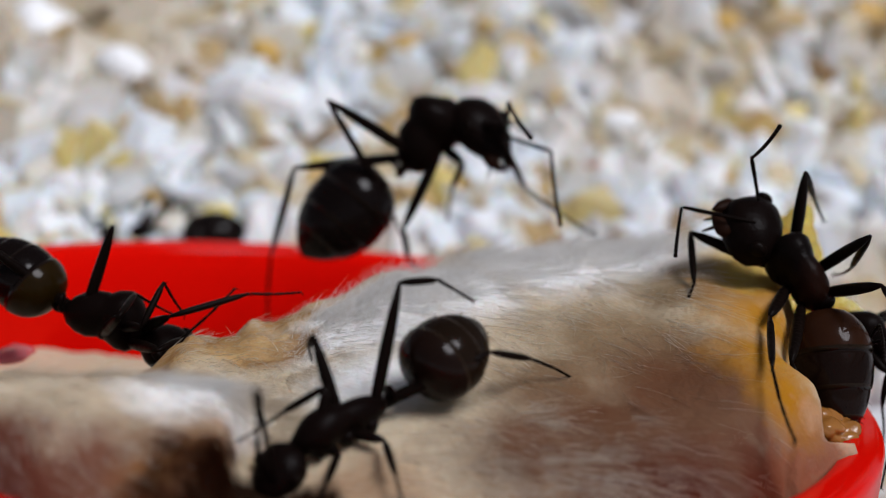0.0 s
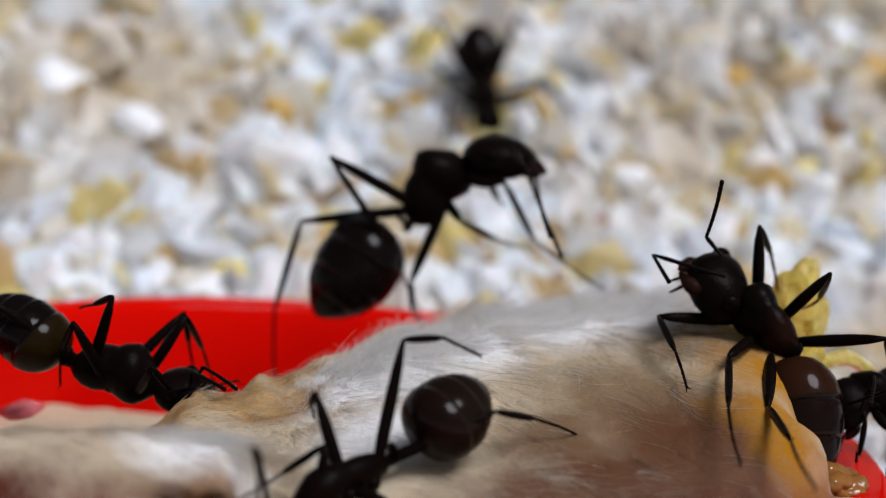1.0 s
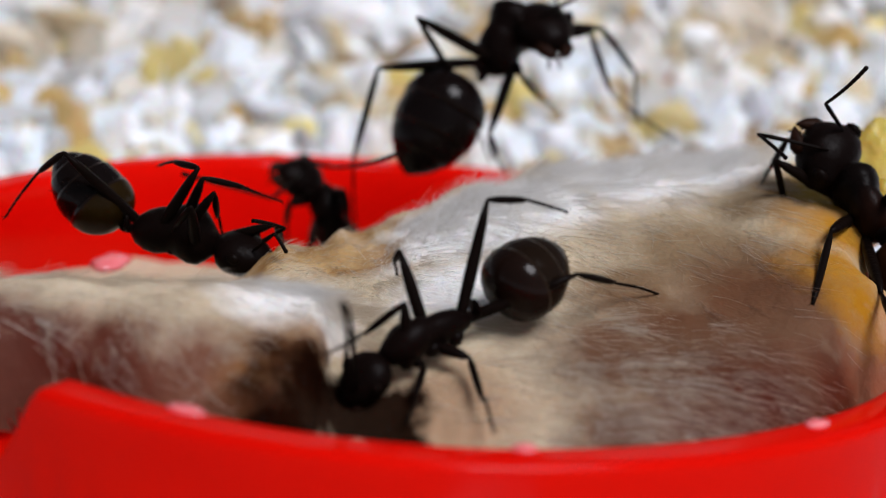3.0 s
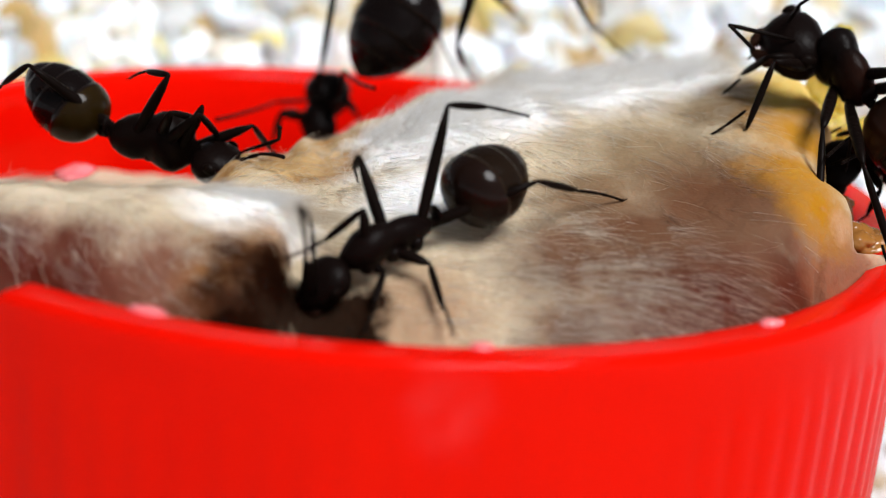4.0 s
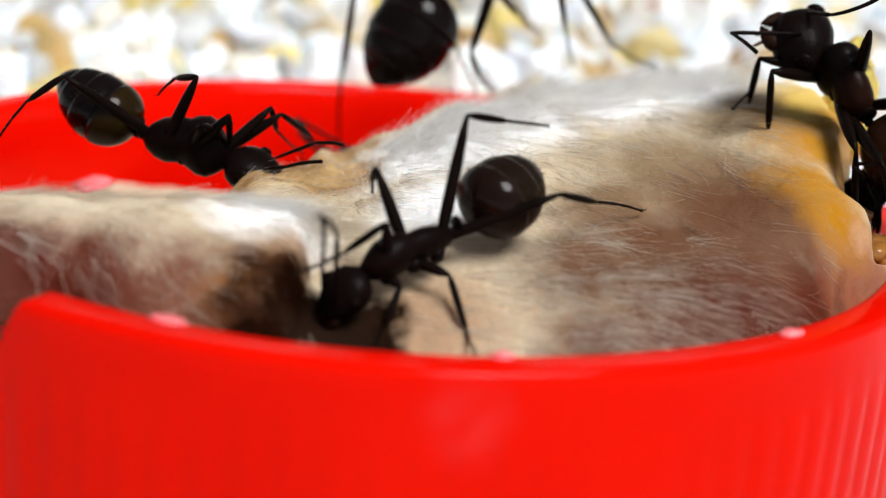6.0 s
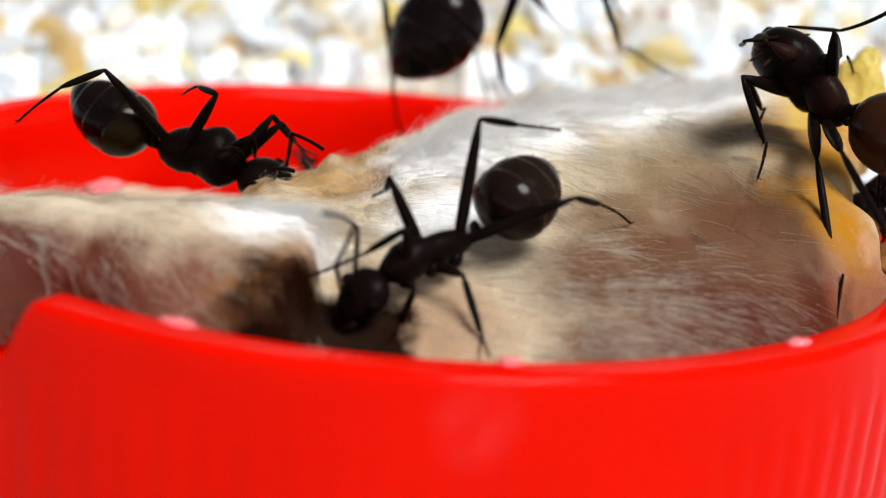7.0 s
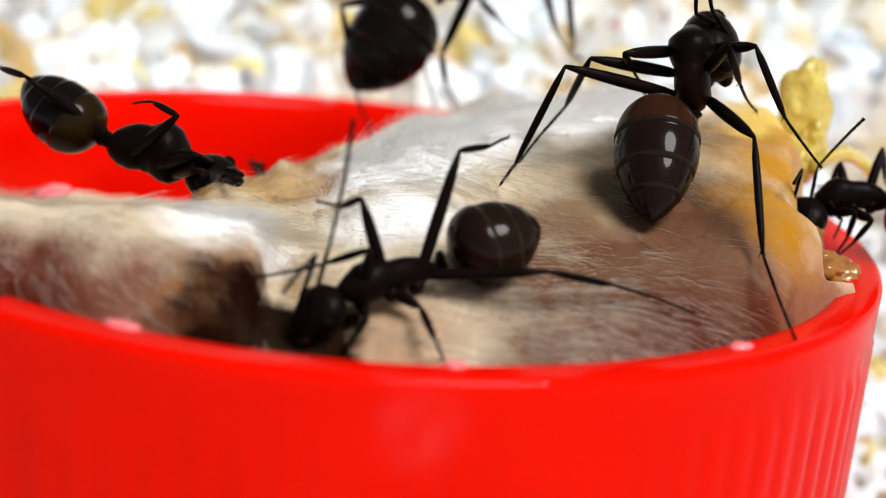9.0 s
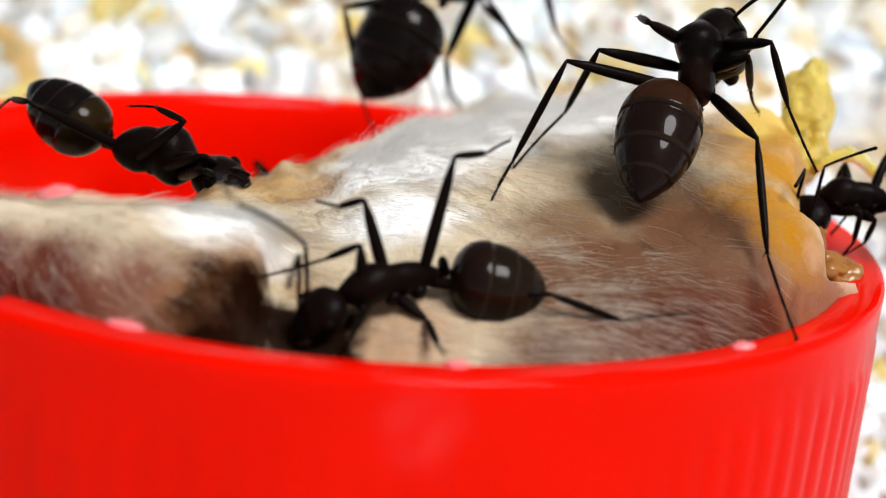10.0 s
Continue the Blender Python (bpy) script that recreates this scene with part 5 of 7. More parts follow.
    inner_ant.key(1.0, (-7.40, -0.60, 0.67, -5.14, -0.79, 0.27, -3.31, -1.28, 0.22, -7.72, -0.58, 0.72, -9.93, 0.09, 2.11),
        (-4.46, -0.55, 2.18, -4.14, 1.23, 0.85, -3.89, 1.89, -0.39, -4.96, -2.78, 1.23, -4.60, -1.91, 0.43, -2.91, -0.85, 0.38, -4.63, 0.27, 2.11, -4.54, 1.08, 1.02, -4.30, 1.15, -0.15, -7.18, -2.14, 2.11, -7.67, -1.03, 1.06, -7.87, -0.62, -0.01, -9.59, -1.41, 2.38, -10.29, -0.94, 1.45, -11.14, -0.03, 0.55, -6.22, -2.02, 2.86, -6.89, -1.17, 2.41, -7.42, -0.42, 2.22),
        (-3.72, -2.12, 1.18, -2.73, -2.77, 0.81, -3.98, -2.35, 1.06, -3.01, -2.96, 0.83))
    inner_ant.key(2.1, (-7.51, -0.96, 0.54, -5.22, -1.12, 0.48, -3.87, -1.92, -0.60, -7.83, -0.94, 0.54, -9.80, -0.22, 2.24),
        (-4.17, -2.44, 0.93, -3.02, -0.52, 1.04, -2.40, 0.38, 0.13, -5.50, -2.79, 1.89, -5.30, -2.72, 0.68, -5.46, -0.97, -0.26, -4.74, -0.10, 2.19, -3.96, 0.57, 1.29, -3.80, 1.61, 0.74, -6.97, -1.48, 2.58, -7.65, -1.52, 1.13, -7.96, -1.55, 0.01, -9.83, -0.98, 2.37, -10.52, -0.46, 1.46, -11.38, 0.44, 0.55, -6.58, -2.39, 2.86, -7.10, -1.52, 2.27, -7.40, -0.71, 1.92),
        (-4.18, -2.47, 1.16, -3.07, -2.80, 0.72, -4.33, -2.40, 0.98, -3.23, -2.67, 0.67))
    inner_ant.key(3.1, (-7.90, -2.07, 0.67, -5.61, -2.20, 0.45, -3.81, -2.63, 0.04, -8.22, -2.06, 0.71, -10.24, -1.25, 2.31),
        (-3.99, -2.46, 1.18, -4.01, -0.45, 0.20, -3.95, 0.82, -0.45, -6.05, -3.98, 1.81, -6.63, -3.14, 1.11, -7.20, -1.55, 0.04, -5.99, -3.18, 2.33, -4.97, -2.32, 2.01, -4.10, -1.71, 1.48, -5.49, -3.41, 2.04, -5.43, -2.10, 1.13, -5.33, -1.45, 0.17, -9.56, -3.20, 2.79, -10.39, -2.60, 2.07, -11.33, -2.74, 0.85, -5.99, -3.26, 2.70, -6.81, -2.43, 2.65, -7.38, -1.71, 2.44),
        (-3.60, -3.22, 1.24, -4.42, -4.04, 1.67, -3.88, -3.34, 1.09, -3.46, -4.42, 0.93))
    inner_ant.key(5.0, (-7.01, -1.92, 0.98, -4.75, -2.14, 0.63, -3.07, -2.72, -0.05, -7.32, -1.89, 1.03, -9.60, -1.06, 2.23),
        (-3.28, -2.34, 1.71, -2.44, -0.51, 0.73, -1.86, 0.71, 0.25, -3.63, -2.65, 2.01, -3.62, -1.98, 0.97, -3.65, -0.20, 0.05, -5.06, -3.79, 1.78, -4.77, -2.54, 1.31, -4.51, -1.84, 0.37, -4.52, -3.66, 1.91, -4.01, -2.42, 1.03, -3.67, -1.65, 0.24, -9.42, -2.46, 2.52, -10.25, -1.87, 1.80, -11.11, -1.02, 0.84, -5.67, -3.67, 2.95, -6.30, -2.72, 2.68, -6.88, -2.12, 2.26),
        (-2.32, -2.52, 1.20, -1.38, -3.23, 1.60, -2.85, -3.16, 0.83, -1.92, -3.77, 1.21))
    inner_ant.key(5.5, (-7.11, -1.88, 1.09, -4.86, -2.10, 0.70, -3.14, -2.64, 0.09, -7.43, -1.85, 1.14, -9.71, -1.04, 2.34),
        (-3.39, -2.28, 1.78, -2.55, -0.44, 0.81, -1.97, 0.77, 0.33, -3.74, -2.59, 2.08, -3.72, -1.92, 1.04, -3.76, -0.14, 0.13, -5.16, -3.75, 1.86, -4.87, -2.50, 1.38, -4.62, -1.80, 0.45, -4.62, -3.62, 1.98, -4.11, -2.38, 1.11, -3.77, -1.60, 0.32, -9.50, -2.53, 2.61, -10.33, -1.94, 1.89, -11.19, -1.09, 0.94, -5.77, -3.66, 3.02, -6.40, -2.70, 2.76, -6.98, -2.10, 2.34),
        (-2.42, -2.51, 1.28, -1.48, -3.22, 1.68, -2.95, -3.18, 0.92, -2.02, -3.78, 1.30))
    inner_ant.key(6.2, (-7.03, -2.01, 1.07, -4.77, -2.23, 0.65, -3.03, -2.72, 0.08, -7.34, -1.98, 1.13, -9.63, -1.19, 2.33),
        (-3.43, -2.02, 2.02, -2.74, -0.12, 1.04, -2.26, 0.84, 0.10, -3.72, -1.80, 2.08, -3.58, -0.86, 1.28, -2.92, 0.66, 0.17, -5.29, -3.93, 1.86, -5.01, -2.68, 1.39, -4.59, -2.02, 0.48, -4.61, -3.60, 2.15, -4.89, -2.36, 1.17, -5.04, -1.57, 0.34, -8.76, -3.52, 2.82, -9.76, -3.59, 2.07, -10.79, -3.59, 0.93, -5.40, -3.51, 3.04, -6.13, -2.62, 2.82, -6.73, -2.13, 2.30),
        (-2.42, -2.60, 1.44, -1.75, -3.63, 1.57, -3.19, -3.76, 0.86, -2.27, -4.38, 1.24))
    inner_ant.key(7.4, (-6.91, -2.18, 0.88, -4.66, -2.39, 0.46, -2.92, -3.01, -0.01, -7.23, -2.15, 0.94, -9.57, -1.38, 2.03),
        (-3.83, -3.18, 1.89, -3.53, -1.14, 1.02, -3.18, 0.04, 0.28, -3.98, -3.29, 2.05, -3.41, -2.47, 1.32, -2.96, -0.75, 0.40, -4.44, -3.97, 1.24, -4.42, -2.73, 0.64, -4.36, -1.68, 0.07, -4.10, -3.83, 1.47, -4.08, -2.40, 0.76, -3.99, -1.47, 0.06, -8.12, -3.60, 3.13, -9.28, -3.62, 2.65, -10.54, -3.25, 1.86, -5.17, -3.98, 2.60, -5.78, -2.98, 2.66, -6.28, -2.21, 2.47),
        (-3.64, -3.43, 1.65, -2.65, -4.08, 1.28, -3.68, -4.03, 1.02, -3.14, -5.05, 1.16))
    inner_ant.key(8.0, (-6.90, -2.09, 0.83, -4.62, -2.31, 0.58, -2.79, -2.80, 0.44, -7.22, -2.06, 0.87, -9.56, -1.27, 1.95),
        (-4.25, -3.36, 2.06, -3.53, -1.32, 1.49, -2.72, -0.71, 0.48, -3.96, -3.35, 2.09, -3.27, -2.46, 1.59, -2.71, -0.86, 0.52, -4.57, -3.97, 1.32, -4.27, -2.70, 0.91, -3.71, -1.85, 0.29, -4.08, -3.85, 1.42, -3.99, -2.38, 0.79, -3.59, -1.46, 0.21, -9.07, -3.58, 2.00, -9.90, -2.66, 1.82, -10.83, -1.50, 1.44, -5.09, -4.03, 2.46, -5.67, -3.01, 2.54, -6.21, -2.26, 2.43),
        (-3.31, -3.55, 1.66, -2.48, -4.45, 1.49, -3.38, -3.95, 1.13, -2.98, -5.05, 1.13))
    inner_ant.key(9.0, (-6.95, -2.04, 1.12, -4.69, -2.29, 0.77, -3.02, -2.97, 0.17, -7.27, -2.01, 1.17, -9.54, -1.18, 2.38),
        (-4.44, -4.02, 1.33, -4.22, -1.93, 0.57, -3.95, -0.66, -0.03, -4.23, -4.44, 1.14, -4.06, -3.28, 0.74, -4.11, -1.38, 0.13, -4.47, -3.87, 1.45, -4.15, -2.66, 0.90, -3.66, -1.83, 0.20, -4.29, -4.09, 1.43, -4.00, -2.60, 0.90, -3.67, -1.76, 0.18, -9.05, -3.01, 2.86, -9.95, -2.14, 2.86, -10.89, -0.94, 2.66, -4.86, -4.06, 2.42, -5.67, -3.21, 2.56, -6.30, -2.54, 2.41),
        (-3.56, -3.87, 1.08, -3.01, -4.97, 1.23, -3.53, -4.07, 0.97, -3.12, -5.16, 1.12))
    inner_ant.key(9.5, (-7.39, -2.04, 0.94, -5.14, -2.30, 0.58, -3.45, -2.98, 0.03, -7.71, -2.00, 0.99, -9.97, -1.17, 2.20),
        (-4.14, -3.53, 1.30, -3.90, -1.44, 0.55, -3.69, -0.17, -0.06, -3.94, -3.83, 1.08, -3.76, -2.67, 0.68, -3.79, -0.77, 0.07, -4.19, -3.14, 1.29, -4.02, -1.87, 0.79, -3.61, -0.96, 0.14, -4.05, -3.03, 1.28, -3.82, -1.53, 0.74, -3.55, -0.68, -0.01, -8.41, -4.32, 2.52, -9.11, -3.29, 2.35, -9.87, -2.06, 1.82, -4.58, -3.06, 2.16, -5.50, -2.35, 2.32, -6.28, -1.83, 2.26),
        (-3.22, -3.63, 1.11, -2.67, -4.73, 1.26, -3.25, -3.23, 0.86, -2.84, -4.32, 1.00))
    inner_ant.key(10.0, (-6.86, -2.13, 1.09, -4.60, -2.37, 0.76, -2.90, -3.03, 0.24, -7.18, -2.10, 1.14, -9.45, -1.28, 2.35),
        (-4.36, -4.09, 1.37, -4.14, -1.99, 0.61, -3.95, -0.71, 0.01, -4.15, -4.51, 1.18, -3.98, -3.35, 0.78, -4.03, -1.45, 0.17, -4.38, -3.96, 1.42, -4.22, -2.70, 0.92, -3.83, -1.78, 0.27, -4.21, -4.15, 1.47, -4.00, -2.66, 0.94, -3.75, -1.79, 0.20, -8.84, -3.80, 2.36, -9.55, -2.78, 2.19, -10.33, -1.57, 1.67, -4.73, -4.17, 2.33, -5.63, -3.43, 2.48, -6.39, -2.90, 2.41),
        (-3.48, -3.93, 1.12, -2.93, -5.03, 1.27, -3.45, -4.14, 1.01, -3.04, -5.23, 1.16))

    # climbing ant
    climbing_ant.key(0.0, (12.85, -2.46, 2.93, 11.86, -0.90, 4.13, 9.91, -1.23, 5.23, 12.93, -2.49, 2.82, 13.27, -3.76, 0.02),
        (9.58, -0.32, 4.18, 9.46, -1.90, 3.07, 9.05, -2.48, 1.84, 12.24, -1.36, 6.26, 13.12, 0.22, 5.40, 14.05, 1.55, 4.44, 11.00, -3.90, 2.75, 10.33, -6.66, 2.12, 10.13, -8.91, 0.90, 13.47, -3.45, 4.98, 13.81, -1.58, 3.78, 14.36, 0.77, 2.92, 11.30, -5.16, 1.91, 12.55, -2.97, 0.15, 11.97, -5.81, -0.17, 13.56, -4.46, 3.90, 15.22, -2.27, 2.71, 16.52, -0.53, 1.07),
        (9.03, -1.20, 4.99, 8.81, -2.08, 3.75, 10.63, -1.63, 6.53, 10.70, -3.45, 7.59))
    climbing_ant.key(1.0, (11.85, -2.36, 2.99, 10.75, -0.77, 4.04, 8.82, -1.47, 5.04, 11.93, -2.38, 2.88, 12.40, -3.60, -0.02),
        (8.37, -1.45, 3.45, 8.50, -3.32, 2.93, 8.72, -4.50, 2.20, 10.87, -1.35, 6.14, 11.75, 0.20, 5.21, 12.50, 1.36, 3.92, 9.80, -3.77, 2.99, 9.17, -6.53, 2.35, 8.73, -8.92, 1.53, 12.38, -3.09, 5.25, 12.84, -1.13, 4.24, 13.22, 1.23, 3.33, 10.54, -5.21, 2.10, 10.19, -8.27, 2.10, 9.59, -11.12, 1.94, 13.85, -3.68, 3.77, 15.12, -1.25, 2.54, 16.38, 0.61, 1.01),
        (8.07, -1.27, 5.10, 8.28, -2.71, 4.60, 9.25, -2.14, 5.81, 9.15, -3.46, 7.43))
    climbing_ant.key(1.5, (12.54, -2.73, 2.72, 11.88, -1.17, 4.12, 10.39, -1.69, 5.75, 12.62, -2.75, 2.61, 12.97, -3.95, -0.39),
        (9.42, -0.59, 3.76, 9.25, -2.41, 3.10, 9.08, -3.36, 2.07, 12.43, -2.75, 5.72, 12.79, -1.15, 4.56, 13.08, 0.26, 3.33, 10.43, -3.89, 2.77, 9.64, -6.61, 2.09, 9.09, -8.91, 1.12, 13.83, -3.86, 4.30, 14.09, -1.77, 3.51, 14.05, 0.65, 2.66, 11.10, -5.27, 1.40, 12.58, -3.10, -0.21, 11.99, -5.96, -0.36, 14.11, -4.43, 3.77, 15.66, -2.22, 2.47, 16.93, -0.48, 0.81),
        (9.38, -2.82, 5.10, 8.35, -3.97, 5.19, 11.09, -2.78, 6.06, 11.77, -4.38, 7.23))
    climbing_ant.key(2.5, (11.76, -3.23, 2.53, 10.81, -1.65, 3.74, 9.14, -2.07, 5.20, 11.84, -3.26, 2.42, 12.44, -4.56, -0.49),
        (8.65, -2.50, 4.08, 9.41, -1.27, 2.78, 9.26, -2.55, 2.20, 11.16, -2.35, 5.82, 11.99, -0.89, 4.72, 12.56, 0.32, 3.38, 9.32, -4.29, 2.67, 8.93, -7.07, 1.90, 8.71, -9.06, 0.31, 12.65, -3.82, 4.89, 12.86, -1.92, 3.69, 13.10, 0.43, 2.72, 10.42, -5.97, 1.42, 10.09, -9.02, 1.23, 9.47, -11.87, 1.12, 12.84, -5.21, 3.19, 14.35, -2.99, 1.84, 15.60, -1.27, 0.14),
        (8.07, -2.32, 4.69, 8.57, -3.59, 3.97, 9.56, -2.81, 5.90, 9.59, -4.34, 7.34))
    climbing_ant.key(3.1, (12.29, -3.16, 2.51, 11.76, -1.33, 3.61, 10.34, -1.42, 5.00, 12.41, -3.37, 2.33, 14.56, -5.60, 0.20),
        (9.49, -2.10, 4.00, 10.22, -1.02, 2.56, 9.72, -2.30, 2.25, 9.97, -0.74, 4.16, 9.95, 0.87, 2.97, 8.94, -0.72, 2.88, 10.65, -4.50, 2.70, 9.76, -6.87, 1.26, 9.06, -7.51, -1.11, 12.26, -4.53, 3.96, 13.53, -3.29, 2.58, 14.73, -1.47, 1.25, 11.60, -6.03, 1.62, 11.32, -8.99, 0.83, 10.68, -11.82, 0.49, 12.86, -5.27, 3.29, 14.60, -3.19, 2.01, 15.88, -1.47, 0.34),
        (8.92, -2.10, 4.73, 9.38, -3.53, 4.41, 10.51, -2.49, 5.70, 10.96, -4.21, 6.81))
    climbing_ant.key(4.5, (12.76, -2.97, 4.23, 11.63, -1.25, 5.00, 9.69, -1.91, 4.22, 13.00, -3.10, 4.10, 15.89, -4.73, 2.34),
        (10.26, -3.50, 4.48, 9.65, -4.43, 2.89, 8.80, -3.63, 2.10, 10.41, -3.14, 4.67, 9.90, -1.38, 3.85, 8.96, -0.07, 2.87, 11.49, -4.48, 3.21, 11.98, -5.40, 0.50, 11.39, -7.85, 0.01, 12.91, -4.42, 5.24, 14.28, -3.51, 3.70, 15.35, -2.06, 1.89, 12.28, -5.86, 2.86, 13.78, -4.54, 0.51, 15.07, -2.92, -1.54, 13.33, -5.02, 4.94, 15.21, -3.25, 3.41, 16.51, -1.73, 1.57),
        (8.75, -2.73, 5.20, 9.06, -4.20, 4.87, 10.46, -2.74, 5.96, 10.51, -4.35, 7.30))
    climbing_ant.key(5.0, (11.90, -2.93, 4.14, 10.58, -1.22, 4.57, 8.71, -2.15, 3.61, 12.18, -3.03, 4.06, 15.00, -4.73, 2.26),
        (8.95, -3.22, 3.94, 9.64, -2.25, 2.41, 8.82, -3.36, 2.11, 8.93, -2.49, 4.19, 8.65, -0.84, 3.07, 7.63, -2.18, 2.22, 11.09, -4.69, 3.37, 12.14, -2.31, 2.07, 13.17, -1.16, 0.03, 10.79, -4.14, 5.37, 11.01, -1.92, 5.67, 11.37, 0.61, 5.76, 12.16, -5.91, 2.96, 13.69, -4.48, 0.70, 14.94, -2.76, -1.30, 12.72, -4.81, 5.08, 14.44, -2.82, 3.66, 15.69, -1.19, 1.87),
        (8.81, -3.43, 5.68, 8.86, -4.59, 6.69, 9.43, -2.67, 5.63, 9.07, -4.45, 6.69))
    climbing_ant.key(5.5, (12.51, -3.00, 3.92, 11.41, -1.28, 4.73, 9.36, -1.62, 5.07, 12.75, -3.15, 3.79, 15.55, -4.73, 1.87),
        (9.55, -3.07, 4.06, 10.08, -2.17, 2.42, 8.92, -2.68, 1.80, 9.41, -1.17, 4.58, 9.07, -2.89, 3.60, 8.24, -4.59, 3.53, 12.06, -4.69, 3.39, 13.21, -2.34, 2.12, 14.18, -1.37, -0.04, 11.38, -3.77, 5.90, 11.68, -1.57, 6.24, 12.20, 0.91, 6.64, 12.10, -5.97, 2.88, 13.52, -4.27, 0.74, 12.97, -7.05, 0.04, 13.22, -4.93, 4.93, 15.10, -3.16, 3.41, 16.40, -1.64, 1.56),
        (8.98, -3.27, 5.92, 9.01, -4.33, 7.04, 10.15, -2.81, 5.96, 10.21, -4.43, 7.29))
    climbing_ant.key(6.1, (12.12, -3.09, 3.48, 11.44, -1.41, 4.72, 9.66, -1.51, 5.63, 12.28, -3.27, 3.29, 14.89, -5.17, 1.37),
        (9.51, -3.11, 4.47, 9.87, -2.45, 2.68, 8.86, -3.21, 2.06, 9.44, -2.06, 4.53, 9.76, -0.38, 3.47, 8.95, -2.08, 3.30, 11.53, -4.59, 2.76, 12.13, -3.90, 0.00, 11.37, -4.47, -2.38, 11.65, -3.97, 5.76, 12.28, -1.99, 4.91, 13.30, 0.11, 3.86, 11.85, -6.00, 2.67, 13.26, -4.29, 0.53, 12.73, -7.08, -0.16, 12.99, -5.13, 4.32, 14.87, -3.27, 2.90, 16.19, -1.51, 1.30),
        (8.45, -2.30, 5.22, 9.03, -3.63, 4.71, 11.04, -2.90, 6.00, 11.62, -4.83, 6.57))
    climbing_ant.key(7.3, (10.26, -4.48, 4.50, 9.58, -2.43, 4.92, 8.90, -3.58, 6.39, 10.36, -4.77, 4.45, 13.67, -6.13, 4.23),
        (7.69, -4.15, 5.22, 8.66, -3.85, 3.56, 8.61, -4.91, 2.63, 8.49, -4.50, 5.42, 9.11, -2.92, 4.35, 9.34, -1.46, 3.16, 9.09, -5.80, 3.19, 9.70, -7.57, 0.96, 9.54, -9.25, -0.97, 9.72, -5.23, 6.35, 10.61, -3.26, 5.74, 11.54, -0.98, 5.05, 8.80, -7.32, 4.11, 8.24, -10.32, 3.66, 7.71, -13.14, 3.12, 13.33, -3.56, 4.41, 14.72, -1.40, 2.87, 15.45, 0.55, 1.12),
        (8.29, -4.55, 6.12, 7.40, -3.34, 6.47, 10.46, -1.99, 5.94, 10.75, -3.85, 6.86))
    climbing_ant.key(7.5, (9.78, -4.40, 4.95, 10.03, -2.22, 5.18, 9.17, -2.38, 6.89, 9.71, -4.55, 5.14, 9.05, -8.05, 4.13),
        (8.16, -4.31, 5.51, 8.45, -2.39, 5.42, 9.20, -1.20, 5.33, 10.03, -4.94, 5.99, 10.75, -3.07, 6.18, 11.39, -1.30, 6.34, 8.66, -5.21, 3.06, 9.37, -7.01, 0.88, 9.54, -8.76, -0.98, 11.29, -5.67, 3.81, 10.95, -6.96, 2.00, 9.85, -8.31, 0.13, 6.54, -5.55, 4.68, 6.26, -7.38, 2.22, 5.04, -10.03, 2.15, 12.55, -3.21, 3.27, 13.80, -0.62, 2.43, 14.84, 1.71, 1.48),
        (8.41, -4.67, 6.15, 7.76, -3.35, 6.58, 10.85, -1.69, 6.10, 10.58, -3.62, 6.89))
    climbing_ant.key(8.0, (9.20, -3.72, 4.09, 9.77, -1.61, 4.32, 10.17, 0.24, 4.99, 8.82, -3.90, 4.08, 8.45, -7.29, 2.02),
        (7.63, -3.30, 4.91, 8.38, -1.60, 4.34, 9.03, -0.60, 3.59, 10.28, -4.20, 5.36, 11.14, -2.39, 5.13, 12.14, -0.83, 4.79, 6.66, -2.19, 3.16, 5.15, 0.24, 2.62, 3.72, 2.29, 2.09, 12.07, -4.17, 3.32, 13.07, -2.16, 3.23, 14.53, -0.06, 3.20, 6.23, -5.11, 4.40, 5.83, -2.46, 2.89, 3.73, -4.36, 2.18, 10.69, -5.94, 3.49, 10.49, -8.03, 1.35, 9.98, -10.51, 0.35),
        (8.66, -2.26, 5.63, 7.19, -2.40, 6.08, 10.86, -1.74, 6.20, 10.87, -2.59, 4.28))
    climbing_ant.key(8.5, (8.82, -4.16, 3.91, 8.59, -3.13, 5.84, 10.14, -2.42, 4.76, 8.02, -4.27, 4.05, 7.65, -7.04, 1.55),
        (6.64, -4.63, 4.88, 7.60, -3.01, 4.42, 8.16, -2.07, 3.53, 9.49, -5.55, 5.74, 10.64, -5.02, 4.18, 11.70, -4.30, 2.79, 5.85, -3.58, 4.34, 5.60, -1.14, 2.78, 4.24, -3.15, 1.99, 9.85, -5.84, 5.68, 10.80, -4.41, 4.23, 11.75, -2.22, 3.30, 5.10, -4.10, 3.89, 3.99, -6.64, 2.55, 2.74, -9.00, 1.37, 9.73, -6.37, 3.57, 9.81, -8.35, 1.32, 9.91, -10.76, 0.06),
        (7.96, -2.95, 6.11, 7.31, -4.18, 6.76, 9.24, -3.73, 6.48, 8.79, -5.65, 7.20))
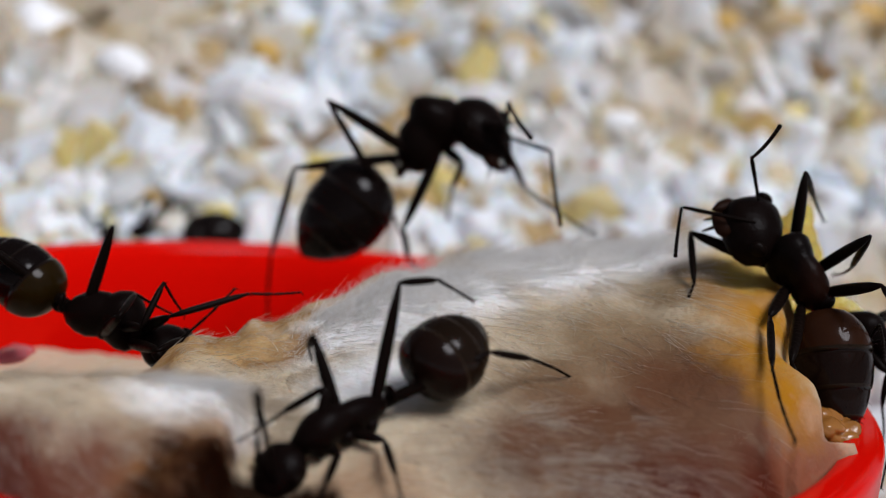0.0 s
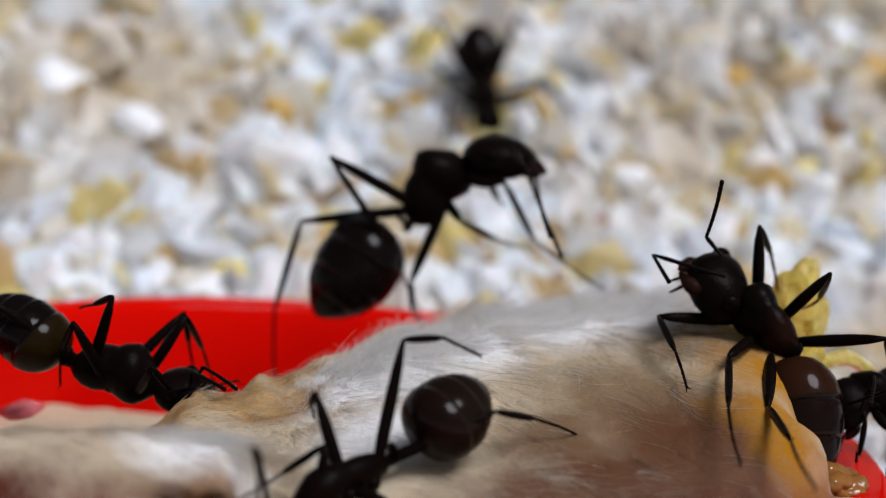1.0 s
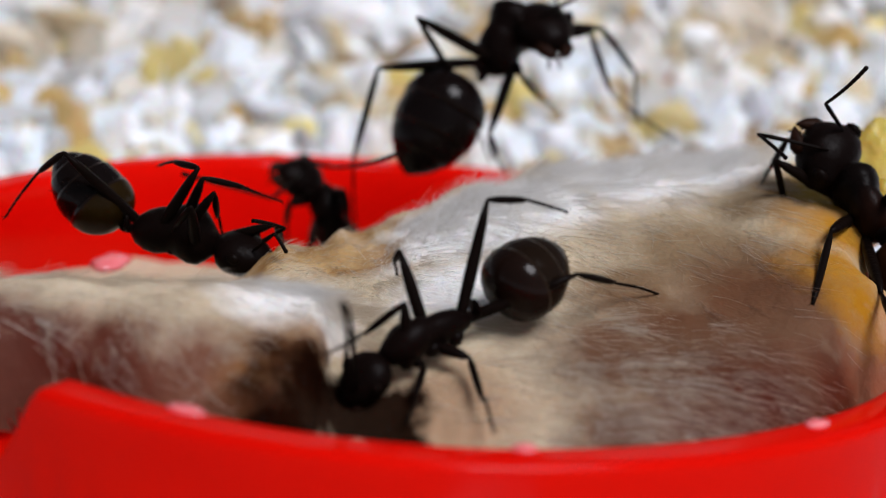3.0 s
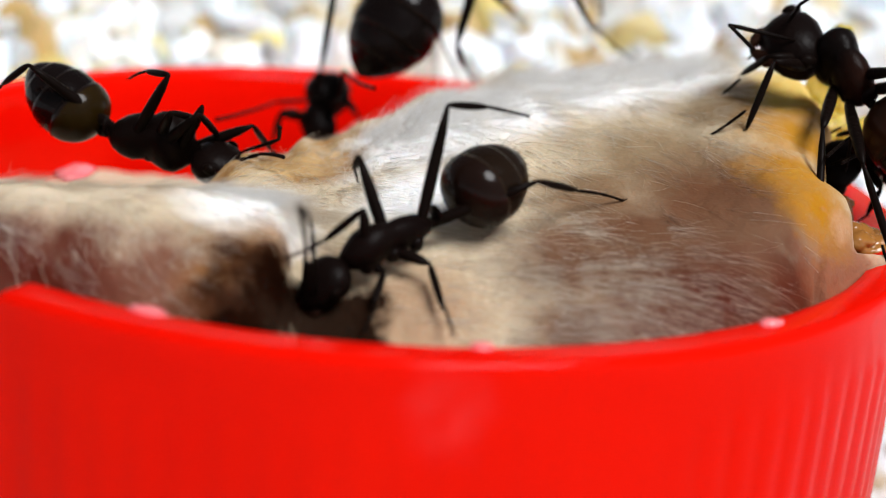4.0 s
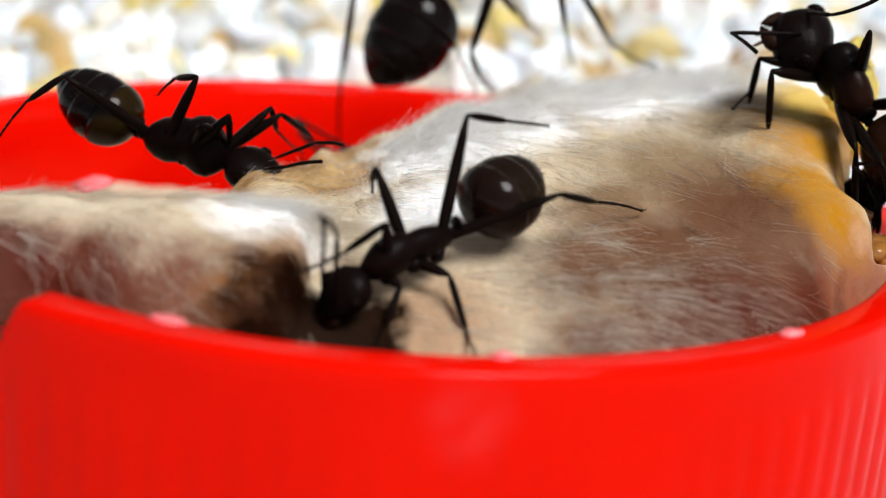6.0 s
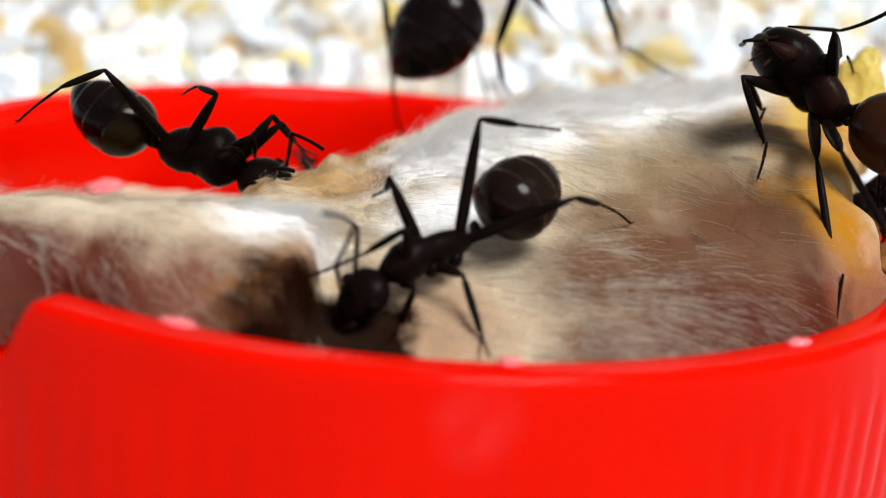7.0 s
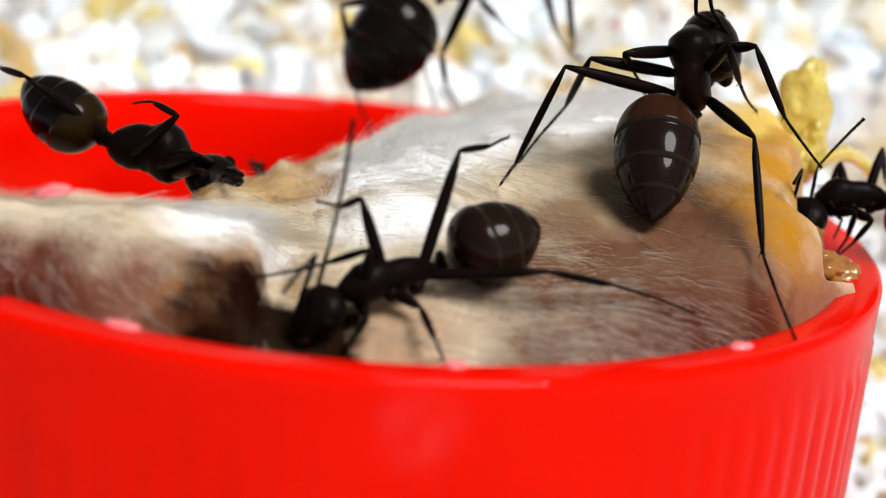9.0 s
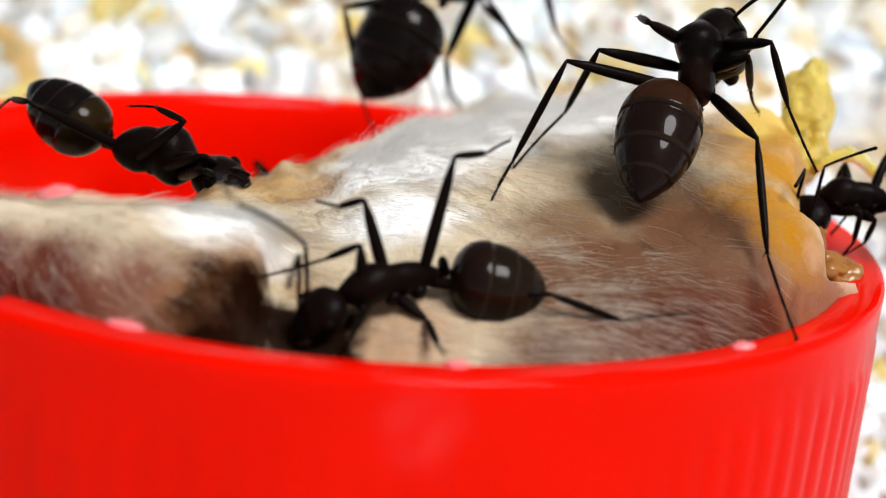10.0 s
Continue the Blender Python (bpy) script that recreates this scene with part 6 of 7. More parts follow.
    climbing_ant.key(9.0, (8.44, -4.23, 3.96, 8.34, -3.23, 5.92, 9.92, -2.52, 4.93, 7.51, -4.31, 4.16, 7.23, -6.96, 1.52),
        (6.35, -4.73, 5.30, 6.96, -3.00, 4.66, 7.70, -2.03, 3.96, 9.43, -5.59, 5.92, 10.48, -5.62, 4.20, 11.74, -4.93, 2.97, 5.62, -4.05, 5.00, 5.47, -1.71, 3.27, 4.07, -3.44, 2.01, 8.65, -5.99, 5.92, 9.56, -4.29, 4.75, 10.58, -2.26, 3.58, 4.91, -4.62, 4.80, 4.05, -3.76, 1.97, 2.93, -6.33, 1.15, 9.53, -6.47, 3.80, 9.76, -8.08, 1.28, 9.90, -10.55, 0.16),
        (8.20, -3.96, 6.40, 7.85, -5.26, 7.14, 8.70, -3.62, 6.49, 8.07, -5.47, 7.25))
    climbing_ant.key(9.5, (8.12, -4.21, 4.05, 8.20, -3.20, 6.00, 9.73, -2.45, 4.94, 7.38, -4.28, 4.36, 6.99, -6.95, 1.75),
        (6.56, -5.02, 5.55, 6.39, -3.10, 5.28, 7.67, -2.61, 4.96, 9.48, -5.51, 5.97, 10.59, -4.87, 4.42, 11.73, -4.96, 2.92, 5.60, -4.48, 5.23, 5.61, -2.09, 3.57, 4.22, -3.70, 2.14, 9.02, -5.99, 5.87, 9.81, -4.25, 4.68, 10.69, -2.14, 3.54, 4.77, -4.88, 5.02, 4.13, -3.82, 2.20, 3.08, -6.37, 1.23, 9.50, -6.37, 3.76, 9.75, -8.12, 1.34, 9.95, -10.56, 0.15),
        (8.66, -4.28, 6.61, 8.72, -5.65, 7.32, 9.74, -3.66, 6.81, 9.11, -5.55, 7.49))
    climbing_ant.key(10.0, (8.42, -4.21, 4.11, 8.51, -3.20, 6.06, 10.05, -2.54, 4.95, 7.67, -4.25, 4.54, 6.80, -6.84, 1.97),
        (6.80, -4.85, 6.15, 6.86, -2.91, 6.09, 8.09, -2.36, 5.70, 9.77, -5.52, 6.05, 10.68, -4.86, 4.38, 11.69, -4.67, 2.80, 5.74, -4.07, 5.25, 5.37, -2.05, 3.19, 3.91, -3.83, 2.07, 9.10, -6.10, 5.71, 9.80, -4.25, 4.63, 10.61, -2.08, 3.56, 4.90, -4.43, 4.93, 3.90, -3.87, 2.07, 2.91, -6.47, 1.17, 9.56, -6.44, 3.77, 9.80, -8.13, 1.30, 9.87, -10.61, 0.18),
        (9.02, -4.45, 6.48, 9.43, -5.70, 7.28, 9.63, -4.62, 6.13, 9.74, -6.35, 7.31))

    # corner ant
    corner_ant.key(0.0, (15.63, -1.44, 1.25, 14.11, -1.13, 2.34, 14.06, -1.93, 0.84, 15.84, -1.49, 1.09, 17.60, -1.85, -0.18),
        (14.45, -1.97, 1.29, 14.49, -1.86, 0.29, 14.77, -1.95, -0.64, 14.31, -1.69, 1.85, 14.16, -1.58, 1.00, 13.99, -1.46, 0.29, 15.14, -1.96, 1.03, 15.15, -1.94, 0.05, 15.47, -1.91, -0.92, 15.51, -0.49, 2.46, 15.24, 0.54, 1.78, 15.26, 1.63, 1.50, 15.72, -2.94, 1.36, 15.08, -3.03, -0.39, 14.80, -3.64, -1.73, 16.67, -0.70, 2.03, 16.62, 0.61, 0.70, 17.10, 1.78, -0.10),
        (14.19, -3.19, 2.62, 13.76, -4.87, 2.02, 14.60, -3.18, 2.27, 14.20, -4.86, 2.00))
    corner_ant.key(3.1, (15.17, -2.02, 1.27, 13.41, -1.79, 1.94, 12.91, -2.78, 0.65, 15.42, -2.05, 1.18, 17.42, -2.34, 0.30),
        (13.28, -2.81, 1.48, 13.17, -2.72, 0.48, 13.16, -2.20, -0.34, 13.16, -2.15, 1.62, 13.14, -1.57, 0.97, 12.96, -1.47, 0.26, 14.14, -2.87, 0.93, 14.17, -2.84, -0.05, 14.05, -2.79, -1.06, 14.69, -1.02, 2.34, 14.51, -0.05, 1.54, 14.51, 1.02, 1.19, 15.35, -3.49, 1.52, 15.17, -3.74, -0.32, 15.29, -4.45, -1.64, 15.93, -1.14, 2.22, 16.10, 0.08, 0.82, 16.67, 1.25, 0.07),
        (12.95, -3.70, 2.62, 11.98, -5.25, 2.42, 13.29, -3.88, 2.23, 12.40, -5.38, 2.35))
    corner_ant.key(4.5, (14.36, -2.31, 1.53, 12.68, -1.97, 2.34, 12.11, -2.78, 0.96, 14.60, -2.35, 1.42, 16.65, -2.68, 0.69),
        (12.77, -2.66, 2.61, 12.65, -1.91, 1.94, 12.31, -1.18, 1.40, 13.15, -1.88, 2.78, 12.93, -1.03, 2.75, 12.68, -0.42, 2.42, 13.49, -3.09, 1.34, 13.34, -2.56, 0.53, 13.22, -1.59, 0.24, 14.03, -1.30, 2.66, 13.86, -0.30, 1.89, 13.91, 0.77, 1.55, 14.46, -3.79, 1.75, 14.12, -3.99, -0.08, 14.08, -4.68, -1.41, 15.25, -1.49, 2.43, 15.39, -0.26, 1.04, 15.98, 0.88, 0.26),
        (12.03, -3.89, 2.82, 10.93, -5.31, 2.46, 12.36, -4.06, 2.43, 11.33, -5.47, 2.39))
    corner_ant.key(6.1, (14.60, -2.26, 1.36, 12.71, -2.13, 1.55, 12.88, -3.03, 0.12, 14.86, -2.28, 1.33, 16.86, -2.62, 0.48),
        (13.19, -3.04, 0.64, 13.47, -2.33, -0.03, 13.64, -1.67, -0.72, 12.85, -2.58, 1.62, 12.84, -1.79, 1.25, 12.85, -1.23, 0.78, 13.87, -2.98, 0.52, 14.04, -2.45, -0.28, 14.25, -1.74, -0.99, 13.80, -1.26, 2.23, 13.78, -0.33, 1.37, 13.81, 0.73, 0.98, 14.79, -3.71, 1.71, 15.10, -4.02, -0.10, 15.58, -4.76, -1.31, 15.03, -1.30, 2.43, 15.49, -0.11, 1.07, 16.17, 1.06, 0.43),
        (12.23, -3.88, 1.89, 11.36, -5.38, 2.48, 12.63, -3.87, 2.23, 11.55, -5.19, 2.60))
    corner_ant.key(7.5, (14.36, -2.35, 1.58, 12.47, -2.33, 1.39, 12.09, -3.35, 0.08, 14.62, -2.36, 1.60, 16.68, -2.66, 0.89),
        (12.84, -3.38, 1.06, 13.12, -2.67, 0.40, 13.38, -1.95, -0.21, 12.64, -2.69, 1.66, 13.07, -2.76, 0.91, 13.38, -2.40, 0.34, 13.50, -3.37, 0.95, 13.68, -2.82, 0.16, 13.90, -1.99, -0.40, 13.35, -1.40, 2.26, 13.45, -0.47, 1.40, 13.50, 0.58, 1.01, 14.55, -3.79, 1.98, 15.24, -4.09, 0.27, 15.99, -4.80, -0.81, 14.52, -1.37, 2.70, 15.18, -0.16, 1.44, 15.90, 1.05, 0.94),
        (12.47, -3.25, 2.41, 12.36, -4.73, 3.50, 12.66, -3.11, 2.29, 12.83, -4.26, 3.59))
    corner_ant.key(8.0, (14.51, -2.69, 1.64, 12.64, -2.67, 1.29, 11.83, -3.67, 0.17, 14.77, -2.69, 1.69, 16.82, -3.04, 0.96),
        (13.83, -3.35, 1.09, 13.87, -2.76, 0.28, 14.19, -2.68, -0.64, 13.11, -3.15, 1.45, 13.51, -2.82, 0.75, 13.88, -2.51, 0.20, 14.02, -3.61, 0.86, 14.21, -3.06, 0.07, 14.51, -2.37, -0.62, 13.44, -1.74, 2.23, 13.60, -0.82, 1.38, 13.68, 0.24, 1.01, 14.68, -4.12, 2.05, 15.51, -4.41, 0.40, 16.36, -5.12, -0.61, 14.56, -1.71, 2.77, 15.32, -0.49, 1.58, 16.08, 0.73, 1.14),
        (12.37, -3.35, 2.42, 13.04, -4.24, 3.89, 12.31, -3.24, 2.45, 13.20, -3.80, 3.85))
    corner_ant.key(9.0, (14.53, -2.71, 1.90, 12.66, -2.68, 1.57, 11.79, -3.44, 0.32, 14.80, -2.71, 1.95, 16.69, -3.13, 0.91),
        (13.50, -3.61, 1.54, 13.59, -3.09, 0.68, 13.71, -2.34, 0.07, 12.91, -3.18, 1.61, 13.46, -2.77, 1.07, 13.55, -2.36, 0.47, 13.98, -3.68, 1.37, 13.75, -3.17, 0.56, 13.81, -2.33, -0.01, 13.47, -1.76, 2.51, 13.64, -0.83, 1.66, 13.72, 0.23, 1.28, 14.70, -4.15, 2.31, 15.51, -4.44, 0.66, 16.34, -5.15, -0.36, 14.61, -1.73, 3.04, 15.36, -0.52, 1.83, 16.12, 0.70, 1.39),
        (12.33, -3.26, 2.59, 13.15, -3.81, 4.13, 11.75, -3.79, 2.60, 11.07, -5.40, 2.52))
    corner_ant.key(10.0, (14.55, -2.74, 1.84, 12.66, -2.68, 1.64, 11.81, -3.45, 0.38, 14.81, -2.74, 1.87, 16.76, -3.13, 0.93),
        (13.61, -3.53, 1.54, 13.66, -3.24, 0.58, 13.78, -2.43, 0.06, 12.99, -3.20, 1.64, 13.55, -2.67, 1.23, 13.35, -2.43, 0.57, 13.99, -3.68, 1.38, 14.02, -3.11, 0.58, 13.92, -2.28, -0.00, 13.55, -1.76, 2.51, 13.67, -0.84, 1.65, 13.75, 0.21, 1.27, 14.72, -4.17, 2.24, 15.40, -4.48, 0.53, 16.15, -5.21, -0.54, 14.72, -1.76, 2.97, 15.40, -0.56, 1.71, 16.15, 0.64, 1.21),
        (12.42, -3.37, 2.66, 13.21, -4.77, 3.55, 11.73, -3.89, 2.63, 11.04, -5.48, 2.47))

    # walking ant
    walking_ant.key(0.0, (7.43, 46.64, 15.43, 7.68, 45.09, 13.48, 7.98, 44.27, 11.68, 7.39, 46.85, 15.70, 6.90, 48.32, 18.38),
        (9.33, 43.55, 13.57, 9.82, 44.46, 12.54, 10.04, 45.07, 11.10, 5.19, 45.18, 12.72, 5.02, 46.62, 11.65, 4.98, 46.12, 10.80, 10.86, 45.48, 15.00, 11.77, 46.79, 13.74, 12.00, 45.19, 11.66, 4.19, 45.75, 13.32, 3.67, 46.20, 12.38, 3.70, 45.94, 10.78, 9.61, 42.84, 15.90, 10.39, 43.54, 14.91, 10.72, 44.05, 13.82, 4.25, 43.41, 15.38, 4.05, 45.16, 14.45, 3.88, 45.70, 13.27),
        (9.02, 42.43, 13.76, 11.35, 39.40, 14.82, 6.39, 44.54, 14.45, 4.38, 43.33, 17.92))
    walking_ant.key(0.6, (5.67, 39.29, 12.95, 5.79, 37.47, 11.24, 6.16, 37.33, 9.28, 5.65, 39.54, 13.19, 5.08, 41.02, 15.86),
        (7.38, 35.88, 11.51, 7.88, 36.62, 10.35, 8.07, 37.01, 8.83, 3.29, 37.57, 10.54, 3.14, 38.85, 9.28, 3.06, 38.24, 8.51, 9.03, 37.93, 12.61, 9.95, 39.01, 11.16, 10.06, 37.12, 9.32, 2.33, 38.27, 11.07, 1.80, 38.60, 10.10, 1.77, 38.12, 8.54, 7.70, 35.50, 13.91, 8.48, 36.02, 12.81, 8.79, 36.36, 11.65, 2.36, 36.23, 13.45, 2.20, 37.84, 12.28, 2.02, 38.23, 11.04),
        (7.41, 35.03, 10.67, 10.05, 32.07, 10.72, 4.58, 36.51, 11.94, 2.74, 34.01, 14.76))
    walking_ant.key(1.0, (5.65, 34.74, 8.81, 5.91, 32.63, 7.49, 6.17, 33.27, 5.62, 5.62, 35.04, 8.99, 5.11, 36.40, 11.73),
        (7.93, 31.49, 8.09, 8.67, 31.75, 6.86, 8.62, 32.74, 5.62, 3.92, 31.77, 8.14, 3.81, 32.18, 6.39, 3.86, 32.60, 5.50, 9.04, 33.58, 9.00, 10.35, 33.90, 7.48, 10.78, 32.94, 5.07, 2.72, 33.99, 9.37, 3.68, 34.48, 8.92, 4.10, 35.93, 8.33, 7.13, 34.29, 12.41, 8.10, 34.93, 11.55, 8.43, 36.01, 11.00, 2.94, 34.47, 11.75, 2.26, 35.03, 9.97, 2.21, 35.97, 9.06),
        (7.72, 30.77, 6.02, 10.65, 28.33, 4.92, 4.83, 31.34, 7.80, 3.42, 27.79, 9.52))
    walking_ant.key(1.3, (4.33, 27.65, 5.37, 4.36, 25.65, 3.87, 4.57, 26.37, 2.02, 4.32, 27.93, 5.58, 4.16, 29.48, 8.25),
        (6.34, 24.34, 4.22, 7.01, 24.67, 2.97, 6.94, 25.76, 1.83, 2.36, 24.85, 4.58, 2.17, 25.42, 2.88, 2.18, 25.91, 2.03, 7.64, 26.27, 5.22, 8.87, 26.65, 3.65, 9.07, 25.88, 1.13, 1.40, 27.02, 6.07, 2.35, 27.49, 5.60, 2.83, 28.96, 5.11, 6.01, 26.79, 8.80, 6.96, 27.45, 7.94, 7.31, 28.55, 7.45, 1.81, 27.27, 8.47, 1.04, 28.03, 6.79, 1.00, 29.05, 5.97),
        (6.09, 23.83, 2.25, 8.95, 21.41, 0.94, 3.28, 24.36, 4.15, 1.87, 20.75, 5.75))
    walking_ant.key(1.5, (4.03, 23.66, 2.61, 3.27, 21.36, 1.99, 2.50, 20.02, 0.71, 4.13, 23.98, 2.70, 4.81, 25.79, 5.12),
        (5.05, 19.77, 2.30, 5.32, 19.51, 0.88, 5.05, 20.19, -0.52, 1.52, 21.35, 3.42, 0.88, 21.40, 1.73, 0.69, 21.59, 0.78, 6.87, 21.51, 2.16, 7.57, 21.07, 0.31, 6.84, 19.54, -1.71, 1.42, 24.04, 4.20, 2.23, 24.08, 3.37, 2.74, 25.16, 2.27, 6.57, 23.49, 5.59, 7.28, 23.60, 4.34, 7.63, 24.36, 3.41, 2.60, 24.89, 6.15, 1.47, 25.28, 4.56, 1.32, 25.97, 3.46),
        (3.87, 18.58, 2.92, 5.56, 15.29, 4.33, 2.47, 21.68, 3.46, 2.03, 22.41, 7.56))
    walking_ant.key(1.8, (3.09, 19.34, 0.71, 1.78, 17.23, 0.44, 2.99, 18.79, 0.76, 3.28, 19.63, 0.75, 4.97, 22.20, 1.12),
        (3.23, 15.31, 0.43, 3.10, 14.98, -0.98, 2.65, 15.67, -2.33, 0.45, 17.61, 2.23, -0.55, 17.76, 0.73, -0.92, 17.97, -0.16, 5.27, 16.64, -0.24, 5.41, 16.03, -2.16, 3.93, 14.65, -3.85, 1.07, 20.27, 2.82, 1.65, 20.14, 1.83, 2.09, 21.07, 0.57, 6.19, 18.71, 3.03, 6.59, 18.64, 1.64, 6.85, 19.31, 0.61, 2.83, 20.91, 4.39, 1.44, 21.49, 3.08, 1.17, 22.18, 2.00),
        (2.39, 17.47, 3.35, 2.22, 17.61, 7.31, 2.42, 15.65, 0.43, 2.64, 11.55, 1.25))
    walking_ant.key(2.1, (2.20, 13.99, -0.43, 0.84, 11.92, -0.80, -1.11, 12.24, -0.49, 2.39, 14.28, -0.38, 4.64, 16.31, -1.03),
        (-1.21, 11.70, -0.57, -1.52, 12.87, -1.39, -1.68, 14.24, -2.16, -0.31, 10.53, -0.98, -0.50, 12.12, -1.79, -0.68, 12.86, -2.42, 4.33, 11.29, -1.43, 4.50, 10.74, -3.38, 3.02, 9.46, -5.15, 0.15, 14.90, 1.68, 0.75, 14.78, 0.69, 1.23, 15.75, -0.53, 5.23, 13.21, 1.92, 5.66, 13.19, 0.54, 5.95, 13.88, -0.46, 1.89, 15.44, 3.30, 0.55, 16.09, 1.99, 0.31, 16.82, 0.93),
        (-0.40, 9.52, 0.47, -1.49, 5.85, 1.49, 1.94, 12.05, 0.49, 5.18, 11.04, 2.95))
    walking_ant.key(2.5, (-0.41, 9.79, -1.91, -1.34, 9.22, 0.34, -1.47, 7.26, 0.68, -0.28, 9.87, -2.23, 0.98, 10.52, -4.98),
        (-1.62, 6.97, -0.32, -1.73, 8.25, -1.03, -1.85, 9.63, -1.78, -2.46, 7.95, -0.21, -2.39, 9.48, -1.16, -2.28, 10.09, -1.93, -1.35, 6.57, -1.19, -1.76, 8.35, -2.08, -2.02, 10.75, -3.15, 0.34, 7.07, -0.78, 0.58, 8.02, -1.39, 0.64, 9.45, -2.16, 0.34, 6.52, -3.93, -0.94, 7.05, -4.32, -1.52, 7.94, -4.98, 3.47, 8.88, -2.30, 3.06, 10.69, -1.59, 2.59, 11.88, -1.84),
        (-3.37, 7.87, 0.91, -7.02, 6.44, 1.50, 0.54, 7.72, 1.39, 1.81, 3.83, 2.28))
    walking_ant.key(3.1, (-2.94, 7.90, -2.19, -3.57, 7.56, 0.21, -5.19, 6.79, 1.09, -2.86, 7.95, -2.52, -1.79, 8.43, -5.39),
        (-4.49, 5.45, 0.05, -4.64, 6.48, -0.97, -4.59, 7.46, -2.21, -2.50, 6.02, 0.48, -2.31, 7.30, -0.76, -2.07, 8.01, -1.42, -3.61, 4.88, -1.27, -4.11, 6.63, -2.16, -4.51, 9.08, -3.05, -1.97, 5.26, -1.04, -1.58, 6.04, -1.79, -1.79, 7.45, -2.58, -3.17, 4.51, -4.14, -4.38, 5.28, -4.34, -4.89, 6.25, -4.95, 0.58, 6.24, -3.16, 0.64, 8.11, -2.47, 0.37, 9.37, -2.70),
        (-4.75, 4.39, 0.26, -6.98, 1.32, 1.42, -3.33, 4.99, 1.47, -1.00, 1.69, 2.59))
    walking_ant.key(4.4, (-1.73, 7.65, -2.77, -2.11, 7.11, -0.35, -0.39, 7.82, -1.09, -1.68, 7.73, -3.10, -0.59, 8.16, -5.97),
        (-3.07, 5.14, -0.10, -3.47, 6.11, -1.12, -3.71, 7.23, -2.21, -1.08, 5.73, 0.33, -0.71, 7.34, -0.37, -0.46, 7.74, -1.24, -2.18, 4.58, -1.99, -2.62, 6.34, -2.90, -2.95, 8.79, -3.81, -0.70, 4.88, -1.94, -0.50, 5.83, -2.58, -0.38, 7.25, -3.37, -2.42, 4.49, -4.99, -3.58, 5.35, -4.98, -4.08, 6.41, -5.42, 1.53, 5.89, -4.30, 1.80, 7.67, -3.45, 1.60, 8.96, -3.53),
        (-3.13, 7.35, -0.15, -4.17, 3.54, -0.58, -0.94, 5.54, 0.95, -0.46, 1.38, 1.03))
    walking_ant.key(5.0, (-1.97, 7.41, -3.69, -1.89, 6.96, -1.23, -2.22, 8.25, -2.72, -1.99, 7.47, -4.03, -1.12, 7.96, -6.97),
        (-2.81, 5.25, -0.42, -2.49, 6.60, -0.89, -2.25, 8.04, -1.51, -1.69, 5.40, -0.55, -1.52, 7.03, -1.31, -1.32, 7.81, -1.88, -2.24, 4.45, -2.67, -2.70, 6.28, -3.43, -3.03, 8.72, -4.36, -0.77, 4.52, -2.37, -0.57, 5.46, -3.01, -0.45, 6.87, -3.82, -3.89, 4.52, -5.52, -4.78, 5.63, -5.29, -5.11, 6.79, -5.66, 0.32, 4.92, -5.84, 1.20, 6.58, -5.17, 1.29, 7.88, -5.27),
        (-3.97, 7.57, -0.80, -2.18, 4.07, -0.29, -3.30, 6.59, -0.17, -1.92, 2.64, -0.21))
    walking_ant.key(6.1, (-2.37, 7.15, -4.37, -2.52, 6.88, -1.89, -0.74, 6.60, -1.02, -2.35, 7.19, -4.72, -1.55, 7.72, -7.67),
        (-3.34, 5.15, -1.05, -3.12, 6.49, -1.60, -2.96, 7.90, -2.29, -2.23, 5.41, -1.07, -2.16, 6.99, -1.94, -1.97, 7.74, -2.55, -2.44, 4.26, -3.16, -3.01, 5.97, -4.10, -3.48, 8.29, -5.26, -1.04, 4.51, -2.72, -0.86, 5.43, -3.41, -0.80, 6.78, -4.30, -3.77, 3.95, -6.16, -4.79, 4.98, -6.11, -5.19, 6.06, -6.60, 0.39, 4.79, -6.07, 1.01, 6.58, -5.45, 0.98, 7.88, -5.64),
        (-3.74, 6.64, 0.10, -3.07, 2.73, 0.20, -3.58, 6.25, -0.31, -2.14, 2.32, -0.26))
    walking_ant.key(7.5, (-2.63, 7.15, -4.16, -2.80, 6.87, -1.69, -2.60, 6.02, -3.49, -2.61, 7.19, -4.51, -1.78, 7.73, -7.45),
        (-3.61, 5.12, -0.86, -3.40, 6.46, -1.40, -3.25, 7.88, -2.08, -2.51, 5.39, -0.87, -2.44, 6.97, -1.73, -2.26, 7.73, -2.33, -2.68, 4.25, -2.97, -3.25, 5.96, -3.90, -3.74, 8.28, -5.06, -1.28, 4.51, -2.51, -1.11, 5.43, -3.19, -1.06, 6.79, -4.08, -3.97, 3.95, -5.99, -5.00, 4.96, -5.94, -5.41, 6.04, -6.43, 0.17, 4.83, -5.85, 0.77, 6.62, -5.21, 0.73, 7.92, -5.39),
        (-4.06, 6.12, -1.06, -3.26, 2.30, -0.33, -3.44, 4.63, -0.80, -2.78, 0.55, -0.14))
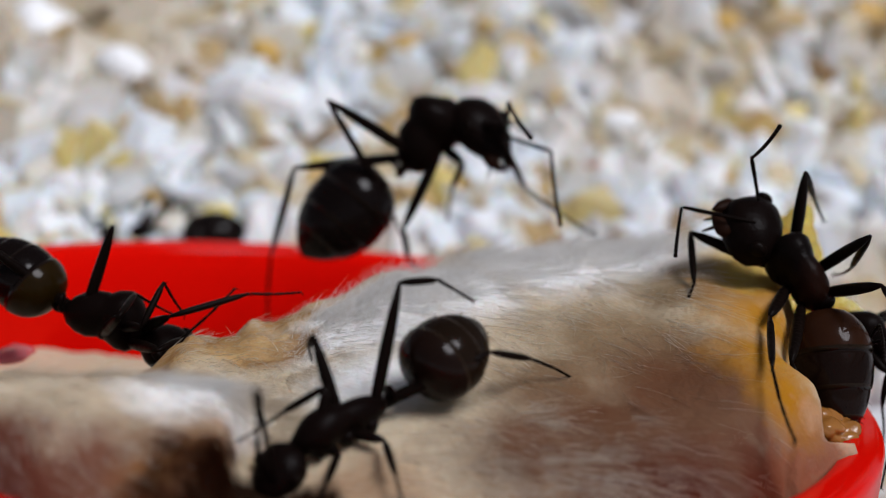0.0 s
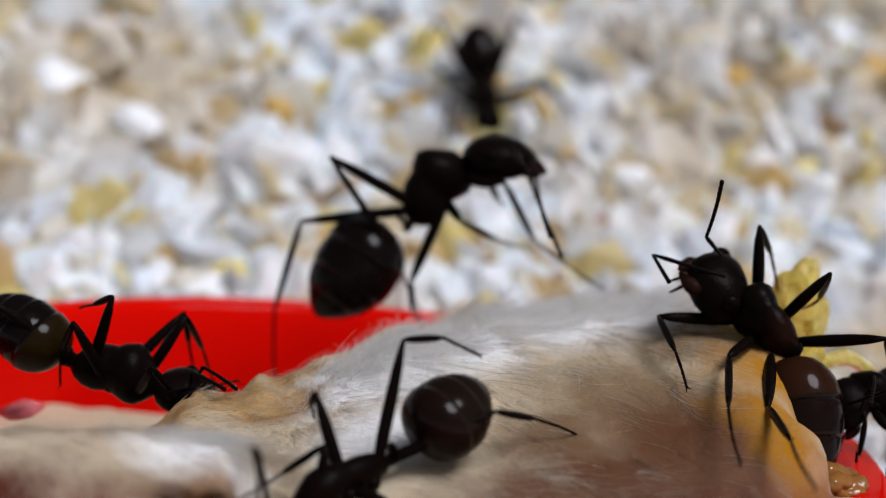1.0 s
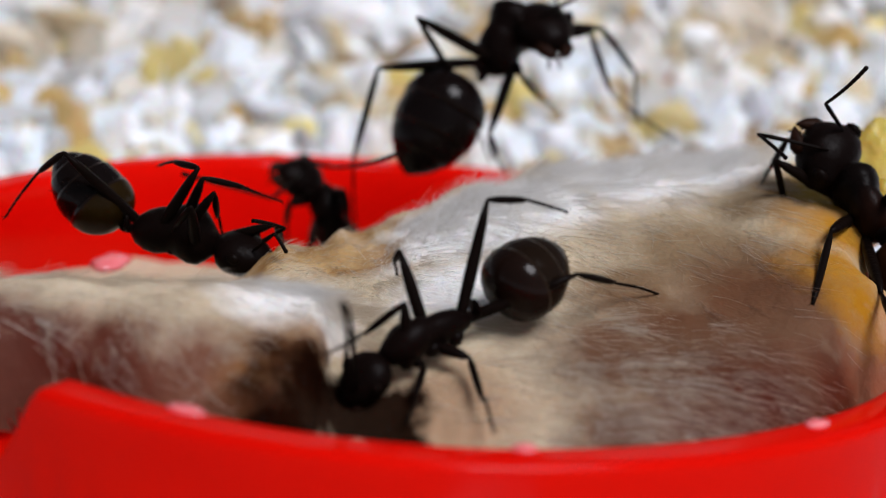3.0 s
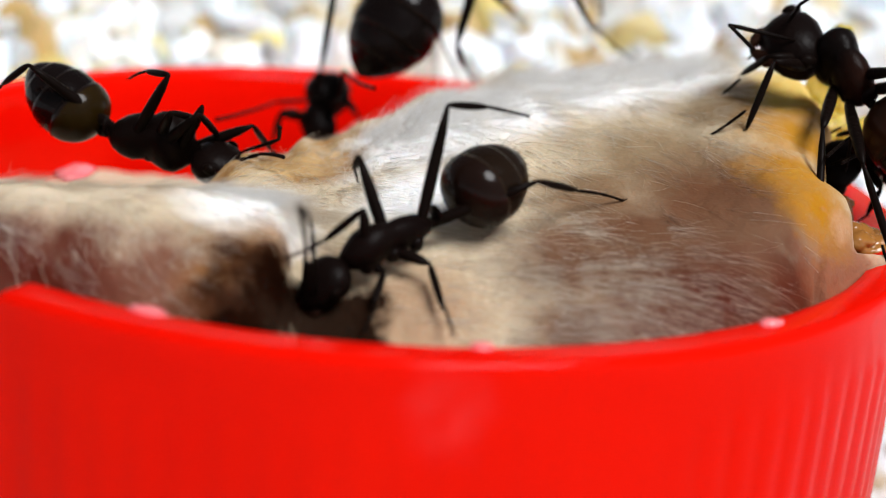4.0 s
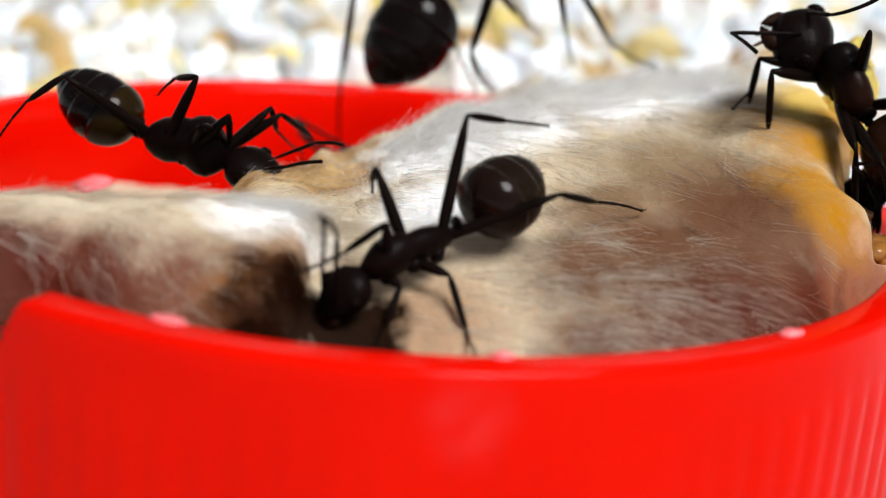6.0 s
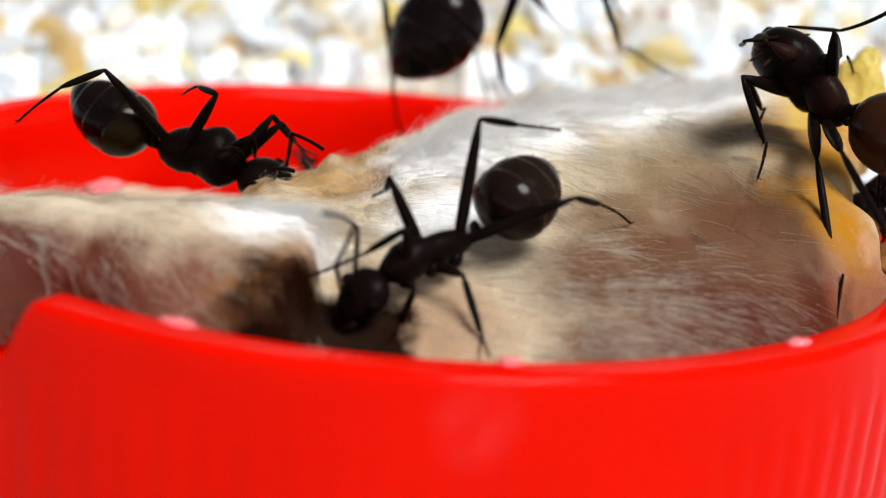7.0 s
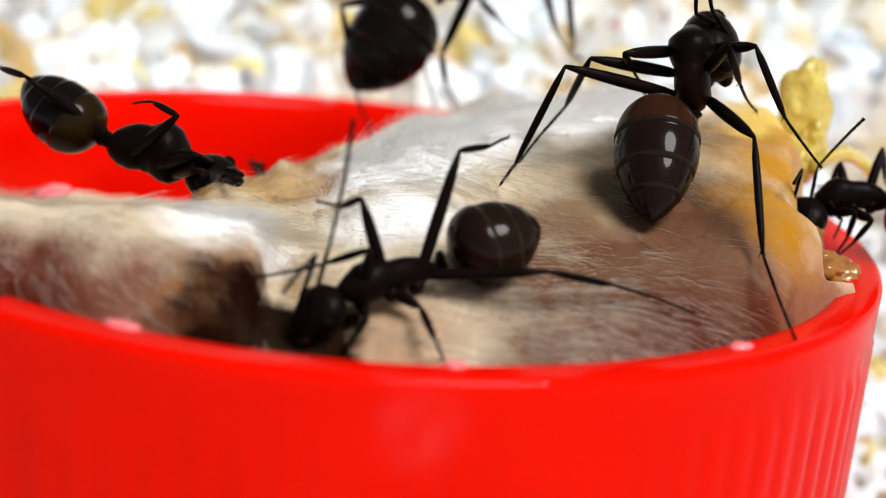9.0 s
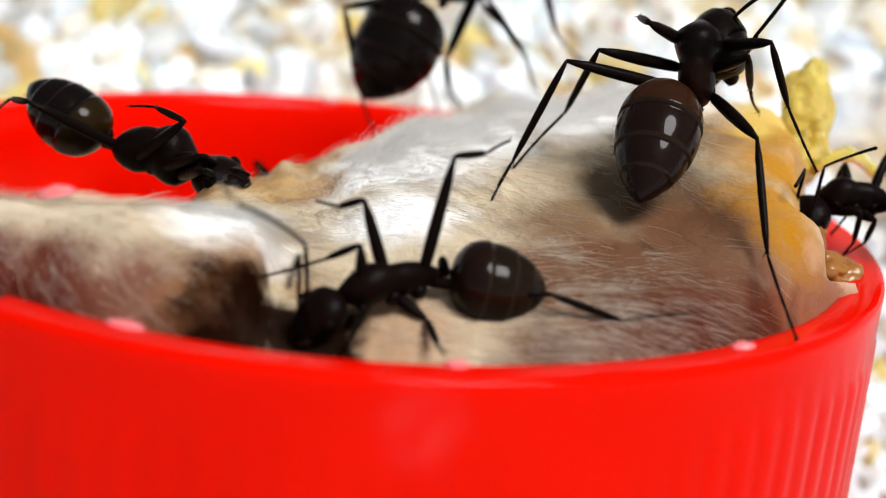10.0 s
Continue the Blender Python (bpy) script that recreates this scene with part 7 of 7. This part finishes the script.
    walking_ant.key(10.0, (-2.66, 7.12, -3.95, -2.81, 6.81, -1.47, -2.62, 6.12, -3.34, -2.63, 7.16, -4.30, -2.13, 7.74, -7.30),
        (-3.63, 5.05, -0.67, -3.42, 6.40, -1.19, -3.27, 7.82, -1.86, -2.52, 5.32, -0.68, -2.46, 6.92, -1.51, -2.28, 7.68, -2.11, -2.70, 4.21, -2.78, -3.28, 5.92, -3.70, -3.76, 8.26, -4.83, -1.30, 4.46, -2.32, -1.13, 5.39, -2.99, -1.08, 6.76, -3.87, -4.00, 3.93, -5.80, -5.03, 4.94, -5.74, -5.44, 6.02, -6.22, 0.15, 4.81, -5.66, 0.75, 6.60, -5.01, 0.71, 7.89, -5.18),
        (-3.61, 4.70, -1.03, -3.00, 0.83, -0.43, -3.18, 4.18, -1.06, -2.68, 0.08, -0.39))

    # rim ant
    rim_ant.key(0.0, (-7.21, 20.66, -1.46, -9.50, 20.81, -1.54, -11.27, 20.88, -1.86, -6.88, 20.63, -1.45, -4.23, 20.60, -0.57),
        (-8.21, 20.22, 0.43, -9.08, 21.34, -0.07, -10.02, 21.39, -0.65, -7.64, 21.66, 0.30, -7.65, 21.77, -0.75, -7.84, 21.84, -1.79, -8.46, 19.28, -1.34, -8.43, 18.92, -2.82, -8.45, 18.12, -3.90, -8.31, 21.86, -0.57, -8.20, 22.97, -1.61, -8.10, 24.23, -2.07, -7.04, 18.92, -1.00, -6.38, 18.53, -3.10, -5.61, 17.63, -4.46, -6.87, 21.82, -0.13, -6.10, 23.23, -1.69, -5.20, 24.64, -2.35),
        (-11.25, 20.18, -0.08, -10.58, 19.96, -0.71, -9.97, 21.04, -0.34, -10.78, 20.45, -1.06))
    rim_ant.key(0.3, (-8.96, 20.16, -2.25, -11.18, 20.38, -1.66, -12.43, 20.26, -2.95, -8.65, 20.13, -2.33, -5.86, 19.98, -2.21),
        (-12.17, 20.30, -0.00, -11.51, 20.60, -1.32, -11.28, 20.93, -2.36, -10.62, 18.45, -0.86, -11.30, 18.58, -1.67, -11.66, 19.32, -2.32, -10.18, 18.82, -1.81, -10.59, 18.51, -3.24, -10.94, 17.75, -4.30, -9.72, 21.36, -1.04, -9.87, 22.50, -2.04, -9.85, 23.78, -2.49, -8.73, 18.41, -1.89, -8.71, 18.07, -4.11, -8.39, 17.19, -5.65, -8.22, 21.27, -1.04, -7.88, 22.71, -2.71, -7.14, 24.11, -3.57),
        (-13.27, 19.30, -1.53, -12.34, 19.27, -1.66, -12.28, 20.36, -0.96, -12.40, 19.78, -2.04))
    rim_ant.key(0.7, (-10.19, 20.15, -2.83, -12.46, 20.31, -2.49, -14.02, 20.26, -3.38, -9.87, 20.12, -2.88, -7.08, 19.95, -3.10),
        (-13.61, 20.21, -0.93, -12.83, 20.52, -2.18, -12.50, 20.84, -3.19, -11.93, 18.40, -1.60, -12.53, 18.50, -2.47, -12.83, 19.22, -3.18, -11.40, 18.77, -2.50, -11.65, 18.44, -3.97, -11.87, 17.65, -5.04, -11.10, 21.34, -1.73, -11.18, 22.46, -2.76, -11.16, 23.73, -3.22, -9.94, 18.41, -2.43, -9.68, 18.04, -4.62, -9.18, 17.16, -6.11, -9.61, 21.29, -1.57, -9.13, 22.72, -3.22, -8.36, 24.14, -4.01),
        (-14.53, 19.48, -1.71, -13.67, 19.34, -2.08, -13.32, 20.45, -1.52, -13.79, 19.83, -2.47))
    rim_ant.key(2.0, (-13.12, 20.17, -4.11, -15.38, 20.37, -3.77, -16.94, 20.34, -4.66, -12.80, 20.14, -4.16, -10.02, 19.92, -4.37),
        (-16.54, 20.29, -2.21, -15.75, 20.59, -3.46, -15.42, 20.90, -4.47, -14.89, 18.45, -2.88, -15.48, 18.56, -3.75, -15.78, 19.29, -4.46, -14.36, 18.81, -3.78, -14.61, 18.48, -5.24, -14.84, 17.70, -6.32, -14.01, 21.38, -3.01, -14.07, 22.50, -4.04, -14.02, 23.77, -4.50, -12.90, 18.42, -3.71, -12.65, 18.05, -5.90, -12.16, 17.16, -7.38, -12.52, 21.30, -2.84, -12.02, 22.72, -4.50, -11.22, 24.12, -5.29),
        (-17.47, 19.57, -2.99, -16.61, 19.41, -3.37, -16.25, 20.52, -2.80, -16.72, 19.91, -3.75))
    rim_ant.key(10.0, (-13.93, 17.80, -7.32, -16.20, 18.03, -7.02, -17.75, 17.87, -7.92, -13.61, 17.77, -7.36, -10.82, 17.55, -7.52),
        (-17.39, 17.97, -5.50, -16.57, 18.25, -6.73, -16.21, 18.56, -7.73, -15.74, 16.10, -6.12, -16.32, 16.22, -7.01, -16.59, 16.95, -7.72, -15.19, 16.46, -7.01, -15.41, 16.13, -8.48, -15.63, 15.34, -9.56, -14.83, 19.02, -6.24, -14.85, 20.14, -7.27, -14.79, 21.41, -7.74, -13.74, 16.05, -6.91, -13.44, 15.68, -9.09, -12.93, 14.77, -10.56, -13.34, 18.93, -6.04, -12.79, 20.34, -7.69, -11.96, 21.74, -8.47),
        (-18.21, 17.07, -6.25, -17.35, 16.97, -6.62, -17.07, 18.11, -6.06, -17.49, 17.46, -7.01))

    for ant in (standing_ant, feeding_ant, climbing_ant, inner_ant, corner_ant, walking_ant, rim_ant):
        for ob, rows in ant.tracks():
            walk(ob, rows)


motions()
